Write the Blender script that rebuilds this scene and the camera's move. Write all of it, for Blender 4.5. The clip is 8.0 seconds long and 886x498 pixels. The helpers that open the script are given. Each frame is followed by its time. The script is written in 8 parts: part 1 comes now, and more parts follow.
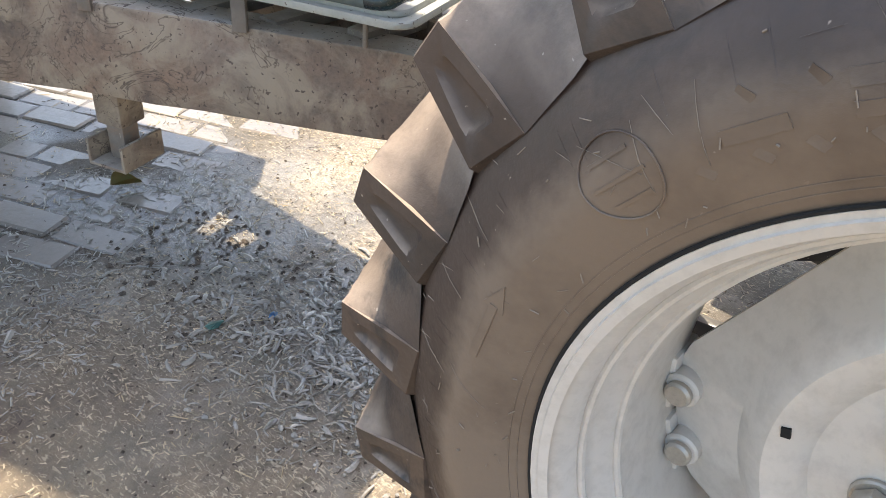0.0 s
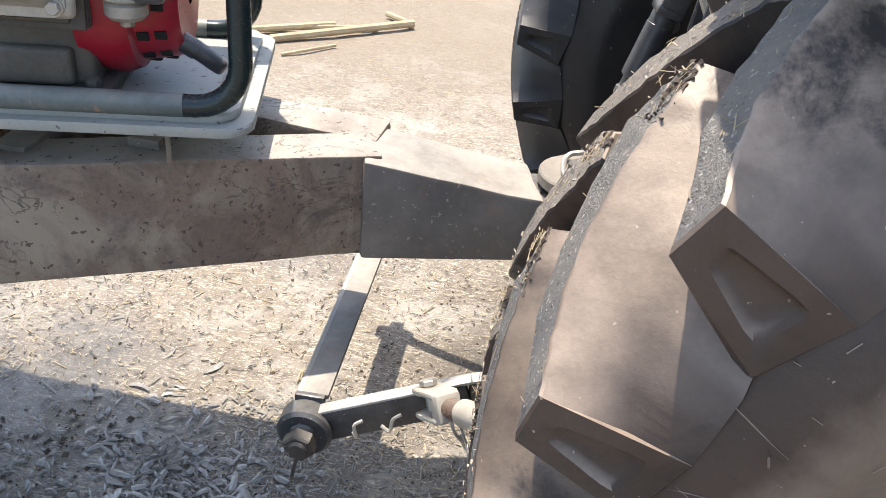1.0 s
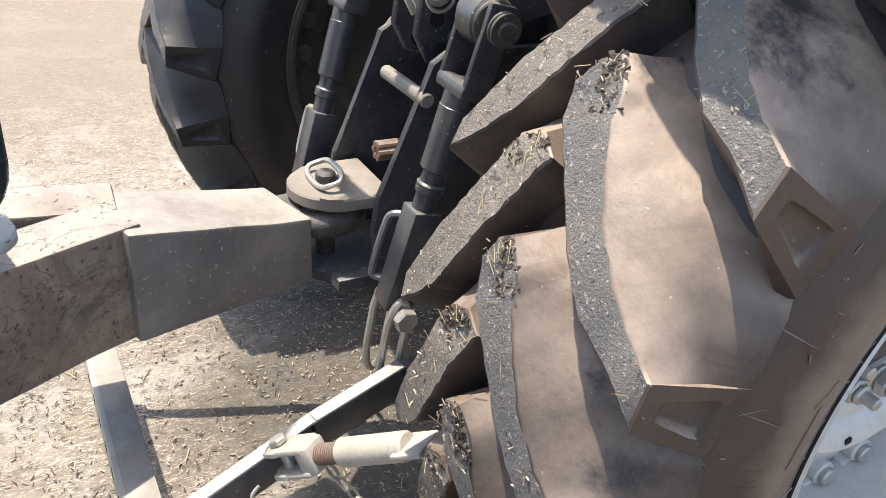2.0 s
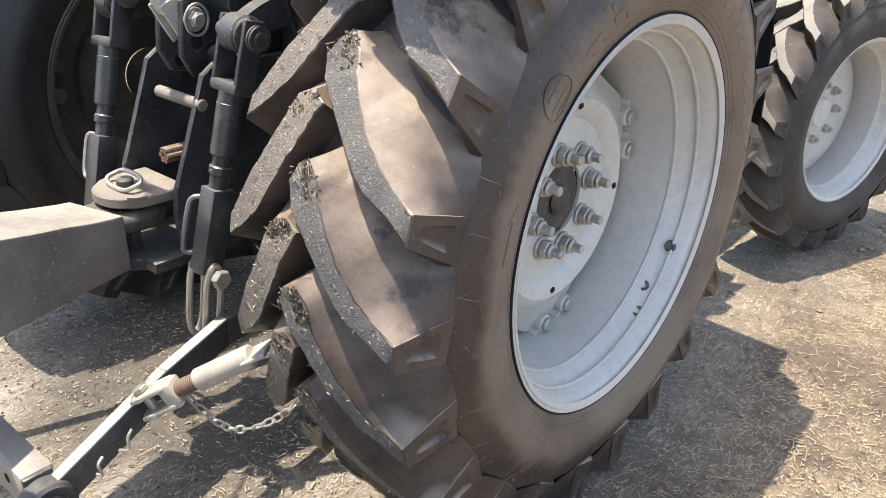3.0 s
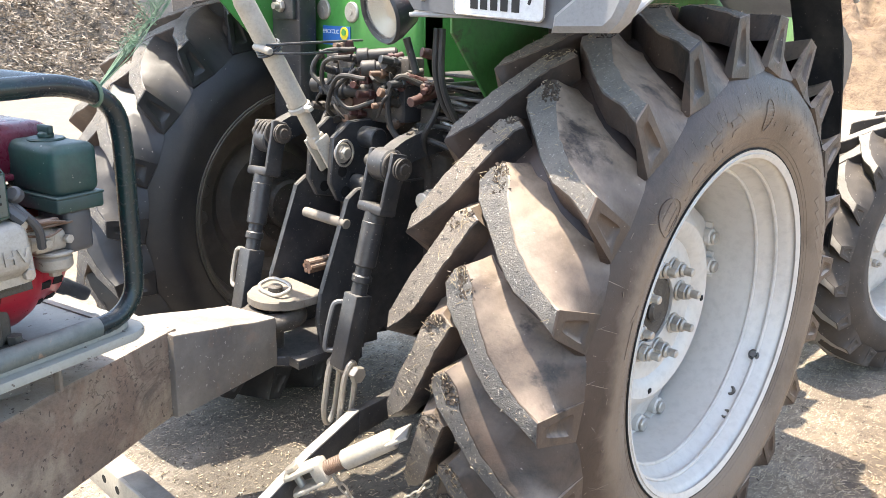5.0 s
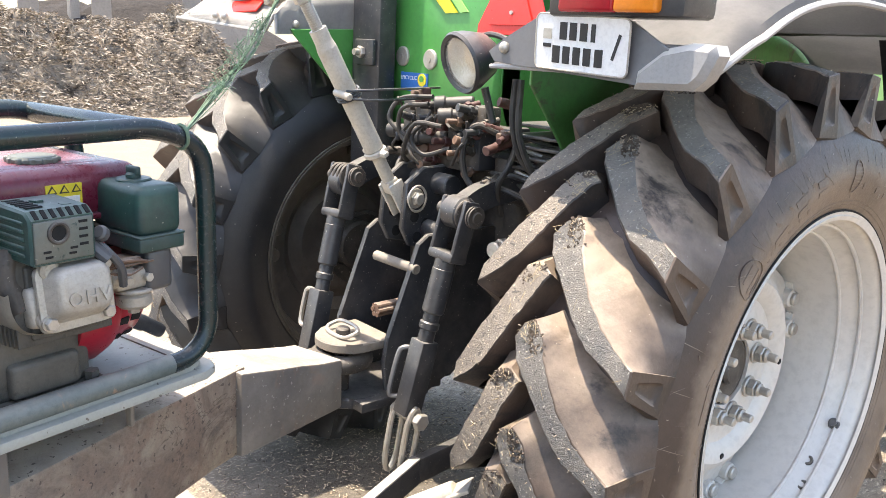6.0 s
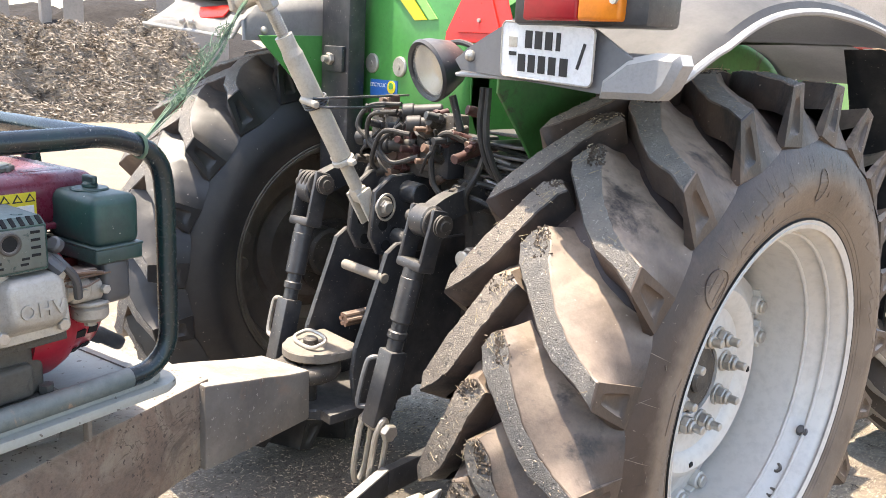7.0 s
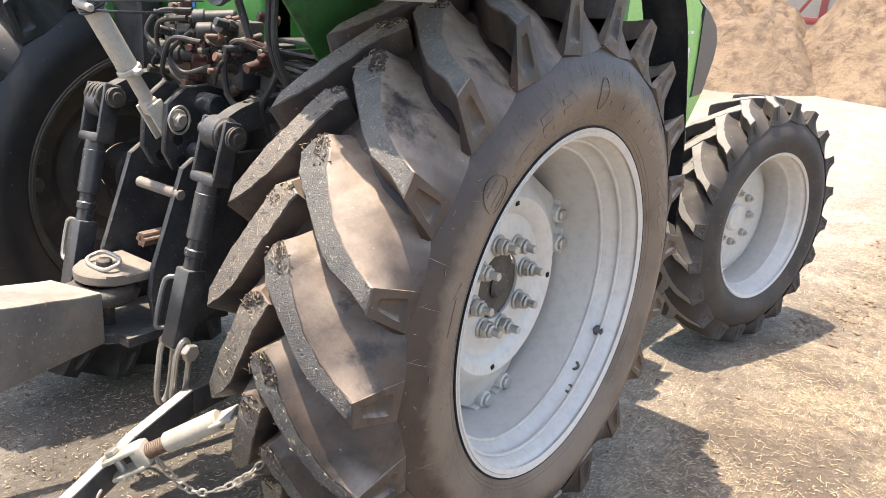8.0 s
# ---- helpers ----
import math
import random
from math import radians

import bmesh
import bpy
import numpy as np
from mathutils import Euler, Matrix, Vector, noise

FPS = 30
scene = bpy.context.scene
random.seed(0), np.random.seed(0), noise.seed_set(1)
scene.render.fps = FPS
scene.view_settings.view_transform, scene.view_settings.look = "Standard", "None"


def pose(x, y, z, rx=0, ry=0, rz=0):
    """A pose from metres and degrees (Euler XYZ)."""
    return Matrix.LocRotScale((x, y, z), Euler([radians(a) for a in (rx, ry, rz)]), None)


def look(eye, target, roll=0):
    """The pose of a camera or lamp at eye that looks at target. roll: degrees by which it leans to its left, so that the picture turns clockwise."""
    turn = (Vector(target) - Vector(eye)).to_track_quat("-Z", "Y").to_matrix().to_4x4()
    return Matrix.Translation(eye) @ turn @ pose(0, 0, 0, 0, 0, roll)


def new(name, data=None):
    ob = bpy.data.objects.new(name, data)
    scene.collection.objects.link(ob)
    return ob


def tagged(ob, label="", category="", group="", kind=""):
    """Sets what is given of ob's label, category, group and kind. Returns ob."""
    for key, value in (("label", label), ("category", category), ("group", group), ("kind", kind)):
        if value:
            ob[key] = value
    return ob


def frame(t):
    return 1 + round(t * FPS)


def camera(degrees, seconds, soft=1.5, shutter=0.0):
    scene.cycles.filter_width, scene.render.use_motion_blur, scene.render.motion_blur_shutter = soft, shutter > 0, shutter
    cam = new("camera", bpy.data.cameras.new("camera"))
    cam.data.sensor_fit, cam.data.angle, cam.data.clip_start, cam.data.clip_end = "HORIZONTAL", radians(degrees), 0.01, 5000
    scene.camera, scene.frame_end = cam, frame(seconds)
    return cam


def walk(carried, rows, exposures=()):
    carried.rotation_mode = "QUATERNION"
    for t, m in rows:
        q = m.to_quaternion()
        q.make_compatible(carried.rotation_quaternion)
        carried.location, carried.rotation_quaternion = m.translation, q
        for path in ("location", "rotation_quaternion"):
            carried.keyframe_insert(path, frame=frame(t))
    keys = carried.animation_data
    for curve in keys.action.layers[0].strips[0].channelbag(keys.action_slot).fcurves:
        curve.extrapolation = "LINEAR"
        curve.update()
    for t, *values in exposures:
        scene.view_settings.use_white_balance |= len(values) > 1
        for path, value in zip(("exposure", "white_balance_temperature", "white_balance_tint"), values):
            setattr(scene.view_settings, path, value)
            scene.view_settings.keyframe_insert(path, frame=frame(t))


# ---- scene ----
# Camera and its path: seconds, place, turn
cam = camera(57.00, 8.0, soft=0.8)
PATH = [
    (0, 1.408, -0.1324, 1.2355, 56.259, -3.309, 128.325),
    (0.5, 1.3713, -0.4373, 1.2178, 55.561, -2.976, 115.826),
    (1, 1.3291, -0.6543, 1.2317, 58.537, -5.27, 97.714),
    (1.5, 1.2846, -0.8886, 1.2434, 60.049, -4.8, 78.973),
    (2, 1.227, -0.9957, 1.2278, 60.708, -4.489, 61.935),
    (2.2, 1.2627, -1.0765, 1.2129, 60.995, -4.127, 55.813),
    (3.3, 1.5851, -1.399, 1.2876, 65.967, -1.354, 38.049),
    (3.5, 1.6016, -1.4717, 1.2978, 67.187, -1.031, 37.6),
    (4, 1.574, -1.5617, 1.3017, 70.233, -0.652, 38.609),
    (4.5, 1.5585, -1.5725, 1.2989, 72.187, -1.138, 40.931),
    (5, 1.5581, -1.5803, 1.3017, 73.185, -1.647, 43.681),
    (5.2, 1.5625, -1.5828, 1.3109, 73.436, -1.718, 45.008),
    (6.3, 1.5313, -1.5789, 1.3202, 76.321, -3.035, 48.928),
    (6.5, 1.5406, -1.5818, 1.3258, 76.398, -3.041, 48.662),
    (7, 1.5377, -1.5555, 1.3199, 76.287, -3.054, 47.036),
    (7.5, 1.5811, -1.5225, 1.306, 74.677, -3.414, 42.204),
    (8, 1.6325, -1.4616, 1.3004, 71.609, -4.303, 37.377),
]
# the camera opens up a little as it turns to the tractor
EXPOSURES = [(0.0, 1.76, 7500, 10), (1.0, 1.40, 6750, 10), (2.0, 1.40, 6750, 10), (3.5, 1.57, 6900, 10), (4.5, 1.93, 6950, 10), (5.0, 2.06, 7050, 10), (6.5, 1.98, 7300, 12), (7.5, 1.96, 7150, 12), (8.0, 1.67, 7150, 12)]
walk(cam, [(t, pose(x, y, z, rx, ry, rz)) for t, x, y, z, rx, ry, rz in PATH], EXPOSURES)

# Light: clear midday sky, sun high behind the tractor's left
SUN_WAY = Vector((-0.19, -0.16, 1.0)).normalized()
world = bpy.data.worlds.new("sky")
scene.world = world
world.use_nodes = True
wn = world.node_tree
sky = wn.nodes.new("ShaderNodeTexSky")
sky.sky_type = "NISHITA"
sky.sun_disc = False
sky.sun_elevation = math.asin(SUN_WAY.z)
sky.sun_rotation = math.atan2(SUN_WAY.x, SUN_WAY.y)
sky.dust_density = 1.6
wn.links.new(sky.outputs[0], wn.nodes["Background"].inputs[0])
wn.nodes["Background"].inputs[1].default_value = 0.15
sun = new("sun", bpy.data.lights.new("sun", "SUN"))
sun.data.energy, sun.data.angle, sun.data.color = 2.9, radians(0.6), (1.0, 0.94, 0.85)
sun.matrix_world = look(SUN_WAY * 30, (0, 0, 0))


# ---- mesh helpers ----
def thing(name, label, category, group="", at=(0, 0, 0), kind=""):
    ob = new(name)
    ob.location = at
    ob.empty_display_size = 0.1
    return tagged(ob, label, category, group, kind)


def finish(bm, sharp=35):
    me = bpy.data.meshes.new("m")
    bmesh.ops.recalc_face_normals(bm, faces=bm.faces)
    bm.to_mesh(me)
    bm.free()
    if sharp:
        me.polygons.foreach_set("use_smooth", [True] * len(me.polygons))
        me.set_sharp_from_angle(angle=radians(sharp))
    return me


def hang(ob, parent):
    """Make ob a child of parent without moving it."""
    base = Matrix.Identity(4)
    p = parent
    while p:
        base = p.matrix_basis @ base if p.parent is None else p.matrix_parent_inverse @ p.matrix_basis @ base
        p = p.parent
    ob.parent = parent
    ob.matrix_parent_inverse = base.inverted()


AT_TRACTOR = Vector((-0.035, 0.033, -0.038))
AT_LINK = Vector((0.014, 0.034, -0.044))
AT_FENDER = Vector((-0.020, 0.024, 0.0))
AT_TRAILER = Vector((-0.030, 0.026, -0.012))
AT_DECK = Vector((0.004, -0.004, -0.012))
AT_ENGINE = Vector((-0.006, 0.010, -0.022))
AT_WORLD = Vector((0, 0, 0))
place = AT_WORLD


def part(name, bm, material, parent, label="", sharp=35, m=None):
    """Link a bmesh as one mesh object under parent, moved by the place of its assembly."""
    me = finish(bm, sharp) if isinstance(bm, bmesh.types.BMesh) else bm
    if m is None:
        me.transform(Matrix.Translation(place))
    else:
        m = Matrix.Translation(place) @ m
    me.name = name
    if material and not me.materials:
        me.materials.append(material)
    ob = new(name, me)
    if m is not None:
        ob.matrix_basis = m
    if parent:
        hang(ob, parent)
    return tagged(ob, label)


def solo(name, bm, material, label, category, kind="", group="", sharp=35):
    ob = part(name, bm, material, None, "", sharp)
    return tagged(ob, label, category, group, kind)


def B():
    return bmesh.new()


def box(bm, centre, size, turn=None, bevel=0.0, seg=2):
    r = bmesh.ops.create_cube(bm, size=1)
    vs = r["verts"]
    m = Matrix.Translation(centre) @ (turn.to_4x4() if turn is not None else Matrix.Identity(4)) @ Matrix.Diagonal((*size, 1))
    bmesh.ops.transform(bm, matrix=m, verts=vs)
    if bevel:
        es = list({e for v in vs for e in v.link_edges})
        bmesh.ops.bevel(bm, geom=es, offset=bevel, segments=seg, profile=0.5, affect="EDGES")
    return bm


def basis(d):
    d = Vector(d).normalized()
    a = d.orthogonal().normalized()
    return a, d.cross(a), d


def rod(bm, p0, p1, r, seg=16, r2=None, bevel=0.0):
    """A solid cylinder or cone from p0 to p1."""
    p0, p1 = Vector(p0), Vector(p1)
    a, b, d = basis(p1 - p0)
    r2 = r if r2 is None else r2
    prof = [(0, r), (1, r2)]
    n = (p1 - p0).length
    if bevel:
        k = bevel / n
        prof = [(0, r - bevel), (k, r), (1 - k, r2), (1, r2 - bevel)]
    rings = []
    for s, q in prof:
        c = p0.lerp(p1, s)
        rings.append([bm.verts.new(c + (a * math.cos(t) + b * math.sin(t)) * q) for t in (2 * math.pi * i / seg for i in range(seg))])
    for u, v in zip(rings, rings[1:]):
        for i in range(seg):
            bm.faces.new((u[i], u[(i + 1) % seg], v[(i + 1) % seg], v[i]))
    bm.faces.new(list(reversed(rings[0])))
    bm.faces.new(rings[-1])
    return bm


def spline(pts, n=8):
    """Catmull-Rom points through pts."""
    pts = [Vector(p) for p in pts]
    q = [pts[0] * 2 - pts[1]] + pts + [pts[-1] * 2 - pts[-2]]
    out = []
    for i in range(1, len(q) - 2):
        for k in range(n):
            t = k / n
            a, b, c, d = q[i - 1], q[i], q[i + 1], q[i + 2]
            out.append(0.5 * ((2 * b) + (c - a) * t + (2 * a - 5 * b + 4 * c - d) * t * t + (3 * b - a - 3 * c + d) * t ** 3))
    return out + [pts[-1]]


def tube(bm, pts, r, seg=10, closed=False):
    """A round tube along pts."""
    pts = [Vector(p) for p in pts]
    n = len(pts)
    rings = []
    a = None
    for i, p in enumerate(pts):
        d = (pts[(i + 1) % n] - pts[i - 1]) if closed else (pts[min(i + 1, n - 1)] - pts[max(i - 1, 0)])
        d.normalize()
        a = d.orthogonal().normalized() if a is None else (a - d * a.dot(d)).normalized()
        b = d.cross(a)
        rings.append([bm.verts.new(p + (a * math.cos(t) + b * math.sin(t)) * r) for t in (2 * math.pi * k / seg for k in range(seg))])
    pairs = list(zip(rings, rings[1:])) + ([(rings[-1], rings[0])] if closed else [])
    for u, v in pairs:
        for k in range(seg):
            bm.faces.new((u[k], u[(k + 1) % seg], v[(k + 1) % seg], v[k]))
    if not closed:
        bm.faces.new(list(reversed(rings[0])))
        bm.faces.new(rings[-1])
    return bm


def slab(bm, outline, thick, m, bevel=0.0):
    """A flat plate: outline in the xy plane of m, thick along its z (centred)."""
    lo = [bm.verts.new(m @ Vector((x, y, -thick / 2))) for x, y in outline]
    hi = [bm.verts.new(m @ Vector((x, y, thick / 2))) for x, y in outline]
    n = len(outline)
    fs = [bm.faces.new(list(reversed(lo))), bm.faces.new(hi)]
    for i in range(n):
        fs.append(bm.faces.new((lo[i], lo[(i + 1) % n], hi[(i + 1) % n], hi[i])))
    if bevel:
        es = list({e for f in fs[:2] for e in f.edges})
        bmesh.ops.bevel(bm, geom=es, offset=bevel, segments=1, profile=0.5, affect="EDGES")
    return bm


def lathe(bm, profile, m, seg=72, closed=False):
    """Revolve (x, r) pairs round the x axis of m."""
    rings = []
    for x, r in profile:
        rings.append([bm.verts.new(m @ Vector((x, r * math.cos(t), r * math.sin(t)))) for t in (2 * math.pi * i / seg for i in range(seg))])
    pairs = list(zip(rings, rings[1:])) + ([(rings[-1], rings[0])] if closed else [])
    for u, v in pairs:
        for i in range(seg):
            bm.faces.new((u[i], u[(i + 1) % seg], v[(i + 1) % seg], v[i]))
    return bm


def nut(bm, p, d, r, h):
    return rod(bm, p, Vector(p) + Vector(d).normalized() * h, r, seg=6, bevel=r * 0.12)


def frame_of(o, x, y):
    """A pose at o whose x and y axes run along x and y (made square)."""
    x = Vector(x).normalized()
    z = x.cross(Vector(y)).normalized()
    y = z.cross(x)
    return Matrix(((x.x, y.x, z.x, o[0]), (x.y, y.y, z.y, o[1]), (x.z, y.z, z.z, o[2]), (0, 0, 0, 1)))


# ---- materials ----
def ramp(nt, src, stops):
    r = nt.nodes.new("ShaderNodeValToRGB")
    els = r.color_ramp.elements
    while len(els) < len(stops):
        els.new(0.5)
    for e, (p, c) in zip(els, stops):
        e.position = p
        e.color = (*c, 1) if not isinstance(c, (int, float)) else (c, c, c, 1)
    nt.links.new(src, r.inputs[0])
    return r.outputs[0]


def noise_tex(nt, scale, detail=6, rough=0.6, stretch=None, distort=0.0):
    co = nt.nodes.new("ShaderNodeTexCoord")
    n = nt.nodes.new("ShaderNodeTexNoise")
    n.inputs["Scale"].default_value = scale
    n.inputs["Detail"].default_value = detail
    n.inputs["Roughness"].default_value = rough
    n.inputs["Distortion"].default_value = distort
    geo = nt.nodes.new("ShaderNodeNewGeometry")
    src = geo.outputs["Position"]
    if stretch:
        mp = nt.nodes.new("ShaderNodeMapping")
        mp.inputs["Scale"].default_value = stretch
        nt.links.new(src, mp.inputs[0])
        src = mp.outputs[0]
    nt.links.new(src, n.inputs["Vector"])
    nt.nodes.remove(co)
    return n.outputs["Fac"]


def mixc(nt, fac, a, b):
    mx = nt.nodes.new("ShaderNodeMix")
    mx.data_type = "RGBA"
    for sock, v in ((mx.inputs["Factor"], fac), (mx.inputs["A"], a), (mx.inputs["B"], b)):
        if isinstance(v, (int, float)):
            sock.default_value = v
        elif isinstance(v, tuple):
            sock.default_value = (*v, 1)
        else:
            nt.links.new(v, sock)
    return mx.outputs["Result"]


def math_node(nt, op, a, b=0.0):
    n = nt.nodes.new("ShaderNodeMath")
    n.operation = op
    for s, v in zip(n.inputs, (a, b)):
        if isinstance(v, (int, float)):
            s.default_value = v
        else:
            nt.links.new(v, s)
    return n.outputs[0]


def up_fac(nt, lo=0.2, hi=0.9):
    """How far a surface faces up: where dust settles."""
    geo = nt.nodes.new("ShaderNodeNewGeometry")
    sp = nt.nodes.new("ShaderNodeSeparateXYZ")
    nt.links.new(geo.outputs["Normal"], sp.inputs[0])
    mr = nt.nodes.new("ShaderNodeMapRange")
    mr.inputs[1].default_value, mr.inputs[2].default_value = lo, hi
    nt.links.new(sp.outputs["Z"], mr.inputs[0])
    return mr.outputs[0]


def material(name, base, second=None, rough=0.6, metal=0.0, scale=12.0, fine=120.0, bump=0.15, dust=None, dust_amount=0.5, spots=None, spot_at=0.62, rough_var=0.15, stretch=None, spot_scale=None, bump_dist=0.003, specks=None, speck_at=0.69, speck_scale=240.0, cracks=None, dust_from=(0.2, 0.9), spot_soft=0.05, dust_all=0.35, stains=None, stain_at=0.55, stain_scale=4.0):
    """A worn surface: two base tones at a coarse scale, fine grain, dust on upward faces, spots of wear."""
    m = bpy.data.materials.new(name)
    m.use_nodes = True
    nt = m.node_tree
    bs = nt.nodes["Principled BSDF"]
    big = noise_tex(nt, scale, 5, 0.6, stretch)
    small = noise_tex(nt, fine, 4, 0.7)
    second = second or tuple(c * 0.7 for c in base)
    col = mixc(nt, ramp(nt, big, [(0.35, 0.0), (0.65, 1.0)]), base, second)
    dark = tuple(c * 0.72 for c in second)
    col = mixc(nt, ramp(nt, small, [(0.45, 0.0), (0.75, 0.55)]), col, dark)
    if spots:
        sp = noise_tex(nt, spot_scale or scale * 2.3, 8, 0.65, None, 0.6)
        col = mixc(nt, ramp(nt, sp, [(spot_at, 0.0), (spot_at + spot_soft, 1.0)]), col, spots)
    if dust:
        f = math_node(nt, "MULTIPLY", up_fac(nt, *dust_from), ramp(nt, noise_tex(nt, scale * 1.7, 7, 0.7), [(0.3, 0.25), (0.6, 1.0)]))
        f = math_node(nt, "MULTIPLY", f, dust_amount)
        f = math_node(nt, "ADD", f, math_node(nt, "MULTIPLY", ramp(nt, noise_tex(nt, scale * 0.8, 6, 0.7), [(0.45, 0.0), (0.7, 1.0)]), dust_amount * dust_all))
        f = math_node(nt, "MINIMUM", f, 1.0)
        col = mixc(nt, f, col, dust)
    if stains:
        sp = noise_tex(nt, stain_scale, 9, 0.68, None, 0.5)
        col = mixc(nt, ramp(nt, sp, [(stain_at, 0.0), (stain_at + 0.06, 0.9)]), col, stains)
    if specks:
        col = mixc(nt, ramp(nt, noise_tex(nt, speck_scale, 2, 0.5), [(speck_at, 0.0), (speck_at + 0.025, 0.85)]), col, specks)
    if cracks:
        lines = ramp(nt, noise_tex(nt, scale * 1.3, 4, 0.6, None, 1.6), [(0.485, 0.0), (0.5, 1.0), (0.515, 0.0)])
        lines = math_node(nt, "MULTIPLY", lines, ramp(nt, noise_tex(nt, scale * 0.6, 3, 0.5), [(0.46, 0.0), (0.56, 0.9)]))
        col = mixc(nt, lines, col, cracks)
    nt.links.new(col, bs.inputs["Base Color"])
    rv = math_node(nt, "ADD", math_node(nt, "MULTIPLY", small, rough_var), rough - rough_var / 2)
    nt.links.new(rv, bs.inputs["Roughness"])
    bs.inputs["Metallic"].default_value = metal
    if bump:
        bp = nt.nodes.new("ShaderNodeBump")
        bp.inputs["Strength"].default_value = bump
        bp.inputs["Distance"].default_value = bump_dist
        h = math_node(nt, "ADD", small, math_node(nt, "MULTIPLY", big, 2.0))
        nt.links.new(h, bp.inputs["Height"])
        nt.links.new(bp.outputs[0], bs.inputs["Normal"])
    return m


DUST = (0.44, 0.39, 0.33)
M_RUBBER = material("dusty_rubber", (0.052, 0.036, 0.029), (0.092, 0.064, 0.050), rough=0.5, rough_var=0.3, scale=6, fine=170, bump=0.2, dust=(0.37, 0.287, 0.217), dust_amount=0.95, dust_from=(0.28, 0.78), dust_all=0.09, spots=(0.018, 0.016, 0.016), spot_at=0.47, spot_soft=0.14, spot_scale=5, specks=(0.36, 0.30, 0.24), speck_at=0.735, speck_scale=130, stains=(0.022, 0.021, 0.022), stain_at=0.54, stain_scale=3.0)
M_TREAD = material("worn_tread_rubber", (0.130, 0.130, 0.132), (0.20, 0.188, 0.17), rough=0.9, scale=14, fine=330, bump=1.0, bump_dist=0.006, dust=(0.40, 0.35, 0.285), dust_amount=0.5, dust_from=(0.3, 0.9), spots=(0.050, 0.050, 0.050), spot_at=0.60, spot_scale=130, specks=(0.46, 0.43, 0.38), speck_at=0.64, speck_scale=230)
M_INTREAD = material("dust_caked_tread_rubber", (0.29, 0.25, 0.205), (0.22, 0.19, 0.16), rough=0.95, scale=14, fine=300, bump=0.9, bump_dist=0.005, spots=(0.11, 0.10, 0.09), spot_at=0.58, spot_scale=60, specks=(0.50, 0.43, 0.33), speck_at=0.64, speck_scale=190)
M_DUSTYTREAD = material("dusty_tread_rubber", (0.23, 0.215, 0.195), (0.31, 0.28, 0.245), rough=0.9, scale=12, fine=260, bump=0.5, spots=(0.10, 0.09, 0.08), spot_at=0.63, spot_scale=90)
M_RIM = material("silver_rim_paint", (0.62, 0.595, 0.555), (0.585, 0.56, 0.52), rough=0.42, metal=0.1, scale=3, fine=40, bump=0.04, dust=(0.5, 0.44, 0.36), dust_amount=0.25, spots=(0.33, 0.25, 0.19), spot_at=0.77, spot_scale=14)
M_BLACK = material("black_dusty_paint", (0.022, 0.024, 0.029), (0.042, 0.043, 0.047), rough=0.36, scale=12, fine=140, bump=0.12, dust=(0.34, 0.315, 0.28), dust_amount=0.42, spots=(0.16, 0.145, 0.13), spot_at=0.69, spot_scale=30, specks=(0.26, 0.24, 0.21), speck_at=0.70, speck_scale=160)
M_GRIME = material("oily_grime_iron", (0.030, 0.027, 0.025), (0.075, 0.064, 0.054), rough=0.55, scale=18, fine=140, bump=0.4, dust=(0.30, 0.265, 0.22), dust_amount=0.40, spots=(0.12, 0.055, 0.04), spot_at=0.66, spot_scale=24, specks=(0.30, 0.27, 0.23), speck_at=0.69, speck_scale=150)
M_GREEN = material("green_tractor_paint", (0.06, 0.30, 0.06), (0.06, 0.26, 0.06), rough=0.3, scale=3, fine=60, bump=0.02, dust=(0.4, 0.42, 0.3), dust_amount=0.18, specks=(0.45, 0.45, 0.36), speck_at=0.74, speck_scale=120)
# darker copy of the green paint: the fender's shade in its colour, plus dirt
M_SHADEGREEN = material("shaded_green_panel", (0.045, 0.225, 0.048), (0.050, 0.150, 0.045), rough=0.5, scale=6, fine=90, bump=0.1, dust=(0.28, 0.25, 0.18), dust_amount=0.2, spots=(0.06, 0.05, 0.035), spot_at=0.58, spot_soft=0.1)
M_ZINC = material("zinc_steel", (0.52, 0.50, 0.46), (0.42, 0.39, 0.34), rough=0.42, metal=0.55, scale=16, fine=160, bump=0.1, dust=DUST, dust_amount=0.35, spots=(0.25, 0.16, 0.10), spot_at=0.70)
M_BEAM = material("rusted_painted_beam", (0.275, 0.188, 0.138), (0.120, 0.098, 0.084), rough=0.72, scale=5, fine=130, bump=0.8, dust=(0.46, 0.42, 0.365), dust_amount=0.75, spots=(0.325, 0.265, 0.20), spot_at=0.47, spot_soft=0.14, spot_scale=7, specks=(0.085, 0.062, 0.05), speck_at=0.66, speck_scale=95, cracks=(0.10, 0.075, 0.06), dust_all=0.2)
M_BEAMDARK = material("dark_tongue_steel", (0.130, 0.116, 0.105), (0.20, 0.175, 0.15), rough=0.7, scale=7, fine=120, bump=0.3, dust=(0.40, 0.365, 0.315), dust_amount=0.75, spots=(0.215, 0.150, 0.112), spot_at=0.52, spot_soft=0.12, spot_scale=9, specks=(0.34, 0.31, 0.27), speck_at=0.68, speck_scale=110)
M_PLATE = material("grey_green_plate", (0.275, 0.305, 0.28), (0.38, 0.385, 0.345), rough=0.6, scale=6, fine=110, bump=0.2, dust=(0.46, 0.43, 0.37), dust_amount=0.35, spots=(0.14, 0.125, 0.10), spot_at=0.64, spot_scale=10, specks=(0.12, 0.10, 0.085), speck_at=0.68, speck_scale=90)
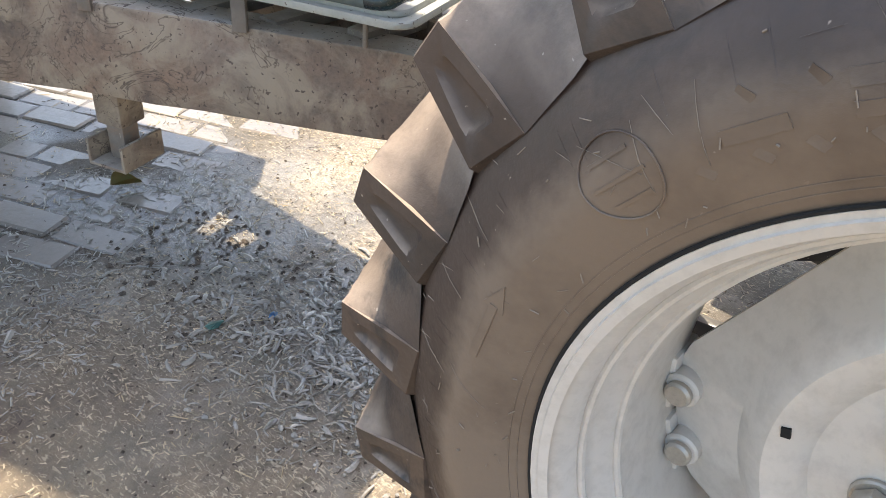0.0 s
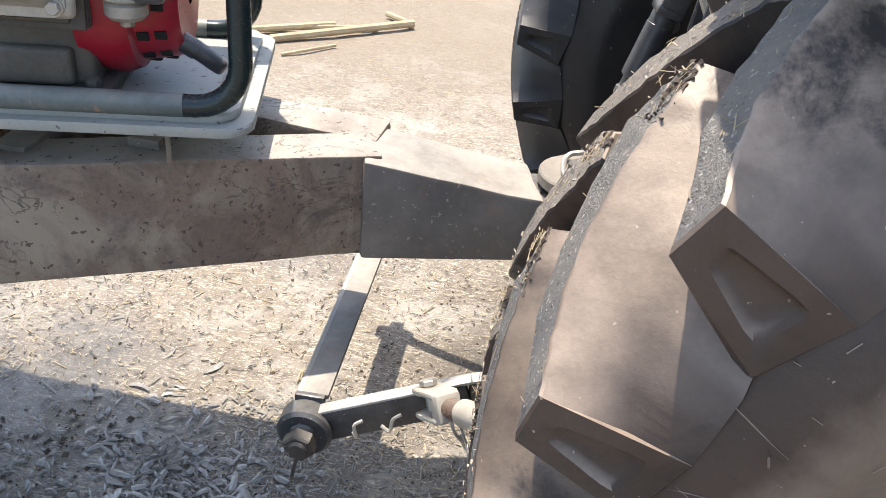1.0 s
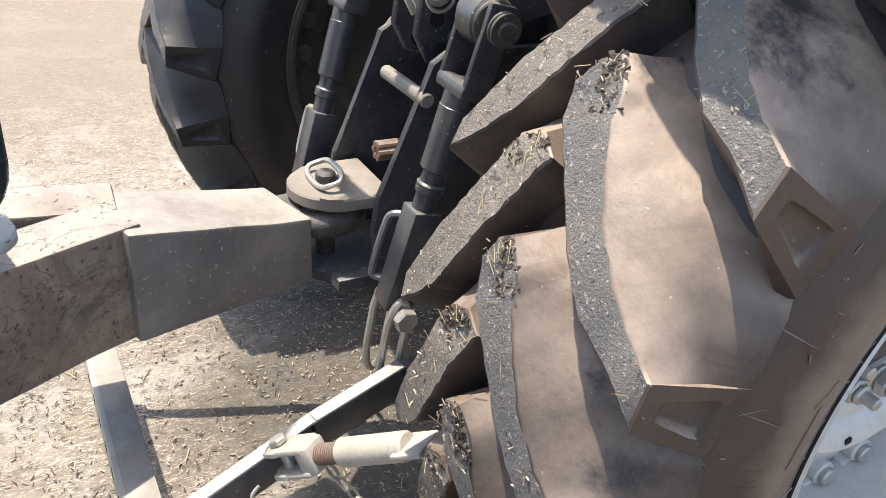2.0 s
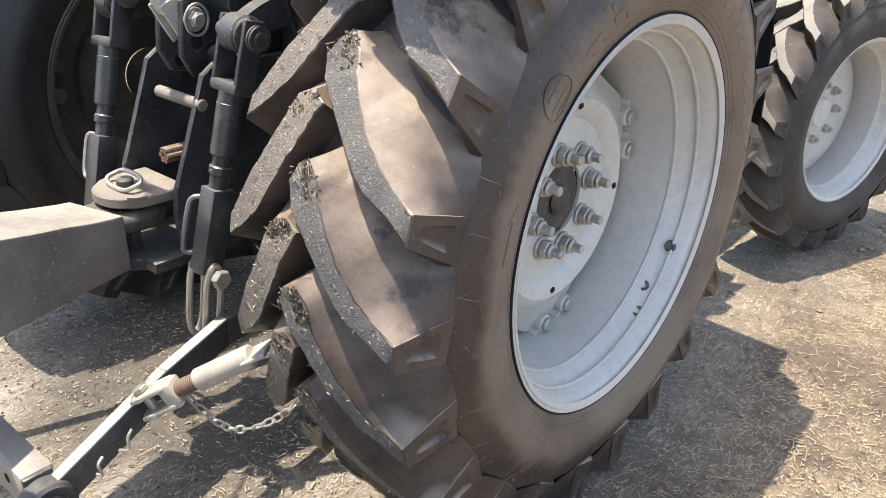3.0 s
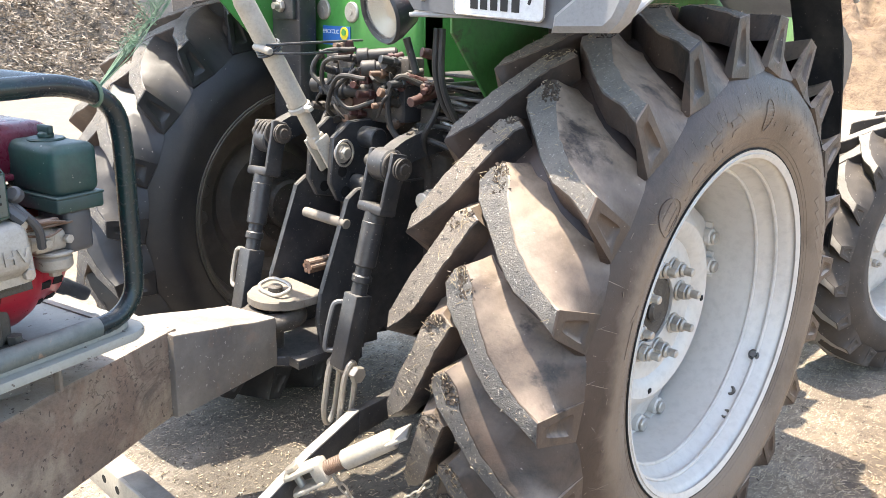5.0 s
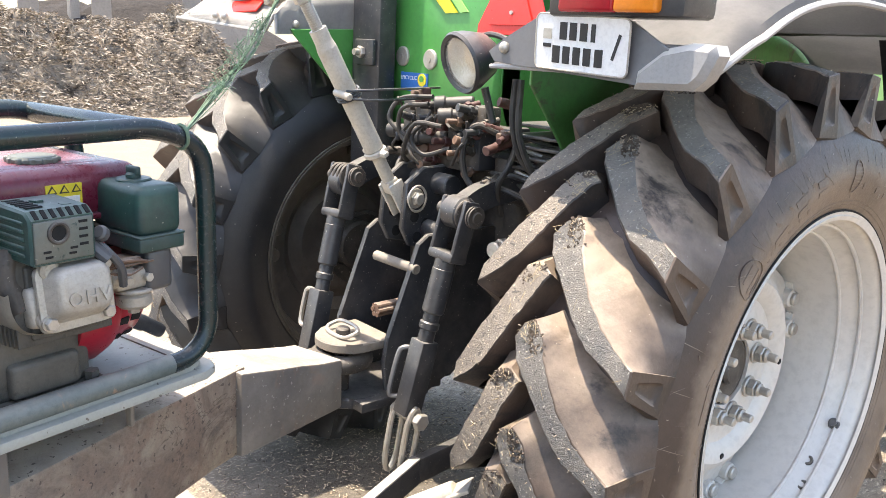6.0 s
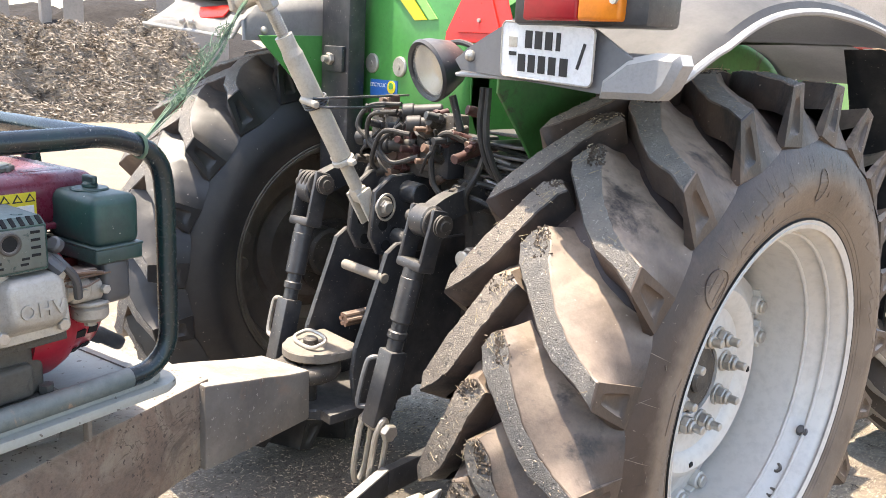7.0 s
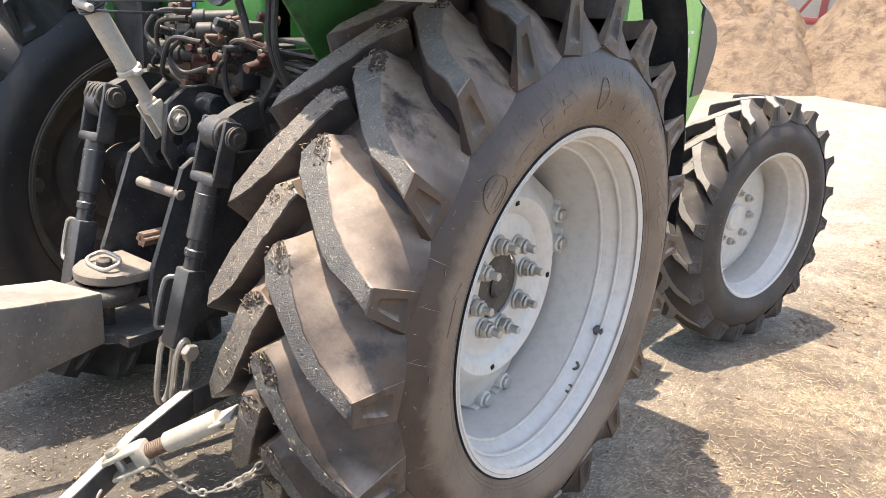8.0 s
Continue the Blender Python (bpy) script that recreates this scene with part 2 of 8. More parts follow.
M_CAGE = material("dark_green_tube_paint", (0.008, 0.030, 0.028), (0.012, 0.018, 0.024), rough=0.26, scale=9, fine=120, bump=0.05, dust=(0.30, 0.30, 0.26), dust_amount=0.07, spots=(0.26, 0.19, 0.14), spot_at=0.70, spot_scale=15, specks=(0.30, 0.28, 0.24), speck_at=0.73, speck_scale=110)
M_WORNRAIL = material("scuffed_rail_paint", (0.16, 0.185, 0.18), (0.07, 0.10, 0.10), rough=0.5, scale=9, fine=120, bump=0.1, dust=(0.42, 0.39, 0.33), dust_amount=0.5, spots=(0.30, 0.20, 0.14), spot_at=0.62, spot_scale=12)
# lighter copy of the fender plastic: sunlight put into the colour, dust on top
M_FENDERLIT = material("sunlit_fender_plastic", (0.33, 0.325, 0.32), (0.27, 0.265, 0.265), rough=0.5, scale=4, fine=160, bump=0.08, dust=(0.60, 0.57, 0.52), dust_amount=0.8, dust_from=(0.05, 0.5))
M_FENDER = material("grey_fender_plastic", (0.115, 0.115, 0.122), (0.145, 0.145, 0.15), rough=0.5, scale=4, fine=160, bump=0.08, dust=(0.48, 0.445, 0.40), dust_amount=0.38)
M_REDPAINT = material("red_engine_paint", (0.36, 0.012, 0.03), (0.27, 0.012, 0.028), rough=0.3, scale=6, fine=90, bump=0.03, dust=(0.45, 0.33, 0.28), dust_amount=0.2)
M_ALU = material("cast_aluminium", (0.52, 0.485, 0.42), (0.38, 0.345, 0.295), rough=0.5, metal=0.3, scale=14, fine=180, bump=0.25, dust=DUST, dust_amount=0.4, spots=(0.14, 0.12, 0.10), spot_at=0.66, spot_scale=26)
M_DKGREEN = material("dark_green_plastic", (0.012, 0.066, 0.052), (0.020, 0.044, 0.044), rough=0.42, scale=10, fine=120, bump=0.1, dust=(0.33, 0.35, 0.30), dust_amount=0.2, specks=(0.26, 0.27, 0.24), speck_at=0.72, speck_scale=130)
M_WORNGREEN = material("worn_green_steel", (0.115, 0.135, 0.12), (0.16, 0.16, 0.14), rough=0.5, metal=0.2, scale=16, fine=140, bump=0.15, spots=(0.05, 0.075, 0.065), spot_at=0.6, spot_scale=40, specks=(0.30, 0.29, 0.25), speck_at=0.7, speck_scale=150)
M_MAROON = material("oily_maroon_iron", (0.055, 0.016, 0.016), (0.09, 0.035, 0.03), rough=0.5, scale=18, fine=140, bump=0.3, dust=(0.27, 0.22, 0.18), dust_amount=0.2, spots=(0.03, 0.026, 0.024), spot_at=0.6, spot_soft=0.1)
M_HOLE = material("black_hole", (0.012, 0.012, 0.012), rough=0.9, bump=0.0)
M_REDPLASTIC = material("red_lamp_plastic", (0.40, 0.012, 0.022), (0.32, 0.010, 0.018), rough=0.22, scale=5, fine=60, bump=0.02)
M_AMBER = material("amber_lamp_plastic", (0.75, 0.23, 0.02), (0.65, 0.18, 0.015), rough=0.18, scale=5, fine=60, bump=0.02)
M_REFLECT = material("red_reflector", (0.80, 0.035, 0.02), (0.72, 0.03, 0.02), rough=0.3, scale=4, fine=90, bump=0.03)
M_WHITE = material("white_plate", (0.80, 0.80, 0.79), (0.74, 0.73, 0.72), rough=0.35, scale=8, fine=120, bump=0.05, dust=DUST, dust_amount=0.25)
M_INK = material("black_ink", (0.02, 0.02, 0.022), rough=0.5, bump=0.0)
M_BLUE = material("blue_sticker", (0.03, 0.16, 0.50), (0.03, 0.14, 0.42), rough=0.3, bump=0.0)
M_YELLOW = material("yellow_sticker", (0.75, 0.62, 0.03), (0.68, 0.55, 0.04), rough=0.35, bump=0.0)
M_REDBROWN = material("dusty_maroon_paint", (0.115, 0.012, 0.030), (0.15, 0.018, 0.036), rough=0.28, scale=5, fine=90, bump=0.03, dust=(0.40, 0.28, 0.28), dust_amount=0.2, specks=(0.40, 0.30, 0.28), speck_at=0.74, speck_scale=120)
M_HOSE = material("black_hose", (0.02, 0.02, 0.022), (0.035, 0.033, 0.03), rough=0.55, scale=16, fine=160, bump=0.08, dust=DUST, dust_amount=0.22)
M_ROPE = material("green_net_rope", (0.07, 0.15, 0.09), (0.16, 0.22, 0.15), rough=0.85, scale=30, fine=300, bump=0.2)
M_RUSTIRON = material("rusty_iron", (0.20, 0.11, 0.07), (0.13, 0.08, 0.055), rough=0.8, scale=14, fine=160, bump=0.3, dust=DUST, dust_amount=0.4)
M_PALE = material("pale_painted_steel", (0.55, 0.51, 0.435), (0.43, 0.385, 0.32), rough=0.5, metal=0.1, scale=14, fine=150, bump=0.15, dust=DUST, dust_amount=0.25, spots=(0.22, 0.145, 0.095), spot_at=0.66, spot_scale=30)
M_STRAW = material("dry_straw", (0.52, 0.42, 0.26), (0.37, 0.28, 0.17), rough=0.8, scale=9, fine=90, bump=0.0)
M_CHAFF = material("pale_chaff", (0.55, 0.45, 0.32), (0.40, 0.32, 0.23), rough=0.9, scale=5, fine=90, bump=0.0)
M_CONCRETE = material("weathered_concrete", (0.30, 0.275, 0.25), (0.24, 0.22, 0.20), rough=0.85, scale=0.8, fine=14, bump=0.1)
M_REDSTEEL = material("faded_red_steel", (0.34, 0.07, 0.06), (0.28, 0.08, 0.07), rough=0.6, scale=2, fine=30, bump=0.05)
M_LIME = material("light_green_paint", (0.30, 0.62, 0.16), (0.25, 0.55, 0.14), rough=0.3, scale=3, fine=60, bump=0.02)
M_GREYPAINT = material("dark_grey_hood_paint", (0.06, 0.062, 0.068), (0.075, 0.076, 0.08), rough=0.35, scale=3, fine=60, bump=0.02, dust=DUST, dust_amount=0.15)


def glass_mat(name, tint, rough=0.05):
    m = bpy.data.materials.new(name)
    m.use_nodes = True
    bs = m.node_tree.nodes["Principled BSDF"]
    bs.inputs["Base Color"].default_value = (*tint, 1)
    bs.inputs["Roughness"].default_value = rough
    bs.inputs["Transmission Weight"].default_value = 0.9
    bs.inputs["IOR"].default_value = 1.45
    return m


M_LENS = glass_mat("lamp_lens", (0.95, 0.93, 0.88), 0.12)
M_CHROME = material("chrome", (0.78, 0.72, 0.60), (0.70, 0.64, 0.52), rough=0.38, metal=1.0, scale=20, fine=100, bump=0.0)
M_MUD = material("caked_mud", (0.13, 0.10, 0.076), (0.060, 0.048, 0.039), rough=0.95, scale=30, fine=200, bump=0.5)
# left rear tyre's rubber: less dusty, and darkened for its shaded inner side
M_SHADEDRUBBER = material("shaded_black_rubber", (0.014, 0.014, 0.016), (0.026, 0.025, 0.025), rough=0.45, scale=5, fine=160, bump=0.15, dust=(0.30, 0.27, 0.23), dust_amount=0.22, spots=(0.055, 0.048, 0.042), spot_at=0.66, spot_soft=0.12, spot_scale=9, specks=(0.26, 0.235, 0.20), speck_at=0.74, speck_scale=90)
M_WORN = material("dusty_worn_plate", (0.26, 0.23, 0.19), (0.19, 0.165, 0.135), rough=0.7, metal=0.1, scale=14, fine=150, bump=0.25, dust=(0.36, 0.315, 0.255), dust_amount=0.35, spots=(0.16, 0.12, 0.09), spot_at=0.63, spot_scale=30)
# the outer sidewall: paler dust towards the bead, darker rubber towards the lugs
M_SIDEWALL = material("dusty_sidewall", (0.036, 0.025, 0.021), (0.078, 0.053, 0.042), rough=0.45, rough_var=0.3, scale=5, fine=150, bump=0.2, spots=(0.026, 0.021, 0.020), spot_at=0.50, spot_soft=0.16, spot_scale=4.5, specks=(0.36, 0.30, 0.25), speck_at=0.74, speck_scale=120)
M_FRONTRUBBER = material("dark_front_rubber", (0.034, 0.029, 0.026), (0.062, 0.051, 0.043), rough=0.75, scale=6, fine=150, bump=0.2, dust=(0.36, 0.30, 0.24), dust_amount=0.14, specks=(0.36, 0.31, 0.25), speck_at=0.71, speck_scale=150)
M_CRANK = material("dusty_crankcase", (0.085, 0.08, 0.068), (0.055, 0.052, 0.046), rough=0.55, scale=14, fine=130, bump=0.4, dust=(0.32, 0.29, 0.24), dust_amount=0.35, spots=(0.03, 0.028, 0.025), spot_at=0.58, spot_soft=0.1)
nt = M_SIDEWALL.node_tree
bs = nt.nodes["Principled BSDF"]
geo = nt.nodes.new("ShaderNodeNewGeometry")
sub = nt.nodes.new("ShaderNodeVectorMath")
sub.operation = "SUBTRACT"
sub.inputs[1].default_value = (0, 0, 0.658)
nt.links.new(geo.outputs["Position"], sub.inputs[0])
flat = nt.nodes.new("ShaderNodeVectorMath")
flat.operation = "MULTIPLY"
flat.inputs[1].default_value = (0, 1, 1)
nt.links.new(sub.outputs[0], flat.inputs[0])
ln = nt.nodes.new("ShaderNodeVectorMath")
ln.operation = "LENGTH"
nt.links.new(flat.outputs[0], ln.inputs[0])
wob = math_node(nt, "ADD", ln.outputs["Value"], math_node(nt, "MULTIPLY", math_node(nt, "SUBTRACT", noise_tex(nt, 9, 5, 0.65), 0.5), 0.09))
band = math_node(nt, "MULTIPLY", ramp(nt, wob, [(0.462, 0.95), (0.492, 0.0)]), ramp(nt, noise_tex(nt, 4.0, 6, 0.65), [(0.34, 0.35), (0.56, 1.0)]))
old = bs.inputs["Base Color"].links[0].from_socket
col = mixc(nt, band, old, (0.185, 0.143, 0.110))
nt.links.new(col, bs.inputs["Base Color"])
M_SCUFF = material("pale_rubber_scuff", (0.30, 0.25, 0.20), (0.20, 0.165, 0.13), rough=0.85, scale=8, fine=90, bump=0.0)
# darker rim colours for the left rear wheel, with tan dust
M_RIMBACK = material("dark_rim_back", (0.060, 0.053, 0.047), (0.105, 0.085, 0.068), rough=0.6, scale=5, fine=110, bump=0.1, dust=(0.36, 0.30, 0.24), dust_amount=0.8)
M_BARE = material("bare_worn_steel", (0.50, 0.49, 0.465), (0.38, 0.36, 0.335), rough=0.5, metal=0.15, scale=30, fine=200, bump=0.1, spots=(0.22, 0.17, 0.13), spot_at=0.66, spot_scale=40)
M_WIRE = material("worn_black_wire", (0.13, 0.13, 0.135), (0.20, 0.195, 0.19), rough=0.4, metal=0.3, scale=20, fine=160, bump=0.05)


# ---- ground ----
def ground_height(x, y):
    far = max(0.0, math.hypot(x, y) - 6.0)
    h = 0.012 * noise.noise((x * 1.3, y * 1.3, 0.0)) + 0.006 * noise.noise((x * 5, y * 5, 3.0))
    return h - 0.008 + min(far, 40) * 0.01


def build_ground():
    bm = B()
    xs = [-1200, -500, -220, -110, -60, -36, -24] + [-18 + 1.0 * i for i in range(12)] + [-6 + 0.12 * i for i in range(76)] + [3.2 + 0.6 * i for i in range(10)] + [10, 14, 22, 40, 90, 300, 1200]
    ys = [-1200, -300, -90, -40, -20, -12, -8, -6, -5] + [-4 + 0.12 * i for i in range(68)] + [4.3 + 0.5 * i for i in range(14)] + [12, 14, 17, 21, 27, 36, 60, 120, 300, 1200]
    g = [[bm.verts.new((x, y, ground_height(x, y))) for x in xs] for y in ys]
    for r0, r1 in zip(g, g[1:]):
        for i in range(len(xs) - 1):
            bm.faces.new((r0[i], r0[i + 1], r1[i + 1], r1[i]))
    m = bpy.data.materials.new("dirt_yard")
    m.use_nodes = True
    nt = m.node_tree
    bs = nt.nodes["Principled BSDF"]
    big = noise_tex(nt, 0.9, 6, 0.6)
    mid = noise_tex(nt, 6, 9, 0.75)
    fine = noise_tex(nt, 75, 6, 0.8)
    flecks = noise_tex(nt, 120, 3, 0.6, (1.0, 0.3, 1.0), 1.8)
    col = mixc(nt, ramp(nt, big, [(0.4, 0.0), (0.62, 1.0)]), (0.315, 0.262, 0.20), (0.25, 0.212, 0.168))
    col = mixc(nt, ramp(nt, mid, [(0.38, 0.0), (0.68, 0.8)]), col, (0.285, 0.245, 0.20))
    col = mixc(nt, ramp(nt, fine, [(0.46, 0.0), (0.66, 0.5)]), col, (0.16, 0.135, 0.108))
    crust = ramp(nt, noise_tex(nt, 3.2, 9, 0.72, None, 0.4), [(0.50, 0.0), (0.60, 0.75)])
    col = mixc(nt, crust, col, (0.44, 0.40, 0.345))
    pits = ramp(nt, noise_tex(nt, 30, 7, 0.75), [(0.52, 0.0), (0.62, 0.85)])
    col = mixc(nt, pits, col, (0.145, 0.125, 0.10))
    col = mixc(nt, ramp(nt, flecks, [(0.56, 0.0), (0.60, 0.95)]), col, (0.58, 0.50, 0.39))
    sepx = nt.nodes.new("ShaderNodeSeparateXYZ")
    gx = nt.nodes.new("ShaderNodeNewGeometry")
    nt.links.new(gx.outputs["Position"], sepx.inputs[0])
    side = ramp(nt, math_node(nt, "ADD", math_node(nt, "MULTIPLY", sepx.outputs["X"], 0.4), math_node(nt, "MULTIPLY", big, 0.3)), [(0.34, 0.0), (0.58, 1.0)])
    tan = mixc(nt, ramp(nt, mid, [(0.42, 0.0), (0.58, 1.0)]), (0.33, 0.25, 0.16), (0.20, 0.145, 0.097))
    tan = mixc(nt, ramp(nt, fine, [(0.46, 0.0), (0.64, 0.6)]), tan, (0.13, 0.095, 0.066))
    tan = mixc(nt, ramp(nt, flecks, [(0.57, 0.0), (0.61, 0.9)]), tan, (0.58, 0.47, 0.31))
    tan = mixc(nt, ramp(nt, noise_tex(nt, 24, 4, 0.7), [(0.52, 0.0), (0.60, 0.7)]), tan, (0.15, 0.105, 0.07))
    col = mixc(nt, math_node(nt, "MULTIPLY", side, 0.9), col, tan)
    away_x = ramp(nt, math_node(nt, "ADD", math_node(nt, "MULTIPLY", sepx.outputs["X"], -0.2), math_node(nt, "MULTIPLY", big, 0.3)), [(0.40, 0.0), (0.66, 1.0)])
    col = mixc(nt, math_node(nt, "MULTIPLY", away_x, 0.8), col, mixc(nt, mid, (0.28, 0.222, 0.155), (0.205, 0.16, 0.112)))
    soil = ramp(nt, noise_tex(nt, 1.7, 7, 0.7), [(0.45, 0.0), (0.58, 1.0)])
    col = mixc(nt, math_node(nt, "MULTIPLY", soil, math_node(nt, "MULTIPLY", side, 0.8)), col, (0.11, 0.082, 0.06))
    damp = ramp(nt, noise_tex(nt, 1.1, 4, 0.55), [(0.40, 0.0), (0.52, 1.0)])
    sep = nt.nodes.new("ShaderNodeSeparateXYZ")
    gp = nt.nodes.new("ShaderNodeNewGeometry")
    nt.links.new(gp.outputs["Position"], sep.inputs[0])
    zone = math_node(nt, "MULTIPLY", ramp(nt, math_node(nt, "ADD", math_node(nt, "MULTIPLY", sep.outputs["Y"], -0.25), 0.0), [(0.22, 0.0), (0.34, 1.0)]), ramp(nt, math_node(nt, "ADD", math_node(nt, "MULTIPLY", sep.outputs["X"], 0.25), 0.5), [(0.25, 0.0), (0.42, 1.0)]))
    damp = math_node(nt, "MULTIPLY", damp, zone)
    col = mixc(nt, math_node(nt, "MULTIPLY", damp, 0.62), col, (0.105, 0.092, 0.070))
    # dark soil under the hitch, blackened further for the tractor's missing shade
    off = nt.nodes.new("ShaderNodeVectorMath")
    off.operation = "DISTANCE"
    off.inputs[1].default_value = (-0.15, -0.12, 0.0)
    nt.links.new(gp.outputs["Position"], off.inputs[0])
    soil_shade = ramp(nt, math_node(nt, "ADD", off.outputs["Value"], math_node(nt, "MULTIPLY", noise_tex(nt, 3.0, 7, 0.7), 0.5)), [(0.72, 0.75), (0.98, 0.0)])
    col = mixc(nt, soil_shade, col, mixc(nt, mid, (0.055, 0.048, 0.040), (0.12, 0.105, 0.088)))
    # dark damp soil between and round the paving bricks
    bed = math_node(nt, "MULTIPLY", ramp(nt, math_node(nt, "MULTIPLY", math_node(nt, "ADD", sep.outputs["Y"], math_node(nt, "MULTIPLY", big, 0.5)), -0.25), [(0.40, 0.0), (0.47, 0.8)]), ramp(nt, math_node(nt, "ADD", math_node(nt, "MULTIPLY", sep.outputs["X"], -0.25), 0.5), [(0.28, 0.0), (0.34, 1.0)]))
    bed = math_node(nt, "MULTIPLY", bed, ramp(nt, math_node(nt, "ADD", math_node(nt, "MULTIPLY", sep.outputs["X"], 0.25), 0.6), [(0.10, 0.0), (0.2, 1.0)]))
    col = mixc(nt, bed, col, mixc(nt, mid, (0.075, 0.066, 0.055), (0.15, 0.135, 0.115)))
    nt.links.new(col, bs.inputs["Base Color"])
    nt.links.new(math_node(nt, "SUBTRACT", 0.92, math_node(nt, "MULTIPLY", damp, 0.70)), bs.inputs["Roughness"])
    # a film of water on the damp mud
    nt.links.new(math_node(nt, "MULTIPLY", damp, 0.9), bs.inputs["Coat Weight"])
    bs.inputs["Coat Roughness"].default_value = 0.12
    bp = nt.nodes.new("ShaderNodeBump")
    bp.inputs["Strength"].default_value = 0.9
    bp.inputs["Distance"].default_value = 0.016
    nt.links.new(math_node(nt, "ADD", mid, math_node(nt, "MULTIPLY", fine, 0.5)), bp.inputs["Height"])
    nt.links.new(bp.outputs[0], bs.inputs["Normal"])
    return solo("ground", bm, m, "dry trampled dirt yard strewn with straw", "ground", kind="structure", sharp=180)


build_ground()


# ---- wheels ----
def at_angle(x, r, deg):
    """Wheel coordinates: deg runs from the rear upwards."""
    a = radians(deg)
    return Vector((x, -r * math.cos(a), r * math.sin(a)))


# lug outlines, outer end first: (distance from the tread's middle, degrees), lower and upper edge
LUG_OUT = (0.175, [(0.167, 0.0), (0.130, 2.3), (0.082, 4.2), (0.040, 7.6), (0.000, 11.6), (-0.045, 15.8), (-0.066, 18.8), (-0.052, 21.2)], [(0.166, 3.9), (0.127, 5.9), (0.098, 7.8), (0.058, 11.4), (0.036, 14.2), (0.012, 17.4), (0.000, 20.3), (-0.026, 22.3)])
LUG_IN = (0.189, [(0.189, 0.0), (0.150, 2.6), (0.115, 5.8), (0.090, 9.8), (0.070, 13.4), (0.055, 16.4), (0.038, 19.4), (0.030, 21.0)], [(0.189, 3.1), (0.165, 6.9), (0.145, 10.6), (0.126, 13.4), (0.110, 16.2), (0.098, 18.8), (0.084, 21.2), (0.055, 22.3)])


def lug_mesh(R, half, side, depth, pitch, rubber, outline, seed):
    """One worn chevron lug; its lower outer corner lies at 0 degrees."""
    rr = random.Random(seed)
    full, low, upp = outline
    kx, q = half / full, pitch / 16.36
    k = half / 0.172
    bm = B()
    rows = []

    def top(x):
        return R - 0.012 * (x / full) ** 2

    # across each row: foot below, the worn tread's two edges, then a hollow flank running out to the tread floor
    for n, ((xl, al), (xu, au)) in enumerate(zip(low, upp)):
        wear = 0.0 if n < 5 else 0.0035 * (n - 4) * rr.random()
        jl, ju = (0.0, 0.0) if n == 0 else (rr.uniform(-0.10, 0.10) * q, rr.uniform(-0.12, 0.12) * q)
        al, au = al * q + jl, au * q + ju
        cap = 0.90 * full
        base = R - depth - 0.014
        row = [at_angle(min(xl - 0.004, cap) * kx, base, al - 1.3 * q), at_angle(xl * kx, top(xl) - wear, al), at_angle(xu * kx, top(xu) - wear * rr.random(), au)]
        # the flank slopes to a crease; outside it the scooped shoulder drops to the sidewall
        if n < 4:
            xc, rc, ac = ((0.165, 0.078, 4.0), (0.152, 0.063, 7.4), (0.131, 0.053, 11.0), (0.096, 0.046, 15.6))[n]
            xs, rs, as_ = ((0.172, 0.127, 4.1), (0.172, 0.124, 7.6), (0.171, 0.119, 11.2), (0.166, 0.108, 14.4))[n]
            crease = at_angle(xc / 0.175 * full * kx, R - rc * k, ac * q)
            side_v = at_angle(xs / 0.175 * full * kx, R - rs * k, as_ * q)
        else:
            w = 1.0 if n < 6 else 0.6
            crease = at_angle(min(xu + 0.022 * w, 0.52 * full) * kx, R - depth + 0.001, au + 4.4 * q * w)
            side_v = at_angle(min(xu + 0.030 * w, 0.55 * full) * kx, R - depth - 0.012, au + 5.6 * q * w)
        mid_v = row[2].lerp(crease, 0.5)
        mid_v = Vector((mid_v.x, mid_v.y * 0.995, mid_v.z * 0.995))
        row += [mid_v, crease, side_v]
        rows.append(row)
    # buttress down the sidewall
    end = [at_angle(half - 0.018, R - 0.112 * k, -4.2 * q), at_angle(half - 0.003, R - 0.110 * k, -3.3 * q), at_angle(half - 0.002, R - 0.126 * k, 4.1 * q)]
    inner = [at_angle(half - 0.035, R - 0.140 * k, a * q) for a in (-4.6, -3.6, 4.1)]
    # halve the steps twice and fray the tread's edges
    for step in (0.0007, 0.0009):
        finer = [rows[0]]
        for r0, r1 in zip(rows, rows[1:]):
            mid = [u.lerp(v, 0.5) for u, v in zip(r0, r1)]
            for c in (1, 2):
                out = Vector((0, mid[c].y, mid[c].z)).normalized()
                mid[c] = mid[c] + Vector((rr.uniform(-1, 1), 0, 0)) * step * k + out * (rr.uniform(-1.6, 0.2) * step * k) + out.cross(Vector((1, 0, 0))) * (rr.uniform(-1, 1) * step * k)
            finer += [mid, r1]
        rows = finer
    vr = [[bm.verts.new(v) for v in row] for row in rows]
    ve = [bm.verts.new(v) for v in end]
    vi = [bm.verts.new(v) for v in inner]
    top_faces = []
    for a, b in zip(vr, vr[1:]):
        for j in range(5):
            f = bm.faces.new((a[j], a[j + 1], b[j + 1], b[j]))
            if j == 1:
                top_faces.append(f)
    bm.faces.new(vr[-1])
    for j in range(2):
        f = bm.faces.new((ve[j], ve[j + 1], vr[0][j + 1], vr[0][j]))
        if j == 1:
            endf = f
        bm.faces.new((vi[j], vi[j + 1], ve[j + 1], ve[j]))
    bm.faces.new((ve[2], vr[0][5], vr[0][4], vr[0][3], vr[0][2]))
    for f in top_faces:
        f.material_index = 1
